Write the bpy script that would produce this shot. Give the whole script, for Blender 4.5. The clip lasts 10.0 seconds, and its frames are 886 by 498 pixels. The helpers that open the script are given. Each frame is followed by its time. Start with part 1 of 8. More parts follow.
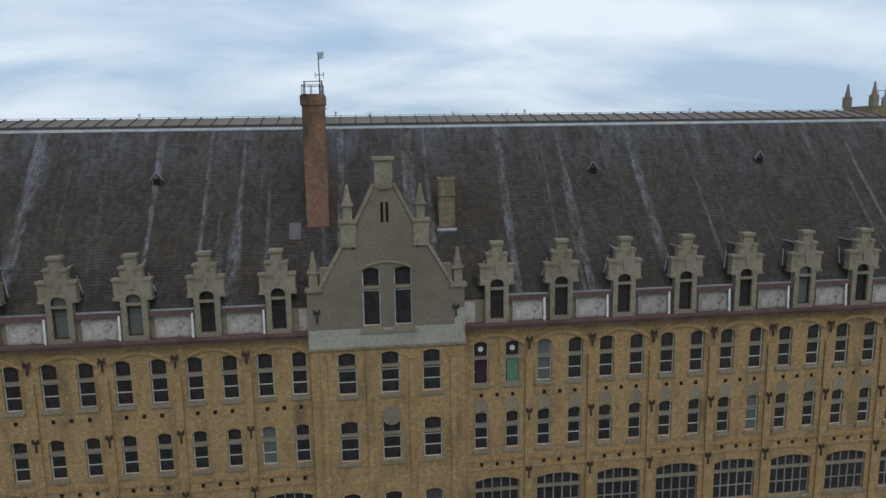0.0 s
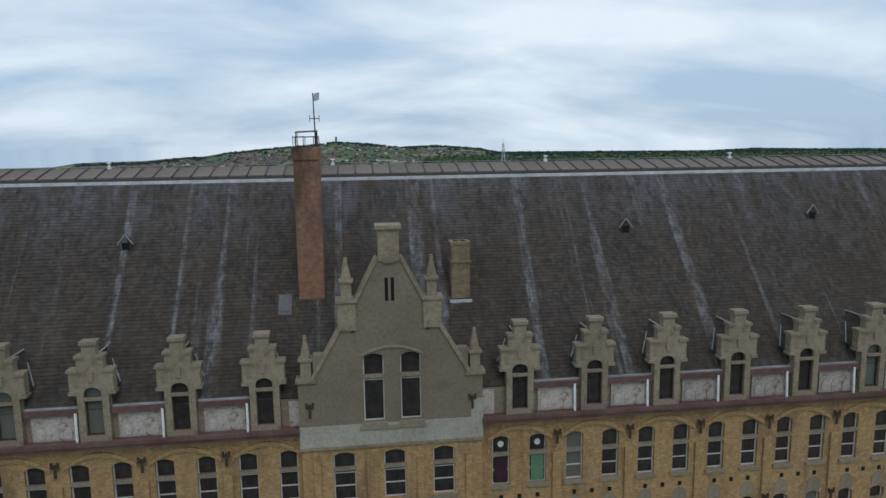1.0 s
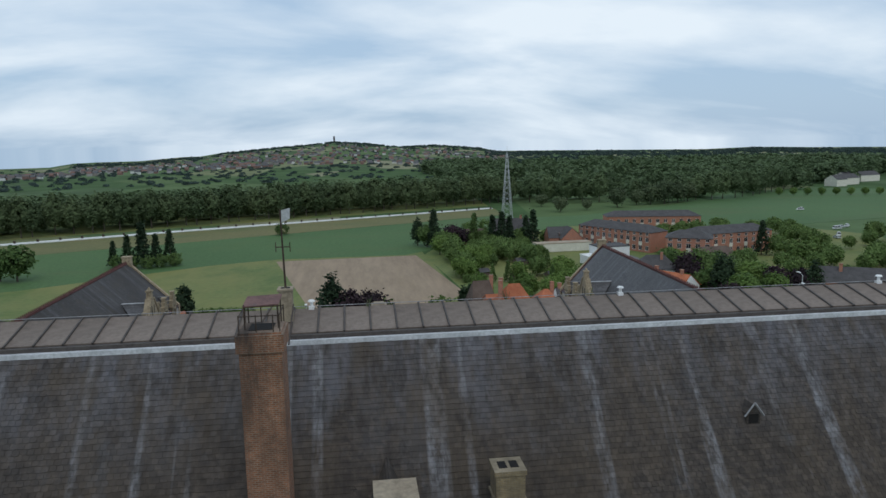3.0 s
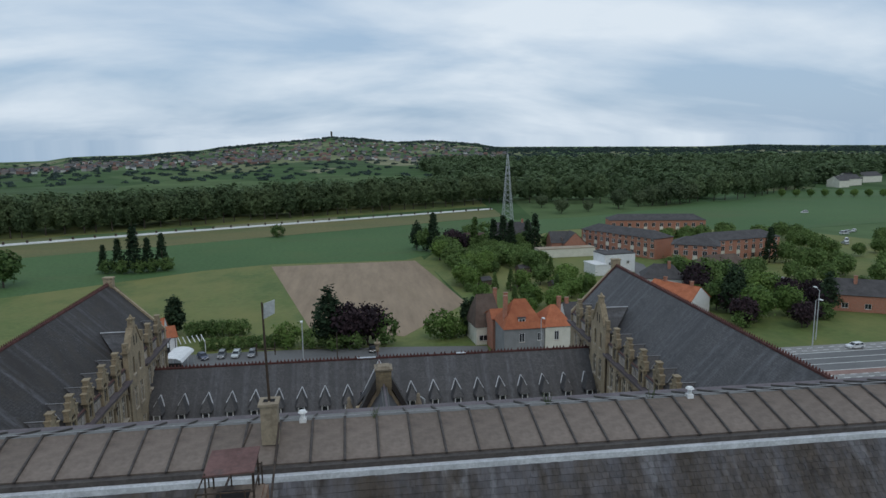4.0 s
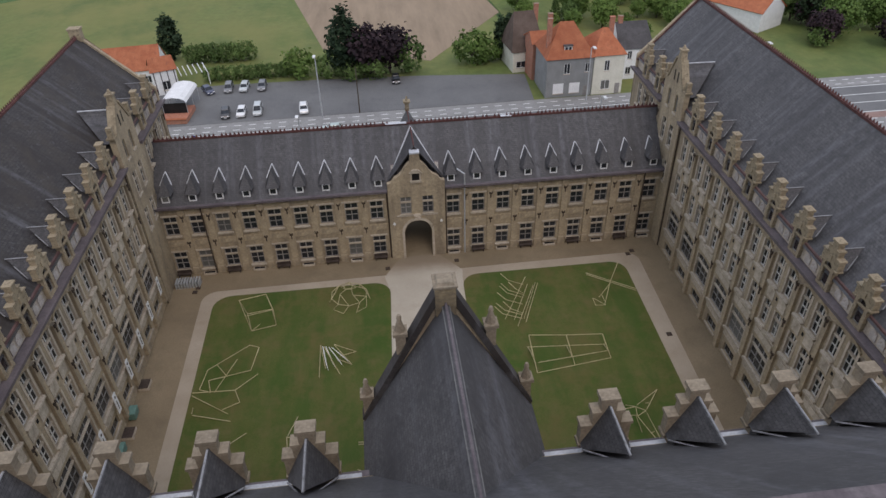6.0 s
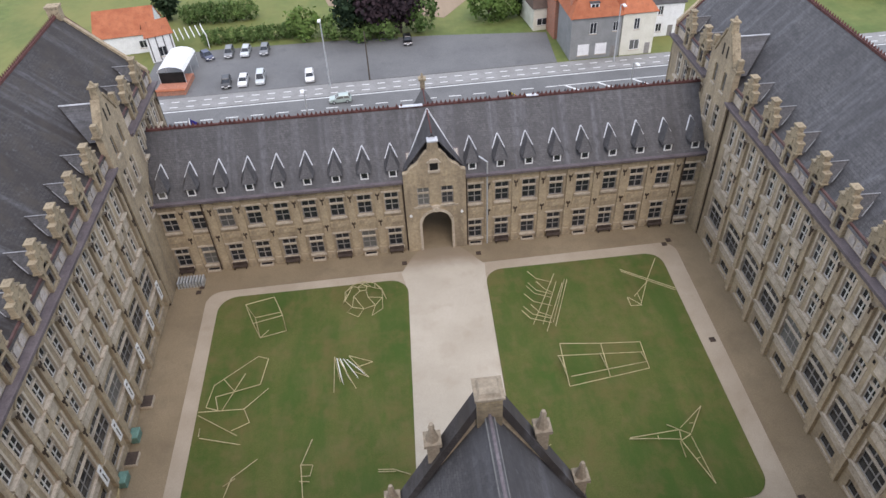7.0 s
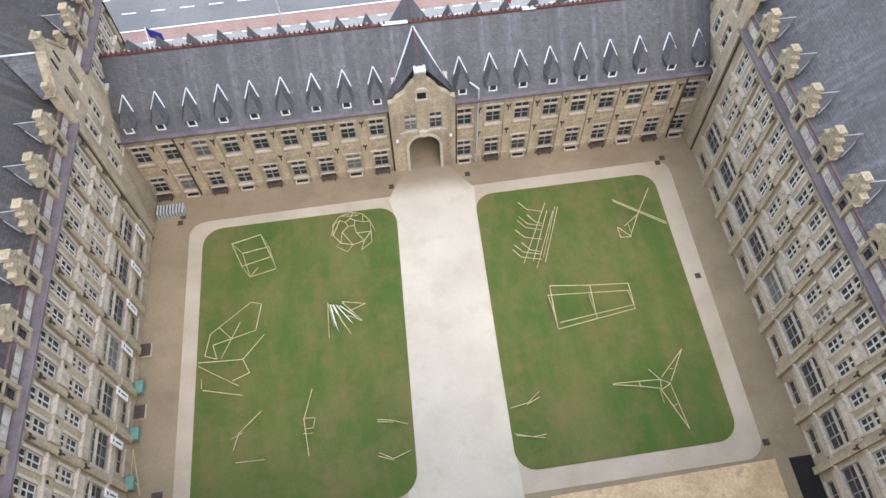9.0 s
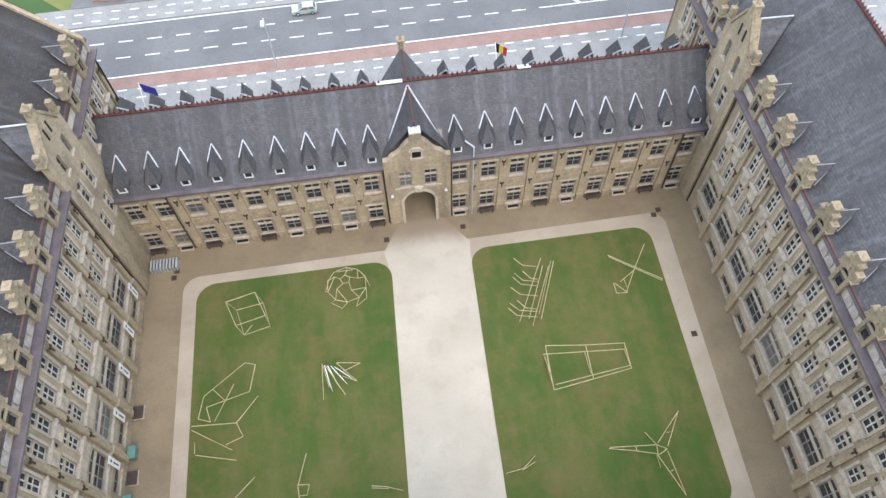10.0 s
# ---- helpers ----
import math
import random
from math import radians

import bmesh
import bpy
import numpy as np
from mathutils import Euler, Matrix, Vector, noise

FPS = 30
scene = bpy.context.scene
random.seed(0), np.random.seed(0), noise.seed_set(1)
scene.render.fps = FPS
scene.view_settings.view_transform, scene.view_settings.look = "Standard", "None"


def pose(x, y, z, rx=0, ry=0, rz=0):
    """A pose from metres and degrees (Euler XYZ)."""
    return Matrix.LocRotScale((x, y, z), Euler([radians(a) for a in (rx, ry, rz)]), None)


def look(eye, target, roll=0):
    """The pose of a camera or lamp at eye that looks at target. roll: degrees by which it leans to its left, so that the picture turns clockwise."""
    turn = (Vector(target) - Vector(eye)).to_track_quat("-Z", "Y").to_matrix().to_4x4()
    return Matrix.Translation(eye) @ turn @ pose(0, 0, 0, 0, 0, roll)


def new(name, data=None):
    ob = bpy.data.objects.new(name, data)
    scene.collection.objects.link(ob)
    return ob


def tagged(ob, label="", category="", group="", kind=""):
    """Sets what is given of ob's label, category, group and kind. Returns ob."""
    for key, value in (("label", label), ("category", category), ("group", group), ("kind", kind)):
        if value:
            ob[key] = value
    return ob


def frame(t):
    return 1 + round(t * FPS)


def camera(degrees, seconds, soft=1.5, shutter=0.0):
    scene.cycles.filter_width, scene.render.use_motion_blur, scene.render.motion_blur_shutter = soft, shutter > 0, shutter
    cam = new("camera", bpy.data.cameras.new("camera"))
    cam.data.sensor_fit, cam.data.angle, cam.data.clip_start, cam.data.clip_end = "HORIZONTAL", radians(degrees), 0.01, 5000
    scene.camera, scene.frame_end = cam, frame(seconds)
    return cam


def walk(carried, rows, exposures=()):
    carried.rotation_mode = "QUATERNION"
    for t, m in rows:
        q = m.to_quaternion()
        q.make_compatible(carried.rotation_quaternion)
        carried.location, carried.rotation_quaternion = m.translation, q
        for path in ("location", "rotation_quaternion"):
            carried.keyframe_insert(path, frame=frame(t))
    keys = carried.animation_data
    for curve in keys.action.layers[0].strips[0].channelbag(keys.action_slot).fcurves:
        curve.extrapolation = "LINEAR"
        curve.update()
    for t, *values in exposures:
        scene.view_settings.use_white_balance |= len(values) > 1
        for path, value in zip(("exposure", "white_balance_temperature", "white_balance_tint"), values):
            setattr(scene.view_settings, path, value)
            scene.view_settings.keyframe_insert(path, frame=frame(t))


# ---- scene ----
cam = camera(66.2, 10.0)
PATH = [
    (0, (-0.162, -4.813, 38.741), (0.078, -2.854, 38.414), -0.9),
    (0.5, (-0.396, -2.074, 40.302), (-0.155, -0.113, 39.995), -0.8),
    (1, (-0.209, 2.882, 42.064), (0.039, 4.843, 41.759), -0.8),
    (1.5, (-0.016, 7.444, 44.051), (0.232, 9.404, 43.738), -0.8),
    (2, (0.199, 12.023, 45.652), (0.448, 13.984, 45.345), -0.8),
    (2.5, (0.33, 16.627, 47.448), (0.582, 18.587, 47.139), -0.7),
    (3, (0.53, 21.265, 49.177), (0.782, 23.225, 48.867), -0.9),
    (3.2, (0.401, 22.984, 49.503), (0.667, 24.946, 49.216), -0.9),
    (4.3, (0.349, 32.401, 53.242), (0.607, 34.347, 52.859), -0.4),
    (4.5, (0.31, 34.361, 53.803), (0.562, 36.285, 53.32), -0.5),
    (5, (0.05, 38.95, 55.277), (0.26, 40.779, 54.495), -1.1),
    (5.5, (-0.217, 43.896, 56.794), (-0.038, 45.603, 55.767), -1.5),
    (5.7, (-0.352, 45.893, 57.352), (-0.182, 47.554, 56.252), -1.5),
    (6.8, (-0.638, 57.42, 58.7), (-0.519, 58.959, 57.428), -2.7),
    (7, (-0.645, 59.056, 58.984), (-0.534, 60.567, 57.678), -3.1),
    (7.5, (-0.786, 62.462, 61.02), (-0.684, 63.855, 59.589), -3.4),
    (8, (-1.577, 65.651, 63.746), (-1.466, 66.862, 62.159), -2.9),
    (8.5, (-1.493, 68.913, 66.397), (-1.376, 69.998, 64.721), -2.3),
    (9, (-0.538, 72.873, 68.73), (-0.42, 73.918, 67.029), -2.0),
    (9.5, (0.115, 75.786, 70.397), (0.237, 76.831, 68.696), -1.8),
    (10, (0.545, 78.252, 71.639), (0.672, 79.306, 69.944), -1.7),
]
walk(cam, [(t, look(eye, target, roll)) for t, eye, target, roll in PATH],
     [(0, 0.0, 6500, 10), (3.0, 0.0, 6500, 9), (4.5, -0.2, 6450, 11), (5.5, 0.16, 7000, 20), (5.7, 0.26, 7000, 21), (6.8, 1.05, 6950, 21), (7.5, 1.5, 6900, 20), (8.5, 1.79, 6700, 17), (9.5, 1.85, 6700, 17), (10.0, 1.75, 6700, 16)])
# ---- world and light ----
world = bpy.data.worlds.new("sky")
scene.world = world
world.use_nodes = True
wn, wl = world.node_tree.nodes, world.node_tree.links
wn.clear()
SUN_EL, SUN_AZ = 52, 170
w_out = wn.new("ShaderNodeOutputWorld")
w_bg = wn.new("ShaderNodeBackground")
w_sky = wn.new("ShaderNodeTexSky")
w_sky.sky_type = "NISHITA"
w_sky.sun_disc = False
w_sky.sun_elevation, w_sky.sun_rotation = radians(SUN_EL), radians(SUN_AZ)
w_sky.air_density, w_sky.dust_density = 1.0, 1.5
w_co = wn.new("ShaderNodeTexCoord")
w_sep = wn.new("ShaderNodeSeparateXYZ")
wl.new(w_co.outputs["Generated"], w_sep.inputs[0])
# clouds lie on a flat deck: the direction is projected on it
w_up = wn.new("ShaderNodeMath"); w_up.operation = "MAXIMUM"; w_up.inputs[1].default_value = 0.0
wl.new(w_sep.outputs[2], w_up.inputs[0])
w_ad = wn.new("ShaderNodeMath"); w_ad.operation = "ADD"; w_ad.inputs[1].default_value = 0.3
wl.new(w_up.outputs[0], w_ad.inputs[0])
w_dx = wn.new("ShaderNodeMath"); w_dx.operation = "DIVIDE"
w_dy = wn.new("ShaderNodeMath"); w_dy.operation = "DIVIDE"
wl.new(w_sep.outputs[0], w_dx.inputs[0]); wl.new(w_ad.outputs[0], w_dx.inputs[1])
wl.new(w_sep.outputs[1], w_dy.inputs[0]); wl.new(w_ad.outputs[0], w_dy.inputs[1])
w_cmb = wn.new("ShaderNodeCombineXYZ")
wl.new(w_dx.outputs[0], w_cmb.inputs[0]); wl.new(w_dy.outputs[0], w_cmb.inputs[1])
w_map = wn.new("ShaderNodeMapping")
w_map.inputs["Rotation"].default_value = (0, 0, radians(-14))
w_map.inputs["Scale"].default_value = (0.75, 1.35, 1)
wl.new(w_cmb.outputs[0], w_map.inputs[0])
w_noise = wn.new("ShaderNodeTexNoise")
w_noise.inputs["Scale"].default_value, w_noise.inputs["Detail"].default_value = 1.25, 7
w_noise.inputs["Roughness"].default_value, w_noise.inputs["Distortion"].default_value = 0.52, 0.3
wl.new(w_map.outputs[0], w_noise.inputs["Vector"])
w_ramp = wn.new("ShaderNodeValToRGB")
w_ramp.color_ramp.elements[0].position, w_ramp.color_ramp.elements[0].color = 0.38, (0, 0, 0, 1)
w_ramp.color_ramp.elements[1].position, w_ramp.color_ramp.elements[1].color = 0.64, (1, 1, 1, 1)
wl.new(w_noise.outputs["Fac"], w_ramp.inputs[0])
w_gain = wn.new("ShaderNodeMix"); w_gain.data_type = "RGBA"; w_gain.blend_type = "MULTIPLY"
w_gain.inputs["Factor"].default_value = 1.0
wl.new(w_sky.outputs[0], w_gain.inputs["A"])
w_gain.inputs["B"].default_value = (0.6, 0.6, 0.6, 1)
w_haze = wn.new("ShaderNodeMix"); w_haze.data_type = "RGBA"; w_haze.inputs["Factor"].default_value = 0.72
wl.new(w_gain.outputs["Result"], w_haze.inputs["A"])
w_haze.inputs["B"].default_value = (4.5, 6.15, 8.2, 1)
w_mix = wn.new("ShaderNodeMix"); w_mix.data_type = "RGBA"
wl.new(w_ramp.outputs[0], w_mix.inputs["Factor"])
wl.new(w_haze.outputs["Result"], w_mix.inputs["A"])
w_mix.inputs["B"].default_value = (7.2, 8.05, 8.9, 1)
wl.new(w_mix.outputs["Result"], w_bg.inputs["Color"])
w_bg.inputs["Strength"].default_value = 0.109
wl.new(w_bg.outputs[0], w_out.inputs[0])

sun = new("sun", bpy.data.lights.new("sun", "SUN"))
sun.data.energy, sun.data.angle, sun.data.color = 0.55, radians(22), (1.0, 0.95, 0.88)
_a, _e = radians(SUN_AZ), radians(SUN_EL)
sun.matrix_world = look((math.sin(_a) * 100, math.cos(_a) * 100, 100 * math.tan(_e)), (0, 0, 0))

# ---- materials ----
def nodes_of(name):
    m = bpy.data.materials.new(name)
    m.use_nodes = True
    return m, m.node_tree.nodes, m.node_tree.links, m.node_tree.nodes["Principled BSDF"]


def ramp(ns, ls, src, a, b, c0=(0, 0, 0), c1=(1, 1, 1)):
    r = ns.new("ShaderNodeValToRGB")
    r.color_ramp.elements[0].position, r.color_ramp.elements[0].color = a, (*c0, 1)
    r.color_ramp.elements[1].position, r.color_ramp.elements[1].color = b, (*c1, 1)
    ls.new(src, r.inputs[0])
    return r.outputs[0]


def mixed(ns, ls, fac, a, b, blend="MIX"):
    m = ns.new("ShaderNodeMix")
    m.data_type, m.blend_type = "RGBA", blend
    for v, key in ((fac, "Factor"), (a, "A"), (b, "B")):
        s = m.inputs[key]
        if isinstance(v, (int, float)):
            s.default_value = v
        elif isinstance(v, tuple):
            s.default_value = (*v, 1)
        else:
            ls.new(v, s)
    return m.outputs["Result"]


def coords(ns, ls, scale=(1, 1, 1), which="Object"):
    c = ns.new("ShaderNodeTexCoord")
    m = ns.new("ShaderNodeMapping")
    m.inputs["Scale"].default_value = scale
    ls.new(c.outputs[which], m.inputs[0])
    return m.outputs[0]


def noise_at(ns, ls, vec, scale, detail=4, rough=0.55):
    n = ns.new("ShaderNodeTexNoise")
    n.inputs["Scale"].default_value, n.inputs["Detail"].default_value, n.inputs["Roughness"].default_value = scale, detail, rough
    ls.new(vec, n.inputs["Vector"])
    return n.outputs["Fac"]


def bumped(ns, ls, p, height, strength, distance):
    b = ns.new("ShaderNodeBump")
    b.inputs["Strength"].default_value, b.inputs["Distance"].default_value = strength, distance
    ls.new(height, b.inputs["Height"])
    ls.new(b.outputs[0], p.inputs["Normal"])


def surf(name, dark, light, big=0.3, small=6.0, rough=0.85, bump=0.3, dist=0.02, metal=0.0, stain=None, stain_at=(0.55, 0.75), vary=0.0, spec=0.3, stretch=(1, 1, 1)):
    """A surface of two tones at two scales with fine relief, and stains of a third tone."""
    m, ns, ls, p = nodes_of(name)
    v = coords(ns, ls, stretch)
    f1, f2 = noise_at(ns, ls, v, big, 5), noise_at(ns, ls, v, small, 4, 0.65)
    col = mixed(ns, ls, ramp(ns, ls, f1, 0.32, 0.68), dark, light)
    grain = ramp(ns, ls, f2, 0.25, 0.75, (0.72, 0.72, 0.72), (1.2, 1.2, 1.2))
    col = mixed(ns, ls, 1.0, col, grain, "MULTIPLY")
    if stain:
        f3 = noise_at(ns, ls, v, big * 2.7, 6, 0.65)
        col = mixed(ns, ls, ramp(ns, ls, f3, *stain_at), col, stain)
    if vary:
        o = ns.new("ShaderNodeObjectInfo")
        col = mixed(ns, ls, 1.0, col, ramp(ns, ls, o.outputs["Random"], 0, 1, (1 - vary,) * 3, (1 + vary,) * 3), "MULTIPLY")
    ls.new(col, p.inputs["Base Color"])
    p.inputs["Roughness"].default_value, p.inputs["Metallic"].default_value = rough, metal
    p.inputs["Specular IOR Level"].default_value = spec
    bumped(ns, ls, p, f2, bump, dist)
    return m


def coursed(name, bricks, mortar, bw, bh, gap, soot, soot_at=(0.5, 0.8), streak=None, streak_at=(0.6, 0.72), streak_x=0.35, upper=None, rough=0.9, tone=0.35, spec=0.3, lift=0.01):
    """Brick or slate laid in level courses; soot in patches, streaks that run down, and a lighter upper part."""
    m, ns, ls, p = nodes_of(name)
    c = ns.new("ShaderNodeTexCoord")
    s = ns.new("ShaderNodeSeparateXYZ")
    ls.new(c.outputs["Object"], s.inputs[0])
    add = ns.new("ShaderNodeMath")
    ls.new(s.outputs[0], add.inputs[0]); ls.new(s.outputs[1], add.inputs[1])
    k = ns.new("ShaderNodeCombineXYZ")
    ls.new(add.outputs[0], k.inputs[0]); ls.new(s.outputs[2], k.inputs[1])
    b = ns.new("ShaderNodeTexBrick")
    b.inputs["Color1"].default_value, b.inputs["Color2"].default_value, b.inputs["Mortar"].default_value = (*bricks[0], 1), (*bricks[1], 1), (*mortar, 1)
    b.inputs["Scale"].default_value, b.inputs["Brick Width"].default_value, b.inputs["Row Height"].default_value, b.inputs["Mortar Size"].default_value = 1, bw, bh, gap
    ls.new(k.outputs[0], b.inputs["Vector"])
    v = c.outputs["Object"]
    f1, f2 = noise_at(ns, ls, v, 0.22, 6, 0.6), noise_at(ns, ls, v, 3.0, 5, 0.7)
    col = mixed(ns, ls, 1.0, b.outputs["Color"], ramp(ns, ls, f2, 0.25, 0.75, (1 - tone,) * 3, (1 + tone,) * 3), "MULTIPLY")
    sv = coords(ns, ls, (1, 0.12, 0.12))
    f4 = noise_at(ns, ls, sv, 0.55, 6, 0.65)
    soot_f = mixed(ns, ls, 0.5, f1, f4)
    col = mixed(ns, ls, ramp(ns, ls, soot_f, *soot_at), col, soot)
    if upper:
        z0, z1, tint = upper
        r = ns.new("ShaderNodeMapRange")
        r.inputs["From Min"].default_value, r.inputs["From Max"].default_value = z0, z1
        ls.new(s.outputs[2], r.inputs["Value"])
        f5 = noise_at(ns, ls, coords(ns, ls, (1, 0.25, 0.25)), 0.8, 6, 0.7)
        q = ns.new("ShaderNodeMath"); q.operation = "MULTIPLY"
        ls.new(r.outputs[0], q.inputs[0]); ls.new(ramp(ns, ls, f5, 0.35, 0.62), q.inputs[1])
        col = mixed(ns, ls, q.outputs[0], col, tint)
    if streak:
        f6 = noise_at(ns, ls, coords(ns, ls, (1, 0.022, 0.022)), streak_x, 3, 0.5)
        f7 = noise_at(ns, ls, coords(ns, ls, (1, 0.4, 0.4)), 2.2, 6, 0.75)
        q = ns.new("ShaderNodeMath"); q.operation = "MULTIPLY"
        ls.new(ramp(ns, ls, f6, *streak_at), q.inputs[0]); ls.new(ramp(ns, ls, f7, 0.36, 0.6), q.inputs[1])
        col = mixed(ns, ls, q.outputs[0], col, streak)
    ls.new(col, p.inputs["Base Color"])
    p.inputs["Roughness"].default_value, p.inputs["Specular IOR Level"].default_value = rough, spec
    bumped(ns, ls, p, b.outputs["Fac"], -0.4, lift)
    return m


def overlay(m, colour, scale, lo, hi, stretch=(1, 1, 1), amount=1.0, detail=6, blend="MIX"):
    """Lays patches of one more tone over a material's colour."""
    ns, ls = m.node_tree.nodes, m.node_tree.links
    p = ns["Principled BSDF"]
    src = p.inputs["Base Color"].links[0].from_socket
    f = ramp(ns, ls, noise_at(ns, ls, coords(ns, ls, stretch), scale, detail, 0.68), lo, hi, (0, 0, 0), (amount,) * 3)
    ls.new(mixed(ns, ls, f, src, colour, blend), p.inputs["Base Color"])


def fade_along_y(m, colour, y0, y1, ragged):
    """One surface thins out into another along y, with a ragged front."""
    ns, ls = m.node_tree.nodes, m.node_tree.links
    p = ns["Principled BSDF"]
    src = p.inputs["Base Color"].links[0].from_socket
    v = coords(ns, ls)
    sep = ns.new("ShaderNodeSeparateXYZ")
    ls.new(v, sep.inputs[0])
    a = ns.new("ShaderNodeMath"); a.operation = "MULTIPLY_ADD"
    ls.new(noise_at(ns, ls, v, 0.45, 6, 0.65), a.inputs[0])
    a.inputs[1].default_value = ragged
    ls.new(sep.outputs[1], a.inputs[2])
    r = ns.new("ShaderNodeMapRange")
    r.interpolation_type = "SMOOTHSTEP"
    r.inputs["From Min"].default_value, r.inputs["From Max"].default_value = y0 + ragged / 2, y1 + ragged / 2
    ls.new(a.outputs[0], r.inputs["Value"])
    ls.new(mixed(ns, ls, r.outputs[0], src, colour), p.inputs["Base Color"])


def island(name, ramp_stops, rough=0.85):
    """A colour for each loose piece of a joined mesh."""
    m, ns, ls, p = nodes_of(name)
    g = ns.new("ShaderNodeNewGeometry")
    r = ns.new("ShaderNodeValToRGB")
    r.color_ramp.interpolation = "CONSTANT"
    for i, (at, c) in enumerate(ramp_stops):
        e = r.color_ramp.elements[i] if i < 2 else r.color_ramp.elements.new(at)
        e.position, e.color = at, (*c, 1)
    ls.new(g.outputs["Random Per Island"], r.inputs[0])
    ls.new(r.outputs[0], p.inputs["Base Color"])
    p.inputs["Roughness"].default_value = rough
    return m


def leafy(name, dark, light):
    m, ns, ls, p = nodes_of(name)
    g = ns.new("ShaderNodeNewGeometry")
    o = ns.new("ShaderNodeObjectInfo")
    col = mixed(ns, ls, ramp(ns, ls, g.outputs["Random Per Island"], 0.0, 1.0), dark, light)
    f = noise_at(ns, ls, coords(ns, ls), 0.35, 3)
    col = mixed(ns, ls, 1.0, col, ramp(ns, ls, f, 0.3, 0.7, (0.65, 0.65, 0.65), (1.3, 1.3, 1.3)), "MULTIPLY")
    col = mixed(ns, ls, 1.0, col, ramp(ns, ls, o.outputs["Random"], 0, 1, (0.95, 1.0, 0.95), (1.55, 1.5, 1.4)), "MULTIPLY")
    ls.new(col, p.inputs["Base Color"])
    p.inputs["Roughness"].default_value, p.inputs["Specular IOR Level"].default_value = 0.8, 0.15
    t = ns.new("ShaderNodeBsdfTranslucent")
    ls.new(col, t.inputs["Color"])
    x = ns.new("ShaderNodeMixShader")
    x.inputs[0].default_value = 0.2
    ls.new(p.outputs[0], x.inputs[1])
    ls.new(t.outputs[0], x.inputs[2])
    ls.new(x.outputs[0], ns["Material Output"].inputs["Surface"])
    return m


def glass_mat(name, tint, rough=0.06):
    m, ns, ls, p = nodes_of(name)
    o = ns.new("ShaderNodeObjectInfo")
    f = noise_at(ns, ls, coords(ns, ls), 1.2, 3)
    col = mixed(ns, ls, ramp(ns, ls, f, 0.35, 0.7), tint, tuple(c * 2.2 for c in tint))
    col = mixed(ns, ls, ramp(ns, ls, o.outputs["Random"], 0.86, 0.9), col, (0.13, 0.13, 0.12))
    ls.new(col, p.inputs["Base Color"])
    p.inputs["Roughness"].default_value, p.inputs["IOR"].default_value = rough, 1.5
    return m


M_BRICK = coursed("yellow brick", ((0.50, 0.295, 0.11), (0.34, 0.185, 0.07)), (0.28, 0.22, 0.15), 0.24, 0.075, 0.012, (0.14, 0.09, 0.052), (0.52, 0.68))
M_BRICK_COURT = coursed("tan court brick", ((0.44, 0.345, 0.215), (0.345, 0.268, 0.17)), (0.37, 0.31, 0.23), 0.24, 0.075, 0.012, (0.17, 0.135, 0.098), (0.48, 0.7))
M_BRICK_BUFF = coursed("buff chimney brick", ((0.29, 0.215, 0.115), (0.18, 0.135, 0.08)), (0.24, 0.20, 0.14), 0.24, 0.08, 0.012, (0.10, 0.08, 0.055), (0.46, 0.66))
M_BRICK_ORANGE = coursed("orange chimney brick", ((0.31, 0.12, 0.058), (0.20, 0.085, 0.045)), (0.27, 0.20, 0.15), 0.24, 0.085, 0.016, (0.10, 0.06, 0.04), (0.5, 0.72), upper=(34.0, 41.0, (0.05, 0.038, 0.032)))
M_BRICK_RED = coursed("red house brick", ((0.47, 0.19, 0.12), (0.38, 0.15, 0.095)), (0.30, 0.20, 0.15), 0.24, 0.08, 0.012, (0.2, 0.09, 0.065), (0.55, 0.8))
def front_slate(name, gap):
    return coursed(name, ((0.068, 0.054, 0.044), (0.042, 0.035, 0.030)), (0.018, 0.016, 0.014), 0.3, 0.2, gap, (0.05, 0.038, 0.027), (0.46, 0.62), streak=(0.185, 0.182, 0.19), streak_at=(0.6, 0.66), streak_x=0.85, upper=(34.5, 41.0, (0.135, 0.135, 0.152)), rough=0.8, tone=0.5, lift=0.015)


M_SLATE, M_SLATE_PIECE = front_slate("mossy weathered slate", 0.014), front_slate("mossy single slate", 0.0)
M_SLATE_COURT = coursed("grey court slate", ((0.092, 0.088, 0.089), (0.064, 0.061, 0.062)), (0.028, 0.028, 0.03), 0.28, 0.2, 0.01, (0.045, 0.043, 0.045), (0.43, 0.65), streak=(0.135, 0.135, 0.147), streak_at=(0.5, 0.8), streak_x=1.1, rough=0.6, tone=0.45, lift=0.01, spec=0.45)
M_PLASTER = surf("grey cement render", (0.18, 0.145, 0.105), (0.232, 0.19, 0.14), 0.25, 5, stain=(0.125, 0.10, 0.072), stain_at=(0.58, 0.85))
M_PLASTER_PALE = surf("pale patched render", (0.33, 0.30, 0.25), (0.41, 0.375, 0.315), 0.6, 5, stain=(0.2, 0.175, 0.135), stain_at=(0.58, 0.8))
M_STONE = surf("weathered grey stone", (0.225, 0.18, 0.128), (0.305, 0.252, 0.182), 0.6, 5, stain=(0.125, 0.10, 0.072), stain_at=(0.52, 0.78), vary=0.1)
M_STONE_COURT = surf("pale court stone", (0.41, 0.345, 0.265), (0.54, 0.465, 0.37), 0.8, 6, stain=(0.20, 0.155, 0.11), stain_at=(0.58, 0.78), vary=0.1)
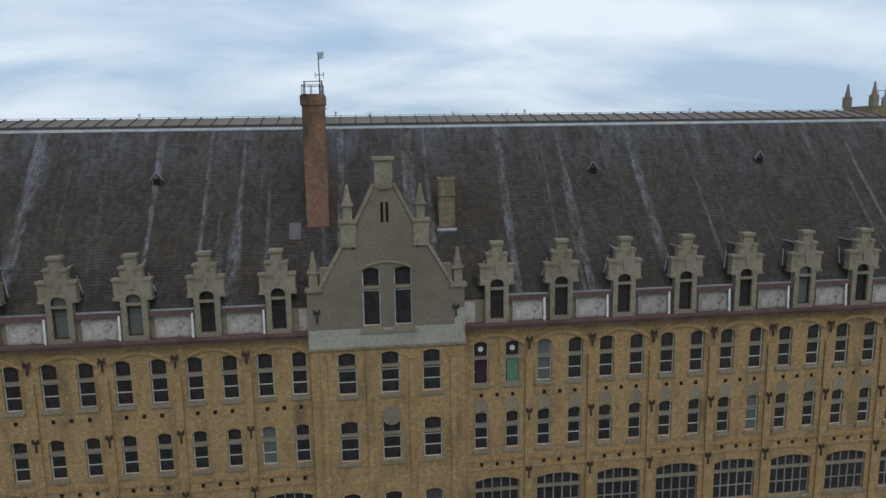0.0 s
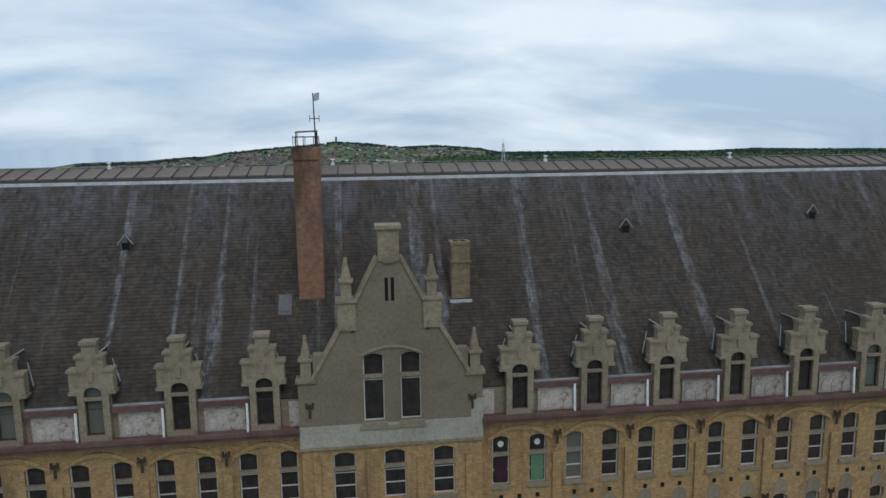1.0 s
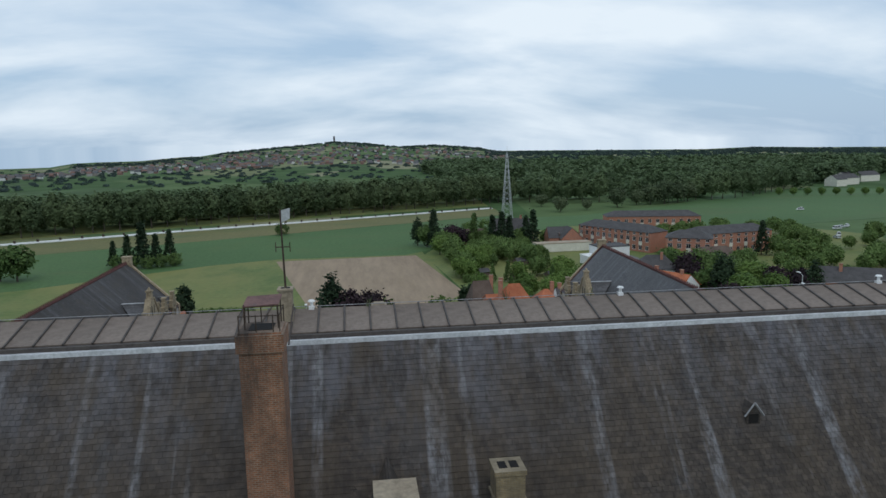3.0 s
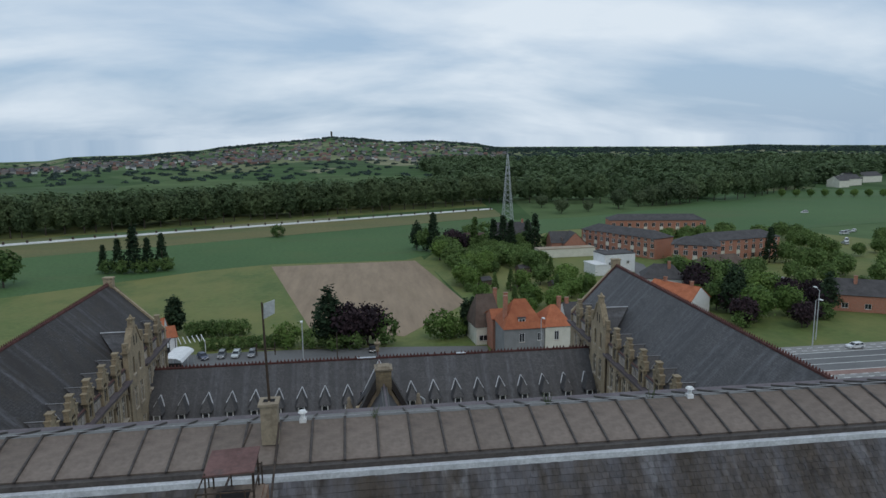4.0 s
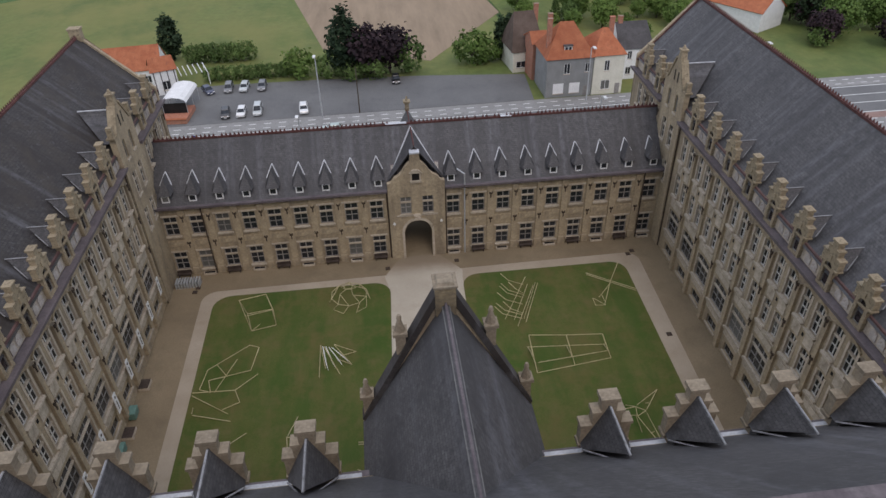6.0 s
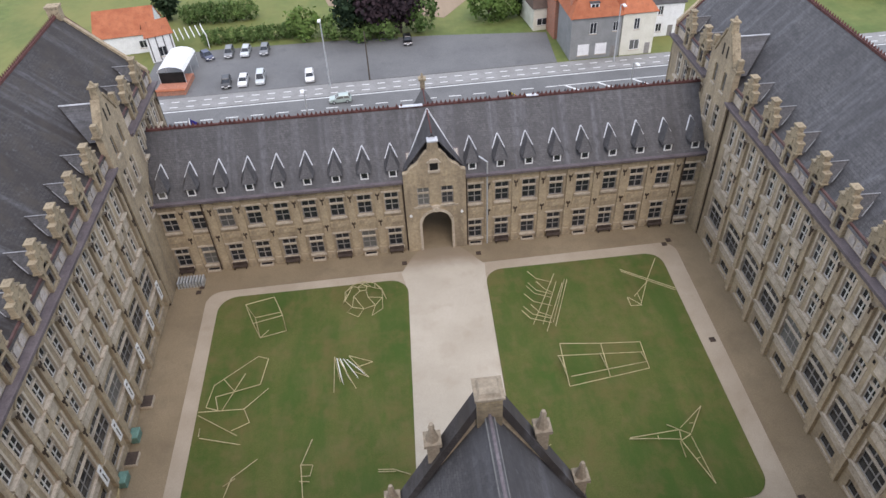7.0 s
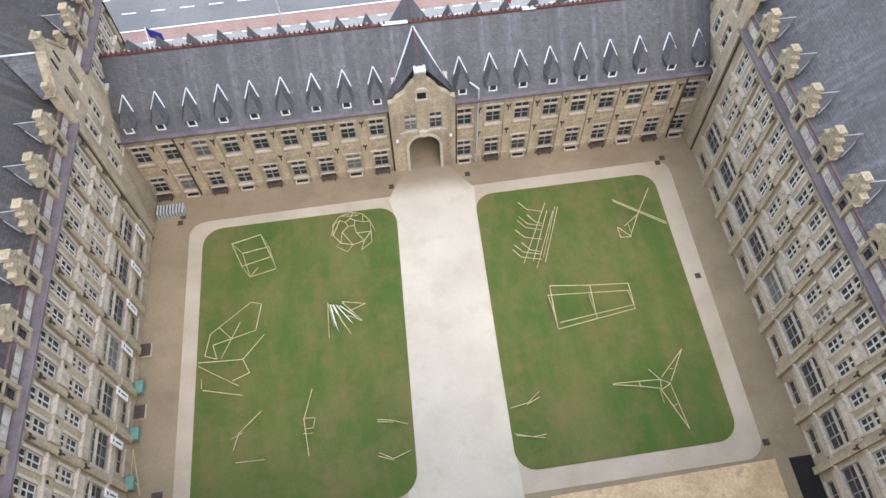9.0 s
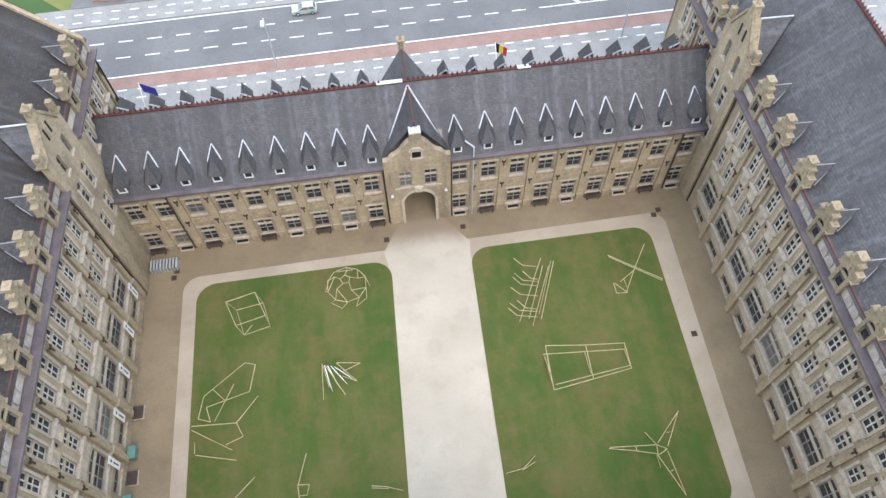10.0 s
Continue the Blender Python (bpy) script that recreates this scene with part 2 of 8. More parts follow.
M_STONE_MOSSY = surf("lichen covered stone", (0.27, 0.215, 0.14), (0.37, 0.30, 0.20), 0.9, 7, stain=(0.125, 0.10, 0.068), stain_at=(0.5, 0.72), vary=0.12)
M_PARAPET = surf("peeling whitewash", (0.33, 0.285, 0.25), (0.48, 0.44, 0.395), 0.9, 6, stain=(0.20, 0.125, 0.10), stain_at=(0.54, 0.66), vary=0.2)
M_RUST = surf("rust red lead paint", (0.10, 0.055, 0.05), (0.17, 0.095, 0.085), 0.8, 6, stain=(0.09, 0.075, 0.07), vary=0.1)
M_GUTTER = surf("dull purple zinc gutter", (0.10, 0.082, 0.088), (0.155, 0.13, 0.135), 0.7, 6, rough=0.6, stain=(0.2, 0.19, 0.19), stain_at=(0.62, 0.8))
M_LEAD_OLD = surf("old grey lead", (0.24, 0.24, 0.245), (0.36, 0.36, 0.37), 1.2, 8, rough=0.55, stain=(0.15, 0.14, 0.13), vary=0.15)
M_LEAD = surf("pale lead flashing", (0.42, 0.43, 0.45), (0.60, 0.61, 0.63), 1.2, 8, rough=0.5, vary=0.1)
M_SHEET = surf("tarnished metal roof sheet", (0.155, 0.122, 0.10), (0.195, 0.158, 0.132), 0.35, 4, rough=0.7, metal=0.0, bump=0.12, stain=(0.125, 0.095, 0.078), vary=0.1)
M_SHEET_REAR = surf("grey metal roof sheet", (0.135, 0.132, 0.125), (0.185, 0.18, 0.172), 0.35, 4, rough=0.7, metal=0.0, bump=0.12, vary=0.09)
M_SEAM = surf("dark standing seam", (0.06, 0.05, 0.046), (0.09, 0.078, 0.07), 2, 8, rough=0.6)
M_IRON = surf("rusty iron", (0.035, 0.025, 0.02), (0.075, 0.05, 0.035), 3, 12, rough=0.75)
M_TRIM = surf("dirty white window paint", (0.50, 0.48, 0.44), (0.64, 0.62, 0.58), 1.5, 9, rough=0.6, vary=0.12)
M_TRIM_GREY = surf("grey window paint", (0.21, 0.195, 0.18), (0.30, 0.285, 0.265), 1.5, 9, rough=0.6, vary=0.15)
M_WHITE = surf("white paint", (0.70, 0.70, 0.69), (0.82, 0.82, 0.81), 1.0, 8, rough=0.55)
M_GLASS = glass_mat("dark window glass", (0.026, 0.02, 0.022))
M_GLASS_SKY = glass_mat("clean window glass", (0.016, 0.018, 0.021), 0.12)
# darker, browner court slate: left wing roof and rear gable coping
M_SLATE_DARK = coursed("dark brown court slate", ((0.062, 0.056, 0.054), (0.042, 0.038, 0.037)), (0.022, 0.02, 0.02), 0.28, 0.2, 0.01, (0.034, 0.028, 0.025), (0.42, 0.6), streak=(0.115, 0.113, 0.12), streak_at=(0.52, 0.72), streak_x=0.7, rough=0.7, tone=0.5, lift=0.01, spec=0.35)
M_PLUM = surf("plum board behind a window", (0.035, 0.015, 0.02), (0.06, 0.026, 0.032), 1, 6)
M_GREEN = surf("green painted board", (0.10, 0.19, 0.11), (0.14, 0.25, 0.15), 1, 6, rough=0.6)
# near-black colour stands in for shade inside holes, slits and flues
M_DARK = surf("painted opening shade", (0.008, 0.007, 0.007), (0.016, 0.014, 0.013), 1, 6)
M_RIDGE = surf("dark red ridge tile", (0.085, 0.035, 0.032), (0.14, 0.06, 0.052), 1.5, 8, vary=0.15)
M_GRAVEL = surf("tan yard gravel", (0.20, 0.151, 0.094), (0.262, 0.203, 0.13), 0.12, 9, bump=0.3, stain=(0.18, 0.135, 0.082), stain_at=(0.56, 0.8))
M_PATH = surf("pale crushed stone", (0.40, 0.346, 0.27), (0.485, 0.428, 0.345), 0.11, 16, bump=0.2, stain=(0.345, 0.285, 0.21), stain_at=(0.52, 0.85))
M_PATH_SIDE = surf("pale side path", (0.33, 0.268, 0.196), (0.405, 0.338, 0.258), 0.2, 16, bump=0.2, stain=(0.28, 0.218, 0.15), stain_at=(0.58, 0.85))
M_SAND = surf("ochre sandy terrace", (0.42, 0.285, 0.16), (0.55, 0.40, 0.245), 0.35, 4, stain=(0.33, 0.23, 0.14), stain_at=(0.55, 0.7))
M_LAWN = surf("patchy mown lawn", (0.078, 0.098, 0.026), (0.112, 0.118, 0.038), 0.16, 9, rough=0.95, bump=0.5, dist=0.04, stain=(0.14, 0.112, 0.05), stain_at=(0.48, 0.8), spec=0.1)
M_ASPHALT = surf("worn grey asphalt", (0.135, 0.135, 0.135), (0.175, 0.175, 0.172), 0.1, 7, stain=(0.11, 0.11, 0.112), stain_at=(0.55, 0.8))
M_PAVE = surf("light concrete paving", (0.23, 0.225, 0.215), (0.29, 0.285, 0.275), 0.3, 6, stain=(0.19, 0.185, 0.175))
M_CYCLE = surf("faded red cycle lane", (0.25, 0.155, 0.13), (0.30, 0.20, 0.17), 0.4, 6)
M_LINE = surf("worn road paint", (0.60, 0.60, 0.58), (0.78, 0.78, 0.76), 1.5, 8)
M_BAMBOO = surf("pale bamboo pole", (0.37, 0.305, 0.16), (0.50, 0.43, 0.25), 1.5, 8, rough=0.6, vary=0.15)
M_CLOTH = surf("white stretched cloth", (0.68, 0.68, 0.66), (0.80, 0.80, 0.78), 1.5, 8)
M_BARK = surf("grey brown bark", (0.06, 0.048, 0.035), (0.11, 0.09, 0.07), 1.5, 9)
M_LEAF = leafy("mid green leaves", (0.056, 0.098, 0.03), (0.11, 0.16, 0.055))
M_LEAF_POPLAR = leafy("poplar leaves", (0.072, 0.102, 0.05), (0.098, 0.13, 0.066))
M_LEAF_LIGHT = leafy("light green leaves", (0.08, 0.135, 0.034), (0.13, 0.19, 0.055))
M_LEAF_WILLOW = leafy("grey green willow leaves", (0.06, 0.085, 0.045), (0.10, 0.125, 0.07))
M_LEAF_DARK = leafy("dark conifer needles", (0.016, 0.030, 0.017), (0.036, 0.058, 0.030))
M_LEAF_PURPLE = leafy("purple beech leaves", (0.022, 0.016, 0.020), (0.045, 0.028, 0.034))
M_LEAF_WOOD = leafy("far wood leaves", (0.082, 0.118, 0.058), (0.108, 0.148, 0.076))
# distance haze is mixed into this leaf colour: bluer and paler
M_LEAF_HAZED = leafy("hill leaves with painted haze", (0.05, 0.072, 0.068), (0.06, 0.085, 0.078))
M_TILE = surf("orange clay roof tile", (0.34, 0.105, 0.05), (0.45, 0.155, 0.075), 0.6, 9, stain=(0.22, 0.085, 0.05), vary=0.08)
M_TILE_DARK = surf("dark concrete roof tile", (0.062, 0.058, 0.058), (0.095, 0.09, 0.09), 0.5, 8, stain=(0.05, 0.045, 0.045))
M_TILE_BROWN = surf("brown roof tile", (0.095, 0.066, 0.052), (0.135, 0.10, 0.08), 0.5, 8)
M_RENDER_GREY = surf("grey house render", (0.22, 0.225, 0.22), (0.28, 0.285, 0.28), 0.5, 6)
M_RENDER_CREAM = surf("cream house render", (0.62, 0.60, 0.50), (0.72, 0.70, 0.60), 0.5, 6)
M_RUBBER = surf("tyre rubber", (0.012, 0.012, 0.012), (0.022, 0.022, 0.022), 3, 12)
M_STEEL = surf("galvanised steel", (0.42, 0.44, 0.45), (0.55, 0.56, 0.57), 2, 9, rough=0.45, metal=0.3)
M_CANAL = surf("pale concrete canal edge", (0.62, 0.62, 0.60), (0.76, 0.76, 0.74), 0.05, 1)
M_PLOUGH = surf("ploughed brown earth", (0.27, 0.198, 0.132), (0.305, 0.228, 0.155), 0.03, 0.25, bump=0.1, stretch=(1, 0.15, 1), stain=(0.25, 0.185, 0.12))
M_FIELD_A = surf("bright green crop", (0.055, 0.115, 0.035), (0.075, 0.14, 0.045), 0.01, 0.6, stain=(0.08, 0.125, 0.04))
M_FIELD_B = surf("yellow green meadow", (0.10, 0.145, 0.038), (0.155, 0.18, 0.058), 0.02, 0.5, stain=(0.075, 0.125, 0.03), stain_at=(0.5, 0.75))
M_FIELD_C = surf("olive stubble strip", (0.135, 0.135, 0.05), (0.175, 0.155, 0.065), 0.015, 0.5)

for slate_m in (M_SLATE, M_SLATE_PIECE):
    overlay(slate_m, (0.072, 0.055, 0.04), 0.6, 0.46, 0.6, (1, 0.3, 0.3), 0.65, 8)
    overlay(slate_m, (0.115, 0.118, 0.13), 0.45, 0.56, 0.72, (1, 0.5, 0.5), 0.5, 9)
    overlay(slate_m, (0.03, 0.024, 0.02), 1.9, 0.5, 0.68, (1, 0.35, 0.35), 0.8, 8)
    overlay(slate_m, (0.12, 0.12, 0.135), 2.6, 0.58, 0.74, (1, 0.3, 0.3), 0.3, 8)
piece_nodes, piece_links = M_SLATE_PIECE.node_tree.nodes, M_SLATE_PIECE.node_tree.links
piece_rand = piece_nodes.new("ShaderNodeNewGeometry")
piece_in = piece_nodes["Principled BSDF"].inputs["Base Color"]
piece_links.new(mixed(piece_nodes, piece_links, 1.0, piece_in.links[0].from_socket, ramp(piece_nodes, piece_links, piece_rand.outputs["Random Per Island"], 0, 1, (0.82, 0.82, 0.82), (1.18, 1.18, 1.18)), "MULTIPLY"), piece_in)
overlay(M_SLATE_COURT, (0.035, 0.034, 0.036), 1.1, 0.52, 0.68, (1, 1, 1), 0.75, 8)
overlay(M_SLATE_DARK, (0.055, 0.045, 0.036), 0.45, 0.48, 0.66, (1, 1, 1), 0.7, 8)
overlay(M_SLATE_DARK, (0.12, 0.12, 0.128), 1.3, 0.6, 0.72, (1, 1, 1), 0.55, 8)
overlay(M_SLATE_COURT, (0.17, 0.17, 0.17), 0.8, 0.62, 0.72, (1, 1, 1), 0.45, 9)
overlay(M_SLATE_COURT, (0.125, 0.125, 0.135), 2.3, 0.58, 0.74, (1, 1, 1), 0.6, 8)
overlay(M_LAWN, (0.04, 0.088, 0.018), 0.12, 0.45, 0.62, (1.6, 0.5, 1), 0.65, 6)
overlay(M_LAWN, (0.135, 0.105, 0.042), 0.22, 0.5, 0.66, (1, 1, 1), 0.6, 8)
overlay(M_LAWN, (0.055, 0.105, 0.02), 0.5, 0.58, 0.7, (1, 0.6, 1), 0.5, 7)
overlay(M_FIELD_B, (0.19, 0.185, 0.06), 0.02, 0.4, 0.6, (1, 0.6, 1), 0.85, 6)
overlay(M_FIELD_B, (0.06, 0.105, 0.03), 0.05, 0.5, 0.7, (1, 0.6, 1), 0.7, 6)
overlay(M_FIELD_A, (0.085, 0.11, 0.04), 0.02, 0.52, 0.7, (0.5, 1.6, 1), 0.6, 5)
overlay(M_FIELD_C, (0.09, 0.12, 0.045), 0.03, 0.45, 0.65, (0.6, 1.4, 1), 0.7, 5)
overlay(M_BRICK_COURT, (0.175, 0.138, 0.1), 0.5, 0.48, 0.68, (1, 1, 0.3), 0.65, 7)
overlay(M_BRICK_COURT, (0.46, 0.39, 0.265), 1.7, 0.57, 0.7, (1, 1, 1), 0.55, 8)
overlay(M_STONE_COURT, (0.17, 0.135, 0.105), 1.6, 0.54, 0.7, (1, 1, 0.4), 0.65, 8)
overlay(M_BRICK, (0.15, 0.1, 0.056), 0.55, 0.5, 0.68, (1, 1, 0.3), 0.7, 7)
overlay(M_BRICK, (0.56, 0.41, 0.22), 2.4, 0.58, 0.68, (1, 1, 1), 0.65, 8)
overlay(M_BRICK, (0.36, 0.15, 0.08), 1.3, 0.6, 0.72, (1, 1, 1), 0.55, 8)
overlay(M_GRAVEL, (0.15, 0.115, 0.075), 0.25, 0.5, 0.72, (1, 1, 1), 0.6, 7)
fade_along_y(M_PATH, (0.235, 0.182, 0.125), 122.6, 126.4, 2.2)

# ---- small mesh tools ----
class Shape:
    """Vertices and faces that are gathered into one mesh."""
    def __init__(self):
        self.v, self.f = [], []

    def face(self, *pts):
        n = len(self.v)
        self.v.extend(tuple(p) for p in pts)
        self.f.append(tuple(range(n, n + len(pts))))
        return self

    def box(self, x0, x1, y0, y1, z0, z1, taper=0.0):
        n = len(self.v)
        t = taper
        self.v += [(x0, y0, z0), (x1, y0, z0), (x1, y1, z0), (x0, y1, z0), (x0 + t, y0 + t, z1), (x1 - t, y0 + t, z1), (x1 - t, y1 - t, z1), (x0 + t, y1 - t, z1)]
        self.f += [tuple(n + i for i in q) for q in ((3, 2, 1, 0), (4, 5, 6, 7), (0, 1, 5, 4), (1, 2, 6, 5), (2, 3, 7, 6), (3, 0, 4, 7))]
        return self

    def slab(self, outline, y0, y1):
        """An outline in x and z (anticlockwise seen from -y) drawn out from y0 to y1."""
        n, k = len(self.v), len(outline)
        self.v += [(x, y0, z) for x, z in outline] + [(x, y1, z) for x, z in outline]
        self.f += [tuple(range(n, n + k)), tuple(range(n + 2 * k - 1, n + k - 1, -1))]
        self.f += [(n + (i + 1) % k, n + i, n + k + i, n + k + (i + 1) % k) for i in range(k)]
        return self

    def plate(self, outline, z0, z1):
        """An outline in x and y drawn out from z0 to z1."""
        n, k = len(self.v), len(outline)
        self.v += [(x, y, z0) for x, y in outline] + [(x, y, z1) for x, y in outline]
        self.f += [tuple(range(n + k - 1, n - 1, -1)), tuple(range(n + k, n + 2 * k))]
        self.f += [(n + i, n + (i + 1) % k, n + k + (i + 1) % k, n + k + i) for i in range(k)]
        return self

    def rod(self, a, b, r, r2=None, sides=6):
        a, b = Vector(a), Vector(b)
        r2 = r if r2 is None else r2
        d = (b - a).normalized()
        s = d.orthogonal().normalized()
        u = d.cross(s)
        n = len(self.v)
        for c, rr in ((a, r), (b, r2)):
            for i in range(sides):
                w = 2 * math.pi * i / sides
                self.v.append(tuple(c + rr * (math.cos(w) * s + math.sin(w) * u)))
        self.f += [tuple(range(n + sides - 1, n - 1, -1)), tuple(range(n + sides, n + 2 * sides))]
        self.f += [(n + i, n + (i + 1) % sides, n + sides + (i + 1) % sides, n + sides + i) for i in range(sides)]
        return self

    def sheet(self, pts, thick):
        """A flat polygon given thickness along its normal (downwards)."""
        p = [Vector(q) for q in pts]
        nrm = (p[1] - p[0]).cross(p[2] - p[0]).normalized() * thick
        n, k = len(self.v), len(p)
        self.v += [tuple(q) for q in p] + [tuple(q - nrm) for q in p]
        self.f += [tuple(range(n, n + k)), tuple(range(n + 2 * k - 1, n + k - 1, -1))]
        self.f += [(n + (i + 1) % k, n + i, n + k + i, n + k + (i + 1) % k) for i in range(k)]
        return self

    def moved(self, dx, dy=0.0, dz=0.0):
        out = Shape()
        out.v, out.f = [(x + dx, y + dy, z + dz) for x, y, z in self.v], list(self.f)
        return out

    def join(self, other, dx=0.0, dy=0.0, dz=0.0):
        n = len(self.v)
        self.v += [(x + dx, y + dy, z + dz) for x, y, z in other.v]
        self.f += [tuple(n + i for i in q) for q in other.f]
        return self

    def mesh(self, name, material, smooth=False):
        me = bpy.data.meshes.new(name)
        me.from_pydata(self.v, [], self.f)
        me.materials.append(material)
        if smooth:
            me.polygons.foreach_set("use_smooth", [True] * len(me.polygons))
        me.update()
        return me


def part(name, shape, material, parent, label="", at=None):
    """One mesh object under a thing or a part. shape: a Shape, or a mesh that is shared."""
    me = shape.mesh(name, material) if isinstance(shape, Shape) else shape
    ob = new(name, me)
    ob.parent = parent
    if at is not None:
        ob.matrix_basis = at if isinstance(at, Matrix) else Matrix.Translation(at)
    if label:
        ob["label"] = label
    return ob


def thing(name, label, category, at=None, group="", kind=""):
    ob = new(name)
    ob.empty_display_size = 0.5
    if at is not None:
        ob.matrix_basis = at
    return tagged(ob, label, category, group, kind)


def solid(name, shape, material, label, category, at=None, group="", kind=""):
    ob = new(name, shape.mesh(name, material) if isinstance(shape, Shape) else shape)
    if at is not None:
        ob.matrix_basis = at
    return tagged(ob, label, category, group, kind)


def wall_shape(x0, x1, z0, z1, holes, thick=0.5, reveal=0.32, arch=0.0, back=True):
    """An upright wall along x, its face at y = 0, with openings (x0, x1, z0, z1[, rise]) that have reveals and bowed heads."""
    s = Shape()
    xs = sorted({x0, x1, *(h[0] for h in holes), *(h[1] for h in holes)})
    zs = sorted({z0, z1, *(h[2] for h in holes), *(h[3] for h in holes)})
    for i in range(len(xs) - 1):
        run = None
        for j in range(len(zs) - 1):
            cx, cz = (xs[i] + xs[i + 1]) / 2, (zs[j] + zs[j + 1]) / 2
            if any(h[0] < cx < h[1] and h[2] < cz < h[3] for h in holes):
                if run is not None:
                    s.face((xs[i], 0, zs[run]), (xs[i + 1], 0, zs[run]), (xs[i + 1], 0, zs[j]), (xs[i], 0, zs[j]))
                run = None
            elif run is None:
                run = j
        if run is not None:
            s.face((xs[i], 0, zs[run]), (xs[i + 1], 0, zs[run]), (xs[i + 1], 0, z1), (xs[i], 0, z1))
    for h in holes:
        a, b, c, d = h[:4]
        rise = h[4] if len(h) > 4 else arch
        s.face((a, 0, c), (b, 0, c), (b, reveal, c), (a, reveal, c))
        s.face((a, 0, d - rise), (a, 0, c), (a, reveal, c), (a, reveal, d - rise))
        s.face((b, 0, c), (b, 0, d - rise), (b, reveal, d - rise), (b, reveal, c))
        if rise <= 0:
            s.face((b, 0, d), (a, 0, d), (a, reveal, d), (b, reveal, d))
        else:
            n = 8
            arc = [(a + (b - a) * i / n, d - rise + rise * math.sqrt(max(0, 1 - (2 * i / n - 1) ** 2)) if rise > 0.4 * (b - a) else d - rise * (2 * i / n - 1) ** 2) for i in range(n + 1)]
            for (p, pz), (q, qz) in zip(arc, arc[1:]):
                s.face((p, 0, pz), (q, 0, qz), (q, 0, d), (p, 0, d))
                s.face((q, 0, qz), (p, 0, pz), (p, reveal, pz), (q, reveal, qz))
    if back:
        s.face((x1, thick, z0), (x0, thick, z0), (x0, thick, z1), (x1, thick, z1))
    s.face((x0, 0, z1), (x1, 0, z1), (x1, thick, z1), (x0, thick, z1))
    s.face((x0, thick, z0), (x0, 0, z0), (x0, 0, z1), (x0, thick, z1))
    s.face((x1, 0, z0), (x1, thick, z0), (x1, thick, z1), (x1, 0, z1))
    return s


def bars(w, h, cols, rows, t=0.07, y0=0.2, y1=0.28, transom=None):
    """Window bars in an opening of w by h, its foot at z = 0 and its middle at x = 0."""
    s = Shape()
    for i in range(cols + 1):
        x = -w / 2 + w * i / cols
        x = min(max(x, -w / 2 + t / 2), w / 2 - t / 2)
        s.box(x - t / 2, x + t / 2, y0, y1, 0, h)
    for z in rows:
        z = min(max(z, t / 2), h - t / 2)
        s.box(-w / 2 + t, w / 2 - t, y0 + 0.006, y1 - 0.006, z - t / 2, z + t / 2)
    if transom:
        s.box(-w / 2, w / 2, y0 - 0.14, y1 - 0.01, transom - 0.1, transom + 0.1)
    return s


class WindowKind:
    """The shared meshes of one kind of window: sill, frame, glass."""
    def __init__(self, name, w, h, cols, rows, transom, sill_mat, frame_mat, glass, jamb=0.0, bar=0.07, sill=0.12):
        self.sill = Shape().box(-w / 2 - 0.16, w / 2 + 0.16, -sill, 0.2, -0.24, -0.003)
        if jamb:
            for k in (1, -1):
                self.sill.box(min(k * w / 2, k * (w / 2 + jamb)), max(k * w / 2, k * (w / 2 + jamb)), -0.05, 0.02, -0.1, h - 0.15)
                self.sill.box(min(k * (w / 2 - 0.06), k * (w / 2 + 0.02)), max(k * (w / 2 - 0.06), k * (w / 2 + 0.02)), -0.06, 0.19, -0.1, h - 0.2)
        self.transom = Shape().box(-w / 2, w / 2, 0.03, 0.24, transom - 0.11, transom + 0.11).mesh("transom", sill_mat) if transom else None
        self.sill = self.sill.mesh("window", sill_mat)
        self.frame = bars(w, h, cols, rows, bar).mesh("frame", frame_mat)
        self.pane = Shape().box(-w / 2, w / 2, 0.25, 0.27, 0.0, h).mesh("pane", glass)

    def put(self, parent, x, z, y=0.0):
        w = part("window", self.sill, None, parent, at=(x, y, z))
        part("frame", self.frame, None, w)
        part("pane", self.pane, None, w)
        if self.transom:
            part("transom", self.transom, None, w)
        return w


def anchor_shape():
    s = Shape().box(-0.07, 0.07, -0.09, -0.01, -0.55, 0.3)
    s.box(-0.24, -0.12, -0.09, -0.01, 0.1, 0.42).box(0.12, 0.24, -0.09, -0.01, 0.1, 0.42).box(-0.2, 0.2, -0.085, -0.012, 0.05, 0.17)
    return s


ANCHOR = anchor_shape().mesh("wall_anchor", M_IRON)

# ---- dormers, gables, chimneys ----
def step_dormer(parent, x, z, kind):
    """A crow-stepped stone dormer, its foot at height z."""
    d = part("dormer", DORMER[kind]["face"], None, parent, at=(x, 0.0, z))
    for me in DORMER[kind]["coping"]:
        part("coping_stone", me, None, d)
    part("pane", DORMER[kind]["pane"], None, d)
    part("frame", DORMER[kind]["frame"], None, d)
    part("dormer_roof", DORMER[kind]["roof"], None, d)
    part("flashing", DORMER[kind]["flash"], None, d)
    return d


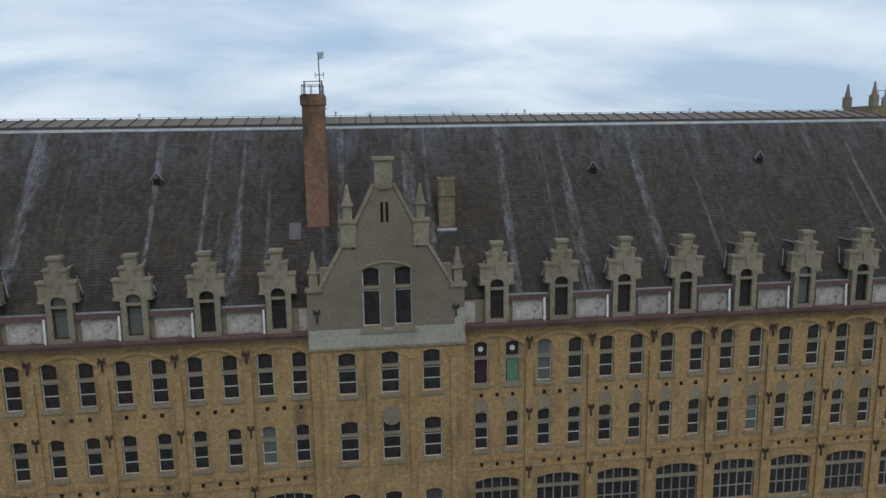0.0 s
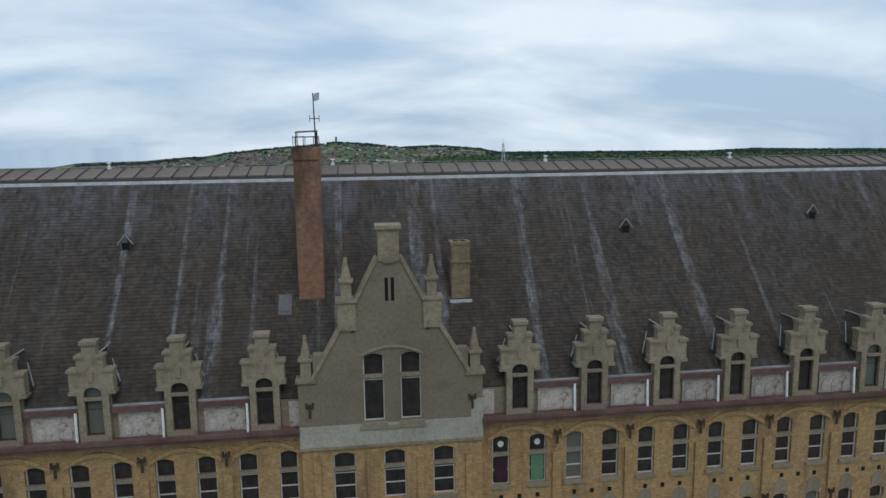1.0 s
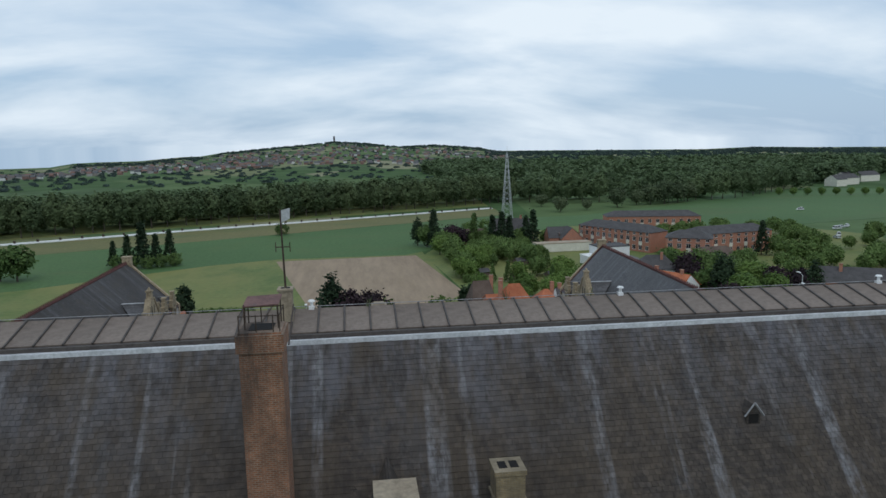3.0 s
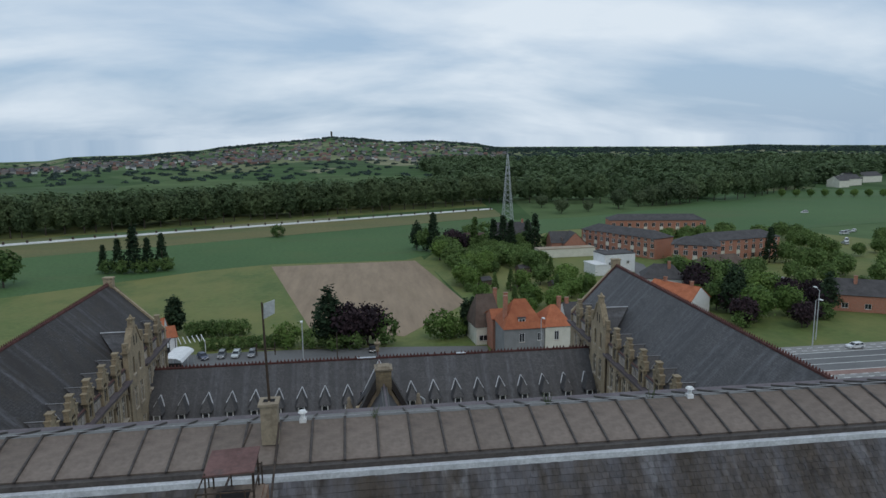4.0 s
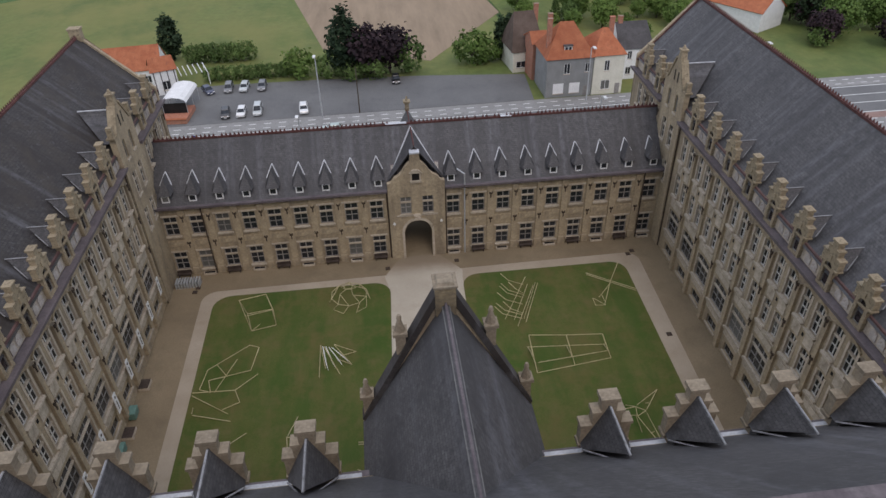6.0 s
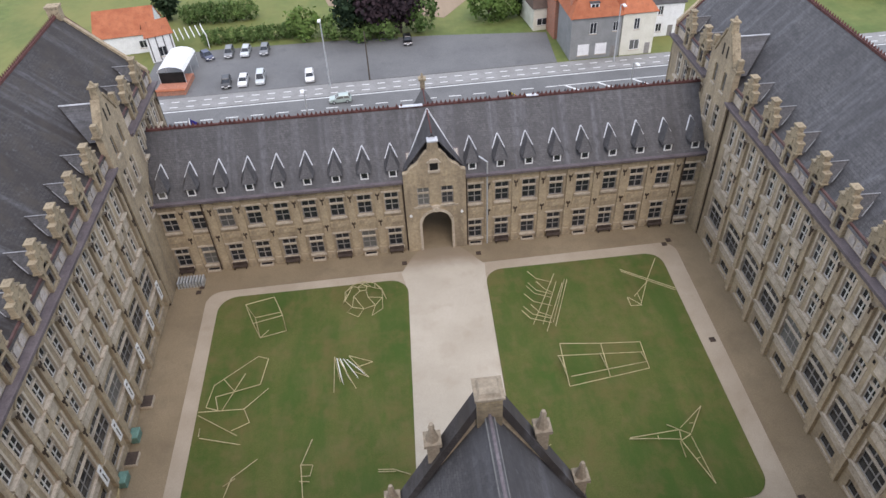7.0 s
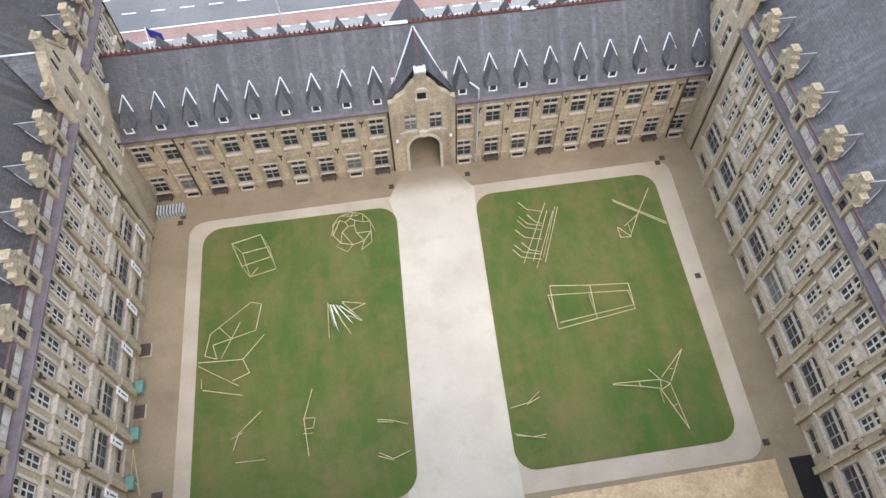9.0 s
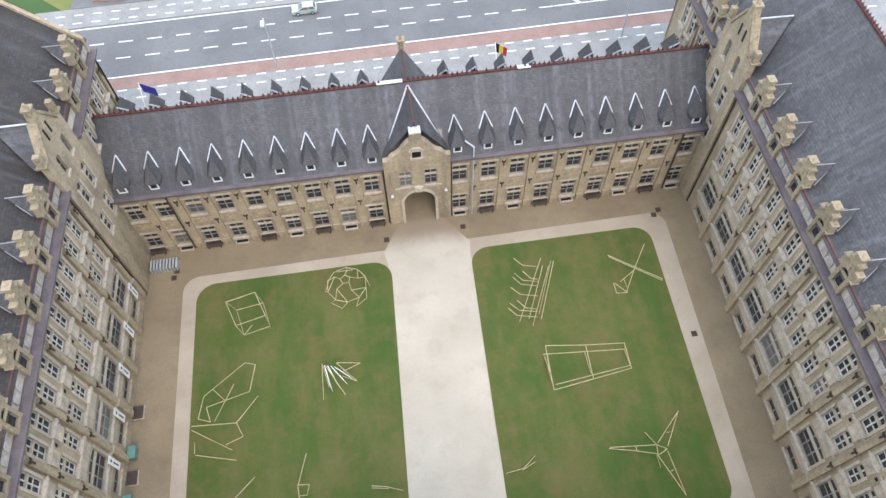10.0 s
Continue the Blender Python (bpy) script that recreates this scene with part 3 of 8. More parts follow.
def make_dormer(stone, cap, slate, slope, base_up, dormer_frame, top=5.5):
    """Meshes of the stepped dormer; the main roof rises at that slope from base_up above the dormer's foot."""
    face = Shape()
    # the face with its doorway: two halves that meet above the arch
    for s in (1, -1):
        half = [(s * 0.54, 0.3), (s * 0.95, 0.3), (s * 0.95, 3.1), (s * 1.35, 3.5), (s * 1.35, 4.75), (s * 0.8, 4.75), (s * 0.8, 5.7), (s * 0.42, 5.7), (s * 0.42, 6.6), (0, 6.6), (0, 3.7)]
        half += [(s * 0.54 * math.sin(a), 3.25 + 0.45 * math.cos(a)) for a in (math.pi / 8, math.pi / 4, 3 * math.pi / 8)] + [(s * 0.54, 3.25)]
        face.slab(half if s > 0 else half[::-1], -0.1, 0.45)
    face.box(-0.95, 0.95, -0.12, 0.45, -0.25, 0.3)
    face.box(-0.16, 0.16, -0.2, -0.1, 4.1, 4.75)
    face.box(-0.55, 0.55, -0.16, 0.05, 2.78, 2.98)
    cop = []
    for s in (1, -1):
        for a, b, z in ((0.76, 1.43, 4.75), (0.38, 0.88, 5.7)):
            cop.append(Shape().box(min(s * a, s * b), max(s * a, s * b), -0.2, 0.52, z + 0.003, z + 0.2))
        cop.append(Shape().box(min(s * 0.97, s * 1.42), max(s * 0.97, s * 1.42), -0.18, 0.5, 3.22, 3.42))
    cop.append(Shape().box(-0.52, 0.52, -0.22, 0.55, 6.603, 6.85))
    run = (top - base_up) / slope
    back0 = (3.4 - base_up) / slope
    roof = Shape()
    roof.sheet([(0, 0.3, top), (0, run, top), (-1.3, max(0.5, back0), 3.5), (-1.3, 0.3, 3.5)], 0.1)
    roof.sheet([(0, run, top), (0, 0.3, top), (1.3, 0.3, 3.5), (1.3, max(0.5, back0), 3.5)], 0.1)
    for s in (1, -1):
        roof.box(s * 1.0 - 0.05, s * 1.0 + 0.05, 0.45, max(0.6, back0 + 0.2), base_up - 0.4, 3.45)
    fl = Shape().rod((0, 0.6, top + 0.06), (0, run + 0.1, top + 0.06), 0.06)
    for s in (1, -1):
        fl.rod((s * 1.3, back0 + 0.1, 3.56), (s * 0.5, back0 + 0.1 + (run - back0) * 0.6, 4.85), 0.05, 0.04)
    return {"face": face.mesh("dormer", stone), "coping": [c.mesh("coping_stone", cap) for c in cop], "pane": Shape().box(-0.54, 0.54, 0.22, 0.25, 0.3, 3.7).mesh("pane", M_GLASS),
            "frame": bars(1.08, 3.3, 1, (0.05, 2.3), 0.07, 0.1, 0.2).moved(0, 0, 0.3).mesh("frame", dormer_frame), "roof": roof.mesh("dormer_roof", slate), "flash": fl.mesh("flashing", M_LEAD_OLD)}


DORMER = {}


def pinnacle(parent, x, y, z, w, h_pier, h_cap, stone):
    s = Shape().box(x - w / 2, x + w / 2, y - w / 2, y + w / 2, z, z + h_pier)
    s.box(x - w * 0.68, x + w * 0.68, y - w * 0.68, y + w * 0.68, z + h_pier, z + h_pier + 0.14)
    s.rod((x, y, z + h_pier + 0.14), (x, y, z + h_pier + h_cap), w * 0.55, 0.1, 8)
    s.rod((x, y, z + h_pier + h_cap), (x, y, z + h_pier + h_cap + 0.22), 0.13, 0.09, 8)
    return part("pinnacle", s, stone, parent)


def gable_roof(x0, x1, y0, y1, z0, z1, over=0.25, thick=0.18):
    """Two slopes over a plan whose ridge runs along x at its middle."""
    ym = (y0 + y1) / 2
    k = (z1 - z0) / (ym - y0)
    s = Shape()
    s.sheet([(x0, y0 - over, z0 - over * k), (x1, y0 - over, z0 - over * k), (x1, ym, z1), (x0, ym, z1)], thick)
    s.sheet([(x1, y1 + over, z0 - over * k), (x0, y1 + over, z0 - over * k), (x0, ym, z1), (x1, ym, z1)], thick)
    return s


# ---- the main building: front range with its central gable ----
FX, FY = 1.5, 42.9
SLOPE = 1.13
main = thing("main_building", "long yellow brick school building with stepped dormers and mossy slate roof", "building", pose(FX, FY, 0))
BAY = 4.85
R_BAYS = [8.1 + BAY * i for i in range(11)]
L_BAYS = [-7.55 - BAY * i for i in range(11)]
X_END, X_START = 8.1 + BAY * 10.5, -7.55 - BAY * 10.5
K_TOP = WindowKind("top", 1.12, 3.3, 1, (0.05, 0.95, 1.85), 2.05, M_STONE, M_TRIM, M_GLASS)
K_MID = WindowKind("mid", 1.04, 3.0, 1, (0.05, 0.9, 1.75), 2.0, M_STONE, M_TRIM, M_GLASS)
K_BIG = WindowKind("big", 3.5, 3.5, 5, (0.05, 1.15, 2.3, 3.4), 2.45, M_STONE, M_TRIM_GREY, M_GLASS, bar=0.1)
K_GABLE = WindowKind("gable", 1.35, 3.2, 1, (0.05, 0.95, 1.8), 2.1, M_STONE, M_TRIM, M_GLASS)
holes = []
for b in R_BAYS + L_BAYS:
    for o in (-1.2, 1.2):
        holes += [(b + o - 0.56, b + o + 0.56, 20.4, 23.7, 0.2), (b + o - 0.52, b + o + 0.52, 15.2, 18.2, 0.18)]
    holes += [(b - 1.75, b + 1.75, 9.4, 12.9, 0.3), (b - 1.75, b + 1.75, 3.6, 7.1, 0.3)]
part("wall", wall_shape(5.6, X_END, 0, 24.8, [h for h in holes if h[0] > 5]), M_BRICK, main, "yellow brick wall with dark stains")
part("wall", wall_shape(X_START, -5.5, 0, 24.8, [h for h in holes if h[0] < -5]), M_BRICK, main, "yellow brick wall with dark stains")
for b in R_BAYS + L_BAYS:
    for o in (-1.2, 1.2):
        w = K_TOP.put(main, b + o, 20.4)
        if b == R_BAYS[0]:
            part("panel", Shape().box(-0.42, 0.42, 0.16, 0.19, 0.08, 1.9), M_PLUM if o < 0 else M_GREEN, w, "boarded lower light")
            part("vent_cover", Shape().rod((0, 0.17, 2.7), (0, 0.22, 2.7), 0.2, sides=12), M_TRIM, w)
        K_MID.put(main, b + o, 15.2)
    K_BIG.put(main, b, 9.4)
    K_BIG.put(main, b, 3.6)
# piers, arched hoods, string courses and sooty iron ties, bay by bay
PIER = Shape().box(-0.28, 0.28, -0.16, 0.02, 0, 22.4).mesh("pier", M_BRICK)
def bow(half, z, rise, below, above, y0, y1, x=0.0):
    """A bowed moulding as one piece."""
    k = [-1 + i / 5 for i in range(11)]
    low = [(x + a * half, z + rise * (1 - a * a) - below) for a in k]
    high = [(x + a * half, z + rise * (1 - a * a) + above) for a in k]
    s = Shape()
    n = len(k)
    s.v = [(p, y, q) for y in (y0, y1) for p, q in low + high]
    m = 2 * n
    for i in range(n - 1):
        s.f += [(i, i + 1, n + i + 1, n + i), (m + i + 1, m + i, m + n + i, m + n + i + 1), (i + 1, i, m + i, m + i + 1), (n + i, n + i + 1, m + n + i + 1, m + n + i)]
    s.f += [(0, n, m + n, m), (n - 1, m + n - 1, m + 2 * n - 1, 2 * n - 1)]
    return s


HOOD = bow(2.1, 23.5, 0.8, 0.16, 0.12, -0.12, 0.01)
HOOD = HOOD.mesh("hood", M_BRICK)
BLIND = Shape()
for o in (0.0,):
    BLIND.slab([(o - 0.46, 18.25), (o + 0.46, 18.25), (o + 0.46, 18.95), (o + 0.3, 19.2), (o, 19.3), (o - 0.3, 19.2), (o - 0.46, 18.95)], -0.03, 0.01)
BLIND = BLIND.mesh("blind_arch", M_STONE)
STRING = [Shape().box(-2.13, 2.13, -0.1, 0.01, 14.3, 14.52).mesh("string_course", M_BRICK), Shape().box(-2.13, 2.13, -0.07, 0.01, 13.55, 13.7).mesh("string_course", M_BRICK)]
HOLE = Shape()
HOLE.box(-0.13, 0.13, -0.012, 0.004, -0.15, 0.15)
HOLE = HOLE.mesh("vent_hole", M_DARK)
for b in R_BAYS + L_BAYS:
    part("hood", HOOD, None, main, at=(b, 0, 0))
    if b > 0:
        for o in (-1.2, 1.2):
            part("blind_arch", BLIND, None, main, at=(b + o, 0, 0))
    for me in STRING:
        part("string_course", me, None, main, at=(b, 0, 0))
    for o in (-1.2, 0.0, 1.2):
        for z in (19.55, 14.0):
            part("vent_hole", HOLE, None, main, at=(b + o, 0, z))
    e = b + (BAY / 2 if b > 0 else -BAY / 2)
    part("pier", PIER, None, main, at=(e, 0, 0))
    for z in (23.6, 18.0, 13.3):
        part("wall_anchor", ANCHOR, None, main, at=(e, -0.16, z))
# eaves: gutter, whitewashed parapet panels, coping, downpipes
for a, b in ((5.65, X_END), (X_START, -5.55)):
    part("gutter", Shape().box(a, b, -0.55, 0.3, 24.8, 25.15).box(a, b, -0.68, -0.5, 25.05, 25.28), M_RUST, main, "rust red boxed gutter")
    part("parapet_core", Shape().box(a, b, 0.32, 0.7, 25.15, 26.98), M_STONE, main)
PANEL = Shape().box(-1.2, 1.2, 0.2, 0.318, 25.17, 26.75)
for o in (-0.75, 0, 0.75):
    PANEL.slab([(o - 0.27, 25.3), (o + 0.27, 25.3), (o + 0.27, 25.85), (o + 0.15, 26.08), (o, 26.15), (o - 0.15, 26.08), (o - 0.27, 25.85)], 0.13, 0.21)
PANEL = PANEL.mesh("parapet_panel", M_PARAPET)
COPE = Shape().box(-1.5, 1.5, -0.02, 0.5, 26.76, 27.12).mesh("parapet_coping", M_RUST)
COPE2 = Shape().box(-1.5, 1.5, 0.12, 0.75, 27.125, 27.2).mesh("flashing", M_LEAD_OLD)
PIPE = Shape().rod((0, -0.02, 25.0), (0, 0.1, 26.9), 0.08).mesh("downpipe", M_WHITE)
mids = sorted([b - BAY / 2 for b in R_BAYS[1:]] + [b + BAY / 2 for b in L_BAYS[1:]])
for x in mids:
    part("parapet_panel", PANEL, None, main, at=(x, 0, 0))
    part("parapet_coping", COPE, None, main, at=(x, 0, 0))
    part("flashing", COPE2, None, main, at=(x, 0, 0))
    part("downpipe", PIPE, None, main, at=(x + 1.15 if x > 0 else x + 1.35, -0.1, 0))
for x in (6.05, -5.9):
    part("parapet_panel", Shape().box(x - 0.3, x + 0.45, 0.2, 0.318, 25.17, 26.75), M_PARAPET, main)
DORMER["front"] = make_dormer(M_STONE, M_STONE, M_SLATE, SLOPE, 2.3, M_IRON)
for b in R_BAYS + L_BAYS:
    d = step_dormer(main, b, 25.2, "front")
    d.matrix_basis = d.matrix_basis @ Matrix.Diagonal((0.92, 1, 0.875, 1))
# roof slopes up to the metal capping
RZ0, RY1, RZ1 = 26.98, 11.25, 39.7
roof = Shape().sheet([(X_START, 0.2, 27.0), (X_END, 0.2, 27.0), (X_END, RY1, RZ1), (X_START, RY1, RZ1)], 0.3)
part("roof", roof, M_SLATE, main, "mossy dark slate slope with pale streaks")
rear = Shape().sheet([(X_END, 28.8, 27.0), (X_START, 28.8, 27.0), (X_START, 17.1, 39.6), (X_END, 17.1, 39.6)], 0.3)
part("roof", rear, M_SLATE_COURT, main, "grey slate slope on the court side")
part("flashing", Shape().box(X_START, X_END, RY1 - 0.2, RY1 + 0.06, RZ1 - 0.2, RZ1 + 0.03), M_LEAD, main, "pale lead strip under the ridge sheets")
part("ridge_gutter", Shape().box(X_START, X_END, RY1 + 0.07, RY1 + 0.55, RZ1 - 0.3, RZ1 + 0.22), M_SEAM, main)
part("ridge_gutter", Shape().box(X_START, X_END, 16.72, 17.2, RZ1 - 0.4, RZ1 + 0.02), M_GUTTER, main)
PW = 1.32
S_FRONT = Shape().sheet([(0.03, 11.6, 39.98), (PW - 0.03, 11.6, 39.98), (PW - 0.03, 14.1, 40.6), (0.03, 14.1, 40.6)], 0.06).mesh("roof_panel", M_SHEET)
S_REAR = Shape().sheet([(PW - 0.03, 16.7, 39.75), (0.03, 16.7, 39.75), (0.03, 14.1, 40.6), (PW - 0.03, 14.1, 40.6)], 0.06).mesh("roof_panel", M_SHEET_REAR)
S_SEAM = Shape().rod((0, 11.5, 40.0), (0, 14.1, 40.65), 0.055, sides=5).rod((0, 14.1, 40.65), (0, 16.75, 39.78), 0.055, sides=5).mesh("seam", M_SEAM)
x = X_START
while x < X_END:
    part("roof_panel", S_FRONT, None, main, at=(x, 0, 0))
    part("roof_panel", S_REAR, None, main, at=(x, 0, 0))
    part("seam", S_SEAM, None, main, at=(x, 0, 0))
    x += PW
part("ridge_wire", Shape().rod((X_START, 14.1, 40.72), (X_END, 14.1, 40.7), 0.02), M_LEAD_OLD, main)
for cx in (-4.9, -3.44, 13.6, 29.5, -20.0):
    s = Shape().box(cx - 0.14, cx + 0.14, 13.92, 14.2, 40.5, 40.72).rod((cx, 14.05, 40.72), (cx, 14.05, 40.98), 0.09, 0.08, 8).rod((cx, 14.05, 40.98), (cx, 14.05, 41.06), 0.2, 0.14, 8)
    part("ridge_vent", s, M_WHITE, main, "small white vent on the ridge")
# end and rear walls that close the range
part("wall", wall_shape(X_START, X_END, 0, 26.9, [], 0.5).moved(0, 28.4, 0), M_BRICK_COURT, main)
for e in (X_START, X_END - 0.5):
    part("end_wall", Shape().box(e, e + 0.5, 0.51, 28.39, 0, 26.8), M_BRICK_COURT, main)

# central rendered gable
GX = 0.05
gab = part("front_gable", wall_shape(-5.5, 5.6, 0, 23.95, [(c - 0.68, c + 0.68, z0, z1, 0.2) for c in (-2.95, 0.15, 3.2) for z0, z1 in ((20.3, 23.5), (15.1, 18.3), (9.4, 12.6))], 0.8).moved(0, -0.35, 0), M_BRICK, main, "projecting brick bay under the gable")
for c in (-2.95, 0.15, 3.2):
    for z0 in (20.3, 15.1, 9.4):
        K_GABLE.put(main, c, z0, -0.35)
for c in (-4.6, -1.4, 1.7, 4.75):
    part("pier", Shape().box(c - 0.2, c + 0.2, -0.47, -0.34, 0, 23.0), M_BRICK, main)
part("roundel", Shape().rod((0.15, -0.42, 18.6), (0.15, -0.34, 18.6), 0.72, sides=20), M_STONE, main, "round stone medallion")
# rendered face: a wall with the two tall lights up to the shoulders, and the stepped top above
lights = [(-1.65, -0.4, 25.4, 29.7, 0.22), (0.6, 1.85, 25.4, 29.7, 0.22)]
face = wall_shape(-4.6, 4.75, 25.3, 29.75, lights, 0.7).moved(0, -0.4, 0)
face.slab([(-4.6, 29.751), (4.75, 29.751), (3.85, 29.75), (3.0, 31.2), (3.0, 32.8), (2.05, 32.8), (0.68, 35.5), (-0.55, 35.5), (-1.9, 32.8), (-2.9, 32.8), (-2.9, 31.2), (-3.73, 29.75)][2:], -0.4, 0.3)
part("render_face", face, M_PLASTER, main, "grey cement rendered gable")
part("render_face", Shape().box(-5.55, -4.601, -0.4, 0.3, 25.3, 28.1), M_PLASTER, main)
part("render_face", Shape().box(4.751, 5.65, -0.4, 0.3, 25.3, 28.1), M_PLASTER, main)
part("render_band", Shape().box(-5.57, 5.67, -0.42, 0.3, 23.95, 25.299), M_PLASTER_PALE, main, "paler patch of newer render")
part("render_band", Shape().box(4.9, 5.68, -0.424, 0.2, 25.3, 26.5), M_PLASTER_PALE, main)
part("string_course", Shape().box(-5.65, 5.75, -0.5, -0.3, 23.8, 23.97), M_STONE, main)
part("gable_chimney", Shape().box(-0.55, 0.68, -0.45, 0.8, 35.3, 37.2).box(-0.7, 0.83, -0.6, 0.95, 37.2, 37.42), M_STONE, main)
part("corbel", Shape().box(-0.3, 0.42, -0.55, -0.4, 35.2, 35.55), M_PLASTER, main)
slit = Shape().box(-0.22, -0.02, -0.41, -0.3, 32.9, 34.3).box(0.14, 0.34, -0.41, -0.3, 32.9, 34.3)
part("slit_window", slit, M_DARK, main)
K_LIGHT = WindowKind("tall", 1.25, 4.3, 1, (0.06, 2.6), 2.85, M_STONE, M_TRIM, M_GLASS)
K_LIGHT.put(main, -1.025, 25.4, -0.4)
K_LIGHT.put(main, 1.225, 25.4, -0.4)
part("sill", Shape().box(-1.95, 2.15, -0.56, -0.39, 24.98, 25.14), M_STONE, main)
hoodm = bow(1.85, 29.55, 0.5, 0.0, 0.12, -0.5, -0.38, 0.1)
part("hood", hoodm, M_STONE, main)
for s in (1, -1):
    for (xa, za), (xb, zb) in (((4.75, 28.2), (3.0, 31.2)), ((2.05, 32.8), (0.66, 35.5))):
        xa, xb = s * xa + (0.0 if s > 0 else 0.12), s * xb + (0.0 if s > 0 else 0.1)
        q = [(xa, za), (xb, zb), (xb + s * 0.22, zb + 0.06), (xa + s * 0.22, za + 0.06)]
        part("coping", Shape().slab(q[::-1] if s > 0 else q, -0.5, 0.42), M_STONE, main)
for x, z, hp, hc in ((-5.05, 28.1, 1.1, 1.3), (5.2, 28.1, 1.1, 1.3)):
    part("pier_cap", Shape().box(x - 0.62, x + 0.62, -0.55, 0.45, z - 0.02, z + 0.2), M_STONE, main)
    pinnacle(main, x, -0.05, z + 0.2, 0.62, hp, hp and hc, M_STONE)
for x in (-2.5, 2.6):
    part("pier_cap", Shape().box(x - 0.55, x + 0.55, -0.55, 0.45, 31.2, 32.9).box(x - 0.65, x + 0.65, -0.65, 0.55, 32.9, 33.08), M_STONE, main)
    pinnacle(main, x, -0.05, 33.08, 0.62, 1.0, 1.25, M_STONE)
for x, z in ((-4.9, 26.4), (5.0, 26.4), (-2.2, 31.6), (2.3, 31.6)):
    part("wall_anchor", ANCHOR, None, main, at=(x, -0.4, z))
groof = Shape()
for s in (1, -1):
    q = [(0.05, 0.3, 35.2), (0.05, 7.6, 35.2), (0.05 + s * 5.2, 0.35, 26.6), (0.05 + s * 5.2, 0.3, 26.6)]
    groof.sheet([q[0], q[3], q[2], q[1]] if s > 0 else q, 0.12)
part("gable_roof", groof, M_SLATE, main)

# chimneys on the front slope
ch = part("chimney", Shape().box(-5.65, -4.0, 4.6, 6.3, 30.4, 42.0).box(-5.75, -3.9, 4.5, 6.4, 41.2, 41.9), M_BRICK_ORANGE, main, "tall orange brick chimney with sooty top")
part("apron", Shape().box(-5.75, -3.9, 4.35, 4.6, 31.2, 31.45), M_LEAD, ch)
rail = Shape()
for xx in (-5.6, -4.95, -4.3, -4.05):
    for yy in (4.65, 6.25):
        rail.rod((xx, yy, 41.9), (xx, yy, 42.7), 0.025)
for yy in (4.65, 6.25):
    rail.rod((-5.6, yy, 42.65), (-4.05, yy, 42.65), 0.025)
for xx in (-5.6, -4.05):
    rail.rod((xx, 4.65, 42.65), (xx, 6.25, 42.65), 0.025)
part("railing", rail, M_IRON, ch)
part("rain_hood", Shape().sheet([(-5.5, 5.1, 42.95), (-4.1, 5.1, 43.0), (-4.1, 6.5, 43.1), (-5.5, 6.5, 43.05)], 0.05), M_RUST, ch, "rusty sheet hood on four legs")
legs = Shape()
for xx in (-5.45, -4.15):
    for yy in (5.15, 6.2):
        legs.rod((xx, yy, 41.9), (xx, yy, 43.0), 0.03)
part("hood_leg", legs, M_IRON, ch)
part("flue", Shape().box(-5.3, -4.35, 4.95, 5.95, 42.0, 42.02), M_DARK, ch)
rb = part("ridge_box", Shape().box(-4.95, -4.3, 12.6, 13.3, 40.3, 41.9).box(-5.02, -4.23, 12.53, 13.37, 41.9, 42.0), M_STONE, main, "small stone flue box on the ridge")
part("flue", Shape().box(-4.85, -4.67, 12.8, 13.1, 41.99, 42.01).box(-4.58, -4.4, 12.8, 13.1, 41.99, 42.01), M_DARK, rb)
mast = Shape().rod((-4.62, 12.95, 41.9), (-4.7, 12.9, 46.0), 0.06, 0.04)
part("mast", mast, M_IRON, rb)
for xa, xb, zz in ((-5.0, -4.3, 44.1),):
    part("aerial", Shape().rod((xa, 12.95, zz), (xb, 12.95, zz), 0.03).rod((xa, 12.95, zz - 0.25), (xa, 12.95, zz + 0.25), 0.025).rod((xb, 12.95, zz - 0.25), (xb, 12.95, zz + 0.25), 0.025), M_IRON, rb)
part("vane", Shape().sheet([(-4.65, 12.85, 45.35), (-4.25, 13.05, 45.5), (-4.22, 13.05, 46.05), (-4.62, 12.85, 45.95)], 0.03), M_STEEL, rb, "flat metal weather vane")
for xx in (-5.6, -3.9):
    part("ladder_rail", Shape().rod((xx, 6.2, 41.0), (xx * 0.6 - 1.9, 12.6, 41.2), 0.04), M_IRON, rb)
c2 = part("chimney", Shape().box(4.45, 5.7, 4.35, 5.55, 30.6, 35.4).box(4.37, 5.78, 4.27, 5.63, 34.2, 34.32).box(4.39, 5.76, 4.29, 5.61, 35.4, 35.6), M_BRICK_BUFF, main, "small buff brick chimney with two flues")
part("flue", Shape().box(4.65, 5.0, 4.65, 5.25, 35.55, 35.62).box(5.15, 5.5, 4.65, 5.25, 35.55, 35.62), M_DARK, c2)
part("apron", Shape().box(4.3, 5.8, 4.1, 4.35, 31.3, 31.7), M_LEAD, c2)
sky_l = Shape().sheet([(-6.82, 3.95, 31.47), (-6.28, 3.95, 31.47), (-6.28, 4.65, 32.27), (-6.82, 4.65, 32.27)], 0.12)
part("rooflight_frame", Shape().sheet([(-6.98, 3.8, 31.26), (-6.12, 3.8, 31.26), (-6.12, 4.8, 32.41), (-6.98, 4.8, 32.41)], 0.1), M_GUTTER, main, "zinc frame of a small rooflight")
part("rooflight", sky_l, M_GLASS_SKY, main, "small rooflight with a zinc frame")


def slope_z(y):
    return 27.0 + (y - 0.2) * (RZ1 - 27.0) / (RY1 - 0.2)


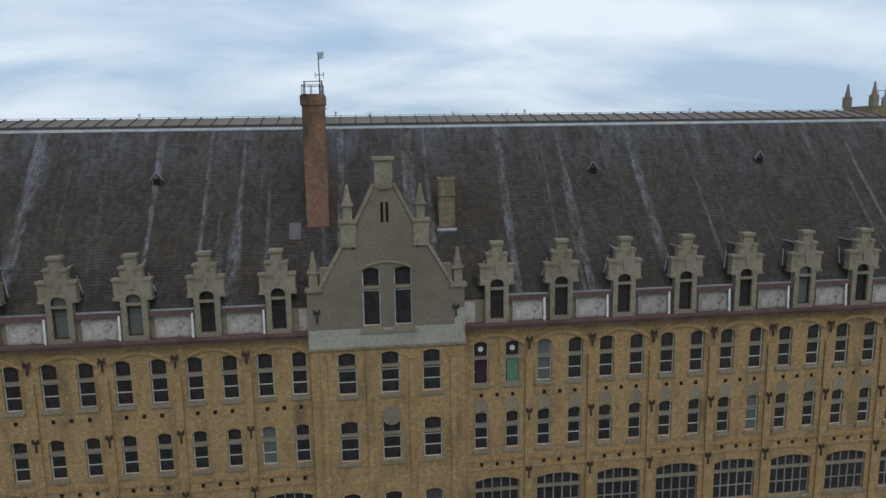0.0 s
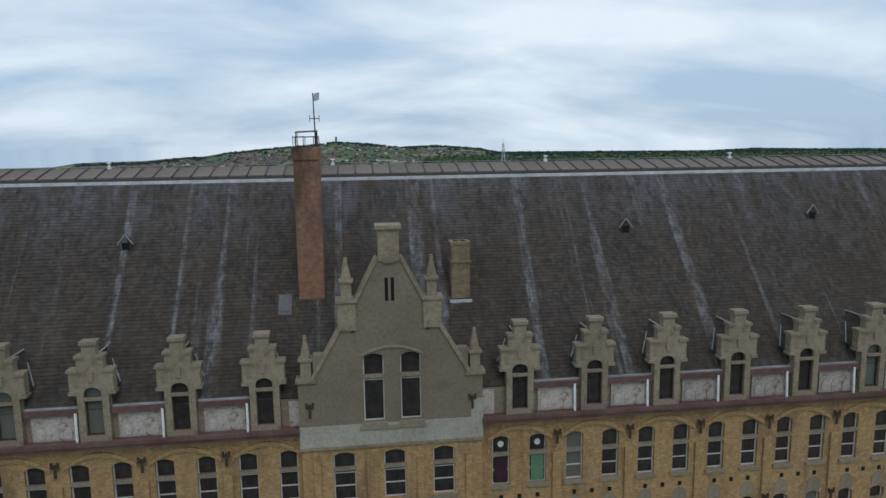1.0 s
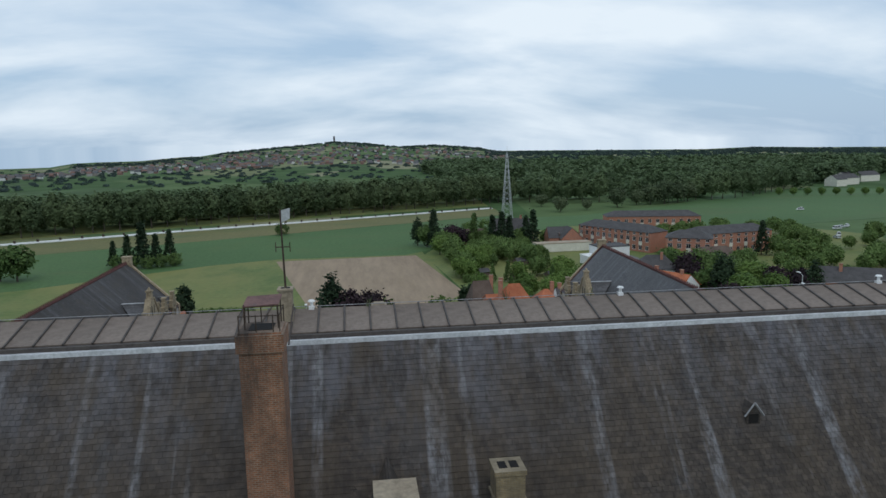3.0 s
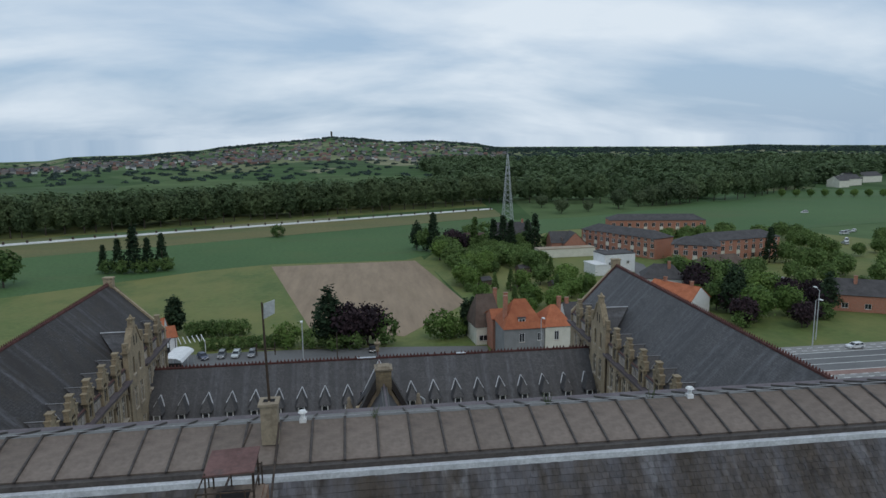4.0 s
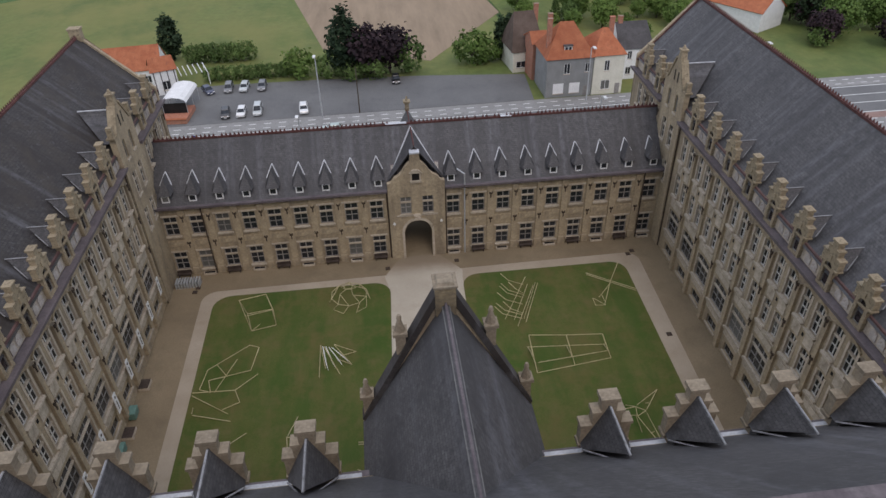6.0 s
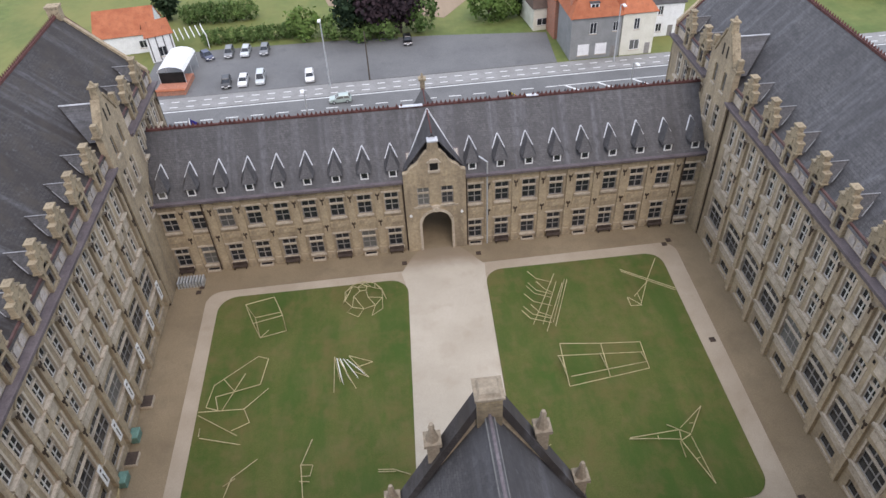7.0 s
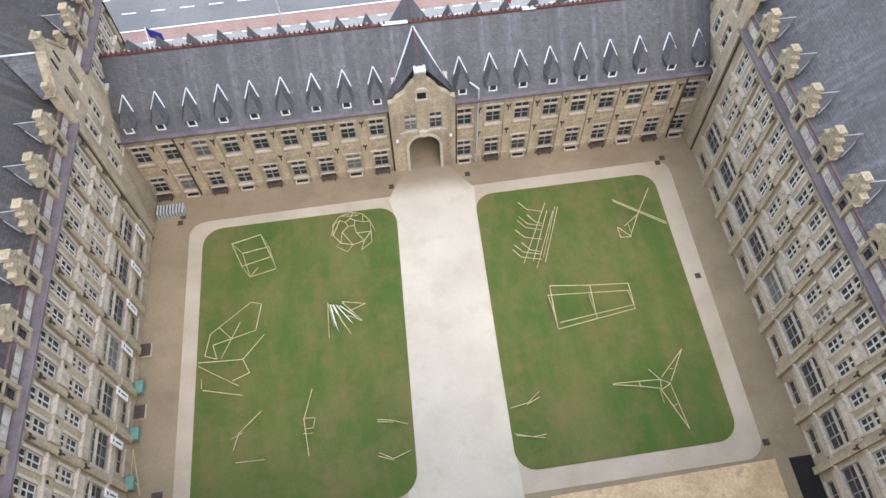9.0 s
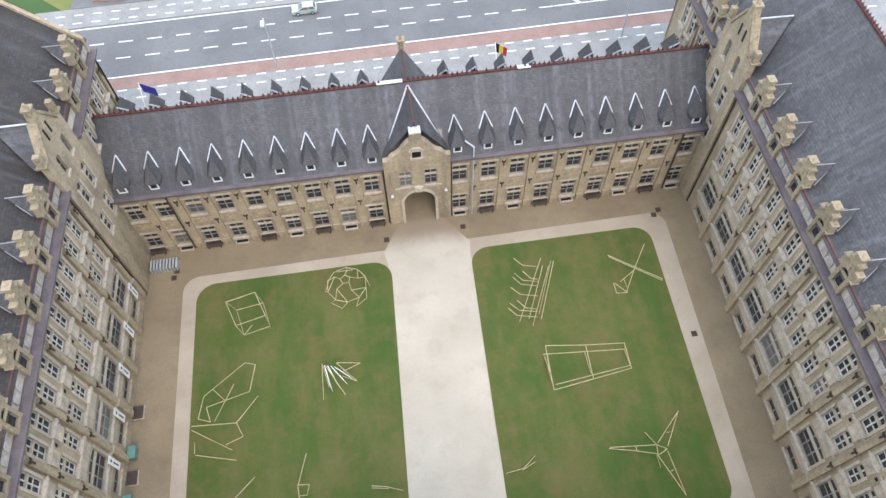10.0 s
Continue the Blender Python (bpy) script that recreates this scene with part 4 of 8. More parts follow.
def mini_dormer(x, y):
    z = slope_z(y)
    s = Shape().slab([(-0.35, 0), (0.35, 0), (0.35, 0.6), (0, 1.05), (-0.35, 0.6)], 0, 0.9).moved(x, y, z - 0.05)
    d = part("roof_vent", s, M_SLATE, main, "tiny gabled slate roof vent")
    part("louvre", Shape().box(x - 0.25, x + 0.25, y - 0.03, y, z + 0.08, z + 0.55), M_DARK, d)
    f = Shape()
    for k in (1, -1):
        f.rod((x + k * 0.5, y - 0.06, z + 0.45), (x, y - 0.06, z + 1.12), 0.04)
    part("barge_board", f, M_LEAD_OLD, d)


for x, y in ((17.85, 7.5), (-17.15, 7.4), (33.0, 8.0), (-31.5, 7.6)):
    mini_dormer(x, y)
tw = part("stair_turret", Shape().box(47.0, 51.7, 12.5, 16.5, 38.5, 41.0), M_BRICK_BUFF, main, "square turret with corner pinnacles and a rail")
for px, py in ((47.2, 12.7), (51.5, 12.7), (47.2, 16.3), (51.5, 16.3)):
    part("pinnacle", Shape().box(px - 0.3, px + 0.3, py - 0.3, py + 0.3, 40.9, 42.0).rod((px, py, 42.0), (px, py, 43.3), 0.27, 0.05, 8), M_STONE, tw)
tr = Shape()
for zz in (41.7, 42.4):
    tr.rod((47.5, 12.7, zz), (51.2, 12.7, zz), 0.04)
for i in range(6):
    tr.rod((47.6 + i * 0.7, 12.7, 41.0), (47.6 + i * 0.7, 12.7, 42.4), 0.03)
part("railing", tr, M_STEEL, tw, "light blue steel railing")

# court side of the main building: stepped dormers and the projecting rear gable
DORMER["rear"] = make_dormer(M_STONE, M_STONE, M_SLATE_COURT, 1.08, 2.5, M_IRON, 6.3)
ROT = pose(0, 0, 0, 0, 0, 180)
for i in range(7):
    for xx in (8.6 + 4.72 * i, -6.9 - 4.78 * i):
        d = step_dormer(main, 0, 0, "rear")
        d.matrix_basis = Matrix.Translation((xx, 29.2, 24.4)) @ ROT
part("gutter", Shape().box(X_START, X_END, 28.85, 29.6, 26.1, 26.5), M_GUTTER, main)
part("flashing", Shape().box(X_START, -4.5, 28.9, 29.2, 26.7, 26.85).box(5.5, X_END, 28.9, 29.2, 26.7, 26.85), M_LEAD, main)
rg = Shape()
RGX, RGY0, RGY1, RGZ, RGH = 0.7, 14.5, 33.4, 34.8, 5.1
for s in (1, -1):
    q = [(RGX, RGY0 + 5, RGZ), (RGX, RGY1, RGZ), (RGX + s * RGH, RGY1, 26.0), (RGX + s * RGH, RGY0 + 10, 26.0)]
    rg.sheet(q[::-1] if s > 0 else q, 0.2)
rgp = part("rear_gable_roof", rg, M_SLATE_COURT, main, "steep slate roof of the rear gable")
for o in (-0.16, 0.16):
    part("ridge_roll", Shape().rod((RGX + o, RGY0 + 5, RGZ - 0.18), (RGX + o, RGY1, RGZ - 0.18), 0.07), M_SHEET_REAR, rgp)
part("ridge_roll", Shape().rod((RGX, RGY0 + 5, RGZ + 0.05), (RGX, RGY1, RGZ + 0.05), 0.08), M_GUTTER, rgp)
part("rear_gable", Shape().slab([(RGX - RGH, 0), (RGX + RGH, 0), (RGX + RGH, 26.2), (RGX, 35.3), (RGX - RGH, 26.2)], RGY1, RGY1 + 0.6), M_BRICK_COURT, main)
part("rear_gable", Shape().box(RGX - RGH, RGX - RGH + 0.5, 28.9, RGY1, 0, 26).box(RGX + RGH - 0.5, RGX + RGH, 28.9, RGY1, 0, 26), M_BRICK_COURT, main)
for s in (1, -1):
    q = [(RGX + s * 4.9, 26.0), (RGX + s * 0.4, 34.8), (RGX + s * 0.5, 35.4), (RGX + s * 5.1, 26.4)]
    part("coping", Shape().slab(q[::-1] if s > 0 else q, RGY1 - 0.15, RGY1 + 0.7), M_SLATE_DARK, main)
part("gable_chimney", Shape().box(RGX - 0.55, RGX + 0.55, RGY1 - 0.3, RGY1 + 0.7, 34.0, 35.9), M_BRICK_BUFF, main, "short buff brick stack with a lead cap")
part("chimney_cap", Shape().box(RGX - 0.64, RGX + 0.64, RGY1 - 0.4, RGY1 + 0.8, 35.9, 36.02).box(RGX - 0.5, RGX + 0.5, RGY1 - 0.28, RGY1 + 0.68, 36.02, 36.16, 0.1), M_STONE, main, "weathered stone cap")
for s in (1, -1):
    for dx, z in ((2.5, 31.2), (4.7, 26.6)):
        p = part("pinnacle", Shape().box(-0.35, 0.35, -0.35, 0.35, 0, 1.7).box(-0.5, 0.5, -0.5, 0.5, 1.7, 1.95).rod((0, 0, 1.95), (0, 0, 3.0), 0.4, 0.12, 8).rod((0, 0, 3.0), (0, 0, 3.3), 0.2, 0.12, 8), M_STONE, main, at=Matrix.Translation((RGX + s * dx, RGY1 + 0.3, z)) @ Matrix.Scale(0.8, 4))

# ---- the two court wings ----
K_W_TOP = WindowKind("wtop", 1.3, 3.3, 2, (0.05, 1.1, 2.1), 2.2, M_STONE_COURT, M_TRIM, M_GLASS_SKY, bar=0.13, sill=0.35, jamb=0.2)
K_W_MID = WindowKind("wmid", 1.25, 3.0, 2, (0.05, 1.0, 1.9), 2.05, M_STONE_COURT, M_TRIM, M_GLASS_SKY, bar=0.13, sill=0.3, jamb=0.2)
K_W_BIG = WindowKind("wbig", 3.4, 3.5, 3, (0.05, 1.2, 2.3), 2.4, M_STONE_COURT, M_TRIM_GREY, M_GLASS_SKY, bar=0.14, sill=0.25, jamb=0.22)
K_W_LOW = WindowKind("wlow", 2.4, 1.3, 2, (0.05, 1.2), None, M_STONE_COURT, M_TRIM_GREY, M_GLASS_SKY, bar=0.09)
DORMER["wing"] = make_dormer(M_STONE_MOSSY, M_STONE_MOSSY, M_SLATE_COURT, 1.15, 2.6, M_TRIM_GREY)


def court_wing(at, length, eave, ridge, bays, bay, gable_at, gable_w, gable_top, flip, signs, slate):
    """A court wing along x with its court face at y = 0 and a ridge 8 m behind it."""
    w = thing("court_wing", "tan brick court wing with stone windows, stepped dormers and slate roof", "building", at, "court wings")
    ex = 0.5 if flip else length
    g0, g1 = gable_at - gable_w / 2, gable_at + gable_w / 2
    hs = []
    for b in bays:
        for o in (-1.1, 1.1):
            hs += [(b + o - 0.65, b + o + 0.65, eave - 4.3, eave - 1.0, 0.2), (b + o - 0.62, b + o + 0.62, eave - 9.4, eave - 6.4, 0.18)]
        hs += [(b - 1.7, b + 1.7, eave - 15.1, eave - 11.6, 0.25), (b - 1.2, b + 1.2, eave - 18.3, eave - 17.0)]
    gh = []
    for o in (-1.3, 1.3):
        gh += [(gable_at + o - 0.6, gable_at + o + 0.6, eave - 4.3, eave - 1.2, 0.2), (gable_at + o - 0.6, gable_at + o + 0.6, eave - 9.4, eave - 6.4, 0.2), (gable_at + o - 0.4, gable_at + o + 0.4, eave + 0.6, eave + 3.0, 0.2)]
    part("wall", wall_shape(0, g0, 0, eave, [h for h in hs if h[1] < g0]), M_BRICK_COURT, w, "tan brick court wall")
    part("wall", wall_shape(g1, length, 0, eave, [h for h in hs if h[0] > g1]), M_BRICK_COURT, w, "tan brick court wall")
    part("gable_bay", wall_shape(g0, g1, 0, eave + 3.2, gh, 0.7).moved(0, -0.3, 0), M_BRICK_COURT, w, "projecting gabled stair bay")
    for o in (-1.3, 1.3):
        K_WG.put(w, gable_at + o, eave - 4.3, -0.3)
        K_WG.put(w, gable_at + o, eave - 9.4, -0.3)
        K_WS.put(w, gable_at + o, eave + 0.6, -0.3)
    hw, top = gable_w / 2, gable_top - 1.6
    gz = eave + 3.2
    gs = Shape().slab([(gable_at - hw, gz), (gable_at + hw, gz), (gable_at + hw, gz + 0.9), (gable_at + hw - 0.9, gz + 0.9), (gable_at + 0.6, top), (gable_at - 0.6, top), (gable_at - hw + 0.9, gz + 0.9), (gable_at - hw, gz + 0.9)], -0.3, 0.4)
    gp = part("gable", gs, M_BRICK_COURT, w, "steep brick gable with stone coping")
    gc = Shape()
    for s in (1, -1):
        q = [(gable_at + s * (hw - 0.85), gz + 0.9), (gable_at + s * 0.55, top), (gable_at + s * 0.8, top + 0.15), (gable_at + s * (hw - 0.5), gz + 0.95)]
        gc.slab(q[::-1] if s > 0 else q, -0.42, 0.52)
        gc.box(gable_at + s * hw - 0.45, gable_at + s * hw + 0.45, -0.45, 0.5, gz + 0.9, gz + 1.1)
        gc.box(gable_at + s * hw - 0.28, gable_at + s * hw + 0.28, -0.3, 0.3, gz + 1.1, gz + 2.3)
    part("coping", gc, M_STONE_MOSSY, gp)
    part("slit", Shape().box(gable_at - 0.7, gable_at - 0.4, -0.32, -0.29, gz + 1.2, gz + 2.6).box(gable_at + 0.4, gable_at + 0.7, -0.32, -0.29, gz + 1.2, gz + 2.6), M_DARK, gp)
    part("gable_chimney", Shape().box(gable_at - 0.5, gable_at + 0.5, -0.38, 0.5, top, gable_top - 0.5, 0.12).box(gable_at - 0.48, gable_at + 0.48, -0.42, 0.52, gable_top - 0.499, gable_top - 0.3).rod((gable_at, 0.05, gable_top - 0.3), (gable_at, 0.05, gable_top + 0.2), 0.3, 0.1, 8), M_STONE_MOSSY, gp)
    k = (ridge - eave - 2.0) / 8.0
    gr = Shape()
    reach = (top - 0.8 - eave - 2.0) / k
    for s in (1, -1):
        q = [(gable_at, 0.4, top - 0.7), (gable_at, reach, top - 0.7), (gable_at + s * (hw - 0.3), 1.2, gz + 0.2), (gable_at + s * (hw - 0.3), 0.4, gz + 0.2)]
        gr.sheet(q if s < 0 else q[::-1], 0.1)
    part("gable_roof", gr, M_SLATE_COURT, gp)
    part("flashing", Shape().rod((gable_at, 0.5, top - 0.62), (gable_at, reach, top - 0.62), 0.09), M_LEAD, gp)
    for b in bays:
        for o in (-1.1, 1.1):
            K_W_TOP.put(w, b + o, eave - 4.3)
            K_W_MID.put(w, b + o, eave - 9.4)
        K_W_BIG.put(w, b, eave - 15.1)
        K_W_LOW.put(w, b, eave - 18.3)
        for me in W_PANEL:
            part("blind_panel", me, None, w, at=(b, 0, eave))
        part("hood", W_HOOD, None, w, at=(b, 0, eave))
        for me in W_STRING:
            part("string_course", me, None, w, at=(b, 0, eave))
        for z in (-5.4, -10.6):
            part("vent_hole", W_HOLE, None, w, at=(b, 0, eave + z))
        part("pier", W_PIER, None, w, at=(b + bay / 2, 0, eave))
        for z in (-1.6, -6.2, -10.6):
            part("wall_anchor", ANCHOR, None, w, at=(b + bay / 2, -0.3, eave + z))
        d = step_dormer(w, b, eave + 0.35, "wing")
        d.matrix_basis = d.matrix_basis @ Matrix.Diagonal((0.9, 1, 0.72, 1))
        part("parapet_panel", W_PARAPET, None, w, at=(b + bay / 2, 0, eave))
    for a, b in ((0, g0 - 0.02), (g1 + 0.02, length)):
        part("gutter", Shape().box(a, b, -0.6, 0.25, eave, eave + 0.35).box(a, b, -0.72, -0.55, eave + 0.25, eave + 0.45), M_GUTTER, w, "dull purple zinc gutter")
        part("parapet", Shape().box(a, b, 0.28, 0.6, eave + 0.351, eave + 1.9), M_STONE_COURT, w)
        part("parapet_coping", Shape().box(a, b, 0.2, 0.75, eave + 1.9, eave + 2.1), M_RUST, w)
    for x in (g1 + 0.25 if flip else g0 - 0.25,):
        part("downpipe", Shape().rod((x, -0.14, 0), (x, -0.14, eave), 0.09, sides=8), M_IRON, w, "dark iron downpipe")
    rs = gable_roof(0, length, 0.3, 15.7, eave + 2.0, ridge)
    part("roof", rs, slate, w, "weathered grey slate roof")
    part("ridge", Shape().box(0, length, 7.85, 8.15, ridge - 0.1, ridge + 0.16), M_RIDGE, w, "dark red ridge tiles")
    cr = Shape()
    for i in range(int(length / 0.5)):
        cr.slab([(i * 0.5, ridge + 0.15), (i * 0.5 + 0.3, ridge + 0.15), (i * 0.5 + 0.15, ridge + 0.5)], 7.95, 8.05)
    tagged(part("ridge_crest", cr, M_RIDGE, w), kind="stuff")
    part("end_wall", Shape().slab([(0, 0), (16, 0), (16, eave + 2.2), (8, ridge + 0.3), (0, eave + 2.2)], 0, 0.5), M_BRICK_COURT, w, at=Matrix.Translation((ex, 0, 0)) @ pose(0, 0, 0, 0, 0, 90))
    length0, length = length, ex
    part("verge", Shape().sheet([(length - 0.25, -0.1, eave + 1.6), (length + 0.25, -0.1, eave + 1.6), (length + 0.25, 8, ridge + 0.35), (length - 0.25, 8, ridge + 0.35)], 0.25).sheet([(length + 0.25, 16.1, eave + 1.6), (length - 0.25, 16.1, eave + 1.6), (length - 0.25, 8, ridge + 0.35), (length + 0.25, 8, ridge + 0.35)], 0.25), M_RIDGE, w)
    part("end_chimney", Shape().box(length - 0.9, length + 0.2, 7.3, 8.7, ridge - 0.5, ridge + 1.0).box(length - 1.0, length + 0.3, 7.2, 8.8, ridge + 1.0, ridge + 1.2), M_STONE_MOSSY, w, "short stone chimney on the end gable")
    length = length0
    part("outer_wall", Shape().box(0, length, 15.5, 16, 0, eave + 1.9), M_BRICK_COURT, w)
    for b in signs:
        sg = part("sign", Shape().box(b + 0.65, b + 1.4, -0.6, -0.54, eave - 16.6, eave - 14.0), M_WHITE, w, "white hanging banner with small dark lettering")
        part("lettering", Shape().box(b + 0.95, b + 1.1, -0.612, -0.603, eave - 16.2, eave - 15.0), M_IRON, sg)
        part("emblem", Shape().rod((b + 1.02, -0.612, eave - 14.5), (b + 1.02, -0.602, eave - 14.5), 0.16, sides=10), M_IRON, sg)
    return w


K_WG = WindowKind("wg", 1.2, 3.05, 1, (0.05, 1.0, 1.9), 2.05, M_STONE_COURT, M_TRIM, M_GLASS_SKY, jamb=0.18)
K_WS = WindowKind("ws", 0.8, 2.4, 1, (0.05, 1.2), None, M_STONE_COURT, M_TRIM_GREY, M_GLASS_SKY)
W_PANEL = [Shape().box(a, b, -y, 0.01, za, zb).mesh("blind_panel", M_STONE_COURT) for a, b, y, za, zb in ((-1.75, -0.45, 0.08, -6.1, -4.75), (0.45, 1.75, 0.08, -6.1, -4.75), (-1.75, 1.75, 0.1, -11.1, -10.2), (-1.9, 1.9, 0.14, -16.2, -15.5))]
W_HOOD = bow(2.0, -1.2, 0.7, 0.0, 0.22, -0.16, 0.01)
W_HOOD = W_HOOD.mesh("hood", M_BRICK_COURT)
W_STRING = [Shape().box(-2.15, 2.15, -y, 0.01, za, zb).mesh("string_course", M_STONE_COURT) for y, za, zb in ((0.2, -9.95, -9.65), (0.25, -15.5, -15.25), (0.16, -4.72, -4.55))]
W_HOLE = Shape()
W_HOLE.box(-0.15, 0.15, -0.012, 0.004, -0.2, 0.2)
W_HOLE = W_HOLE.mesh("vent_hole", M_DARK)
W_PIER = Shape().box(-0.3, 0.3, -0.3, 0.02, -19, -1.2).box(-0.36, 0.36, -0.42, 0.02, -19, -15.3).mesh("pier", M_BRICK_COURT)
W_PARAPET = Shape()
for o in (-0.55, 0.55):
    W_PARAPET.slab([(o - 0.4, 0.6), (o + 0.4, 0.6), (o + 0.4, 1.3), (o, 1.65), (o - 0.4, 1.3)], 0.18, 0.285)
W_PARAPET = W_PARAPET.mesh("parapet_panel", M_PARAPET)

L_Y0, R_SKEW = 72.0, 2.0
left_bays = [118.8 - L_Y0 - 4.85 * i for i in range(10)] + [133.2 - L_Y0, 138.2 - L_Y0]
court_wing(pose(-30.4, L_Y0, 0, 0, 0, 90), 70.0, 19.9, 29.6, [b for b in left_bays if b > 1.5], 4.85, 125.6 - L_Y0, 6.9, 28.3, False, [118.8 - L_Y0 - 4.85 * i for i in range(7)], M_SLATE_DARK)
# the other wing runs the other way along its own x
R_AT = pose(38.95, 145.0, 0, 0, 0, -90 - R_SKEW)
right_bays = [145.0 - 122.0 + 5.05 * i for i in range(10)]
court_wing(R_AT, 73.5, 19.0, 29.2, [b for b in right_bays] + [9.6, 4.6], 5.05, 145.0 - 128.9, 6.9, 27.9, True, [], M_SLATE_COURT)

# ---- the gatehouse range across the court ----
GHX, GHY = 3.8, 128.0
gate = thing("gatehouse", "low tan brick gatehouse range with arched passage and slate roof", "building", pose(GHX, GHY, 0))
G_EAVE, G_RIDGE, G_DEPTH = 11.2, 17.6, 12.6
GX0, GX1 = -34.1, 34.9
K_G = WindowKind("gate", 1.8, 2.9, 2, (0.05, 1.0, 1.85, 2.85), 1.95, M_STONE_COURT, M_TRIM_GREY, M_GLASS_SKY, bar=0.12, sill=0.25)
K_GC = WindowKind("gatec", 1.5, 2.7, 2, (0.05, 1.0, 1.8), 1.85, M_STONE_COURT, M_TRIM_GREY, M_GLASS_SKY, bar=0.12)
g_left = [-5.5 - 3.42 * i for i in range(9)]
g_right = [5.0 + 3.48 * i for i in range(9)]
hs = []
for b in g_left + g_right:
    hs += [(b - 0.9, b + 0.9, 6.6, 9.5), (b - 0.9, b + 0.9, 0.9, 3.8)]
part("wall", wall_shape(GX0, -3.85, 0, G_EAVE, [h for h in hs if h[1] < -3.8]), M_BRICK_COURT, gate)
part("wall", wall_shape(3.85, GX1, 0, G_EAVE, [h for h in hs if h[0] > 3.8]), M_BRICK_COURT, gate)
G_PIER = Shape().box(-0.45, 0.45, -0.22, 0.02, 0, 10.6).box(-0.5, 0.5, -0.3, 0.02, 0, 1.2).mesh("pier", M_BRICK_COURT)
G_STRING = [Shape().box(-1.2, 1.2, -0.1, 0.01, za, zb).mesh("string_course", m) for za, zb, m in ((9.55, 9.8, M_STONE_COURT), (3.85, 4.1, M_STONE_COURT), (4.9, 5.8, M_BRICK_COURT))]
G_CELLAR = Shape().box(-0.85, 0.85, -0.6, -0.02, 0.0, 0.3).mesh("cellar_light", M_STONE_COURT)
G_GRATE = Shape().box(-0.7, 0.7, -0.5, -0.1, 0.302, 0.31).mesh("grating", M_DARK)
M_BENCH = surf("dark brown bench wood", (0.045, 0.032, 0.026), (0.08, 0.058, 0.046), 1.5, 9, rough=0.7)
BENCH = [Shape().box(-0.95, 0.95, -0.75, -0.25, 0.42, 0.5).mesh("seat", M_BENCH), Shape().box(-0.95, 0.95, -0.28, -0.2, 0.51, 0.95).mesh("backrest", M_BENCH), Shape().box(-0.05, 0.05, -0.7, -0.2, 0, 0.419).mesh("support", M_BENCH)]
for i, b in enumerate(g_left + g_right):
    K_G.put(gate, b, 6.6)
    K_G.put(gate, b, 0.9)
    for me in G_STRING:
        part("string_course", me, None, gate, at=(b, 0, 0))
    if i % 2:
        c = part("cellar_light", G_CELLAR, None, gate, at=(b, 0, 0))
        part("grating", G_GRATE, None, c)
    else:
        bench = thing("bench", "dark brown wooden bench against the gatehouse wall", "bench", pose(GHX + b, GHY - 0.02, 0.02), "gatehouse benches")
        part("seat", BENCH[0], None, bench)
        part("backrest", BENCH[1], None, bench)
        for o in (-0.75, 0.75):
            part("support", BENCH[2], None, bench, at=(o, 0, 0))
    e = b + 1.73
    if i != 0 and abs(e) > 4.2 and e < GX1 - 0.5:
        part("pier", G_PIER, None, gate, at=(e, 0, 0))
        part("wall_anchor", ANCHOR, None, gate, at=(e, -0.22, 9.3))
        part("wall_anchor", ANCHOR, None, gate, at=(e, -0.22, 5.2))
# gate bay with the round-headed passage
part("gate_bay", wall_shape(-3.85, 3.85, 0, 11.8, [(-1.9, 1.9, 0.002, 6.3, 1.9), (-2.25, -0.75, 7.35, 10.05), (0.75, 2.25, 7.35, 10.05)], 1.0, 0.9, back=False).moved(0, -0.5, 0), M_BRICK_COURT, gate, "gate bay with round arch")
for o in (-1.5, 1.5):
    K_GC.put(gate, o, 7.35, -0.5)
arch = Shape()
for i in range(14):
    a, b = math.pi * i / 14, math.pi * (i + 1) / 14
    arch.slab([(1.92 * math.cos(a), 4.4 + 1.92 * math.sin(a)), (2.24 * math.cos(a), 4.4 + 2.24 * math.sin(a)), (2.24 * math.cos(b), 4.4 + 2.24 * math.sin(b)), (1.92 * math.cos(b), 4.4 + 1.92 * math.sin(b))], -0.66, -0.48)
for s in (1, -1):
    arch.box(min(s * 1.92, s * 2.24), max(s * 1.92, s * 2.24), -0.66, -0.48, 0, 4.4)
part("archway", arch, M_STONE_COURT, gate, "pale stone arch moulding")
part("keystone", Shape().box(-0.32, 0.32, -0.8, -0.5, 6.35, 7.3).box(-0.48, 0.48, -0.72, -0.5, 6.75, 7.15).rod((0, -0.9, 6.9), (0, -0.5, 6.9), 0.26, 0.34, 8), M_STONE_COURT, gate, "carved pale keystone shield")
part("sill_course", Shape().box(-2.8, 2.8, -0.62, -0.49, 7.0, 7.2), M_STONE_COURT, gate)
tunnel = Shape().box(-2.8, -2.31, 0.45, G_DEPTH - 0.6, 0, 6.3).box(2.31, 2.8, 0.45, G_DEPTH - 0.6, 0, 6.3).box(-2.8, 2.8, 0.45, G_DEPTH - 0.6, 6.3, 6.6)
part("passage", tunnel, M_BRICK_COURT, gate)
for s in (1, -1):
    part("wall_light", Shape().rod((s * 3.25, -0.75, 6.0), (s * 3.25, -0.5, 6.0), 0.2, 0.12, 8), M_WHITE, gate, "round white wall lamp")
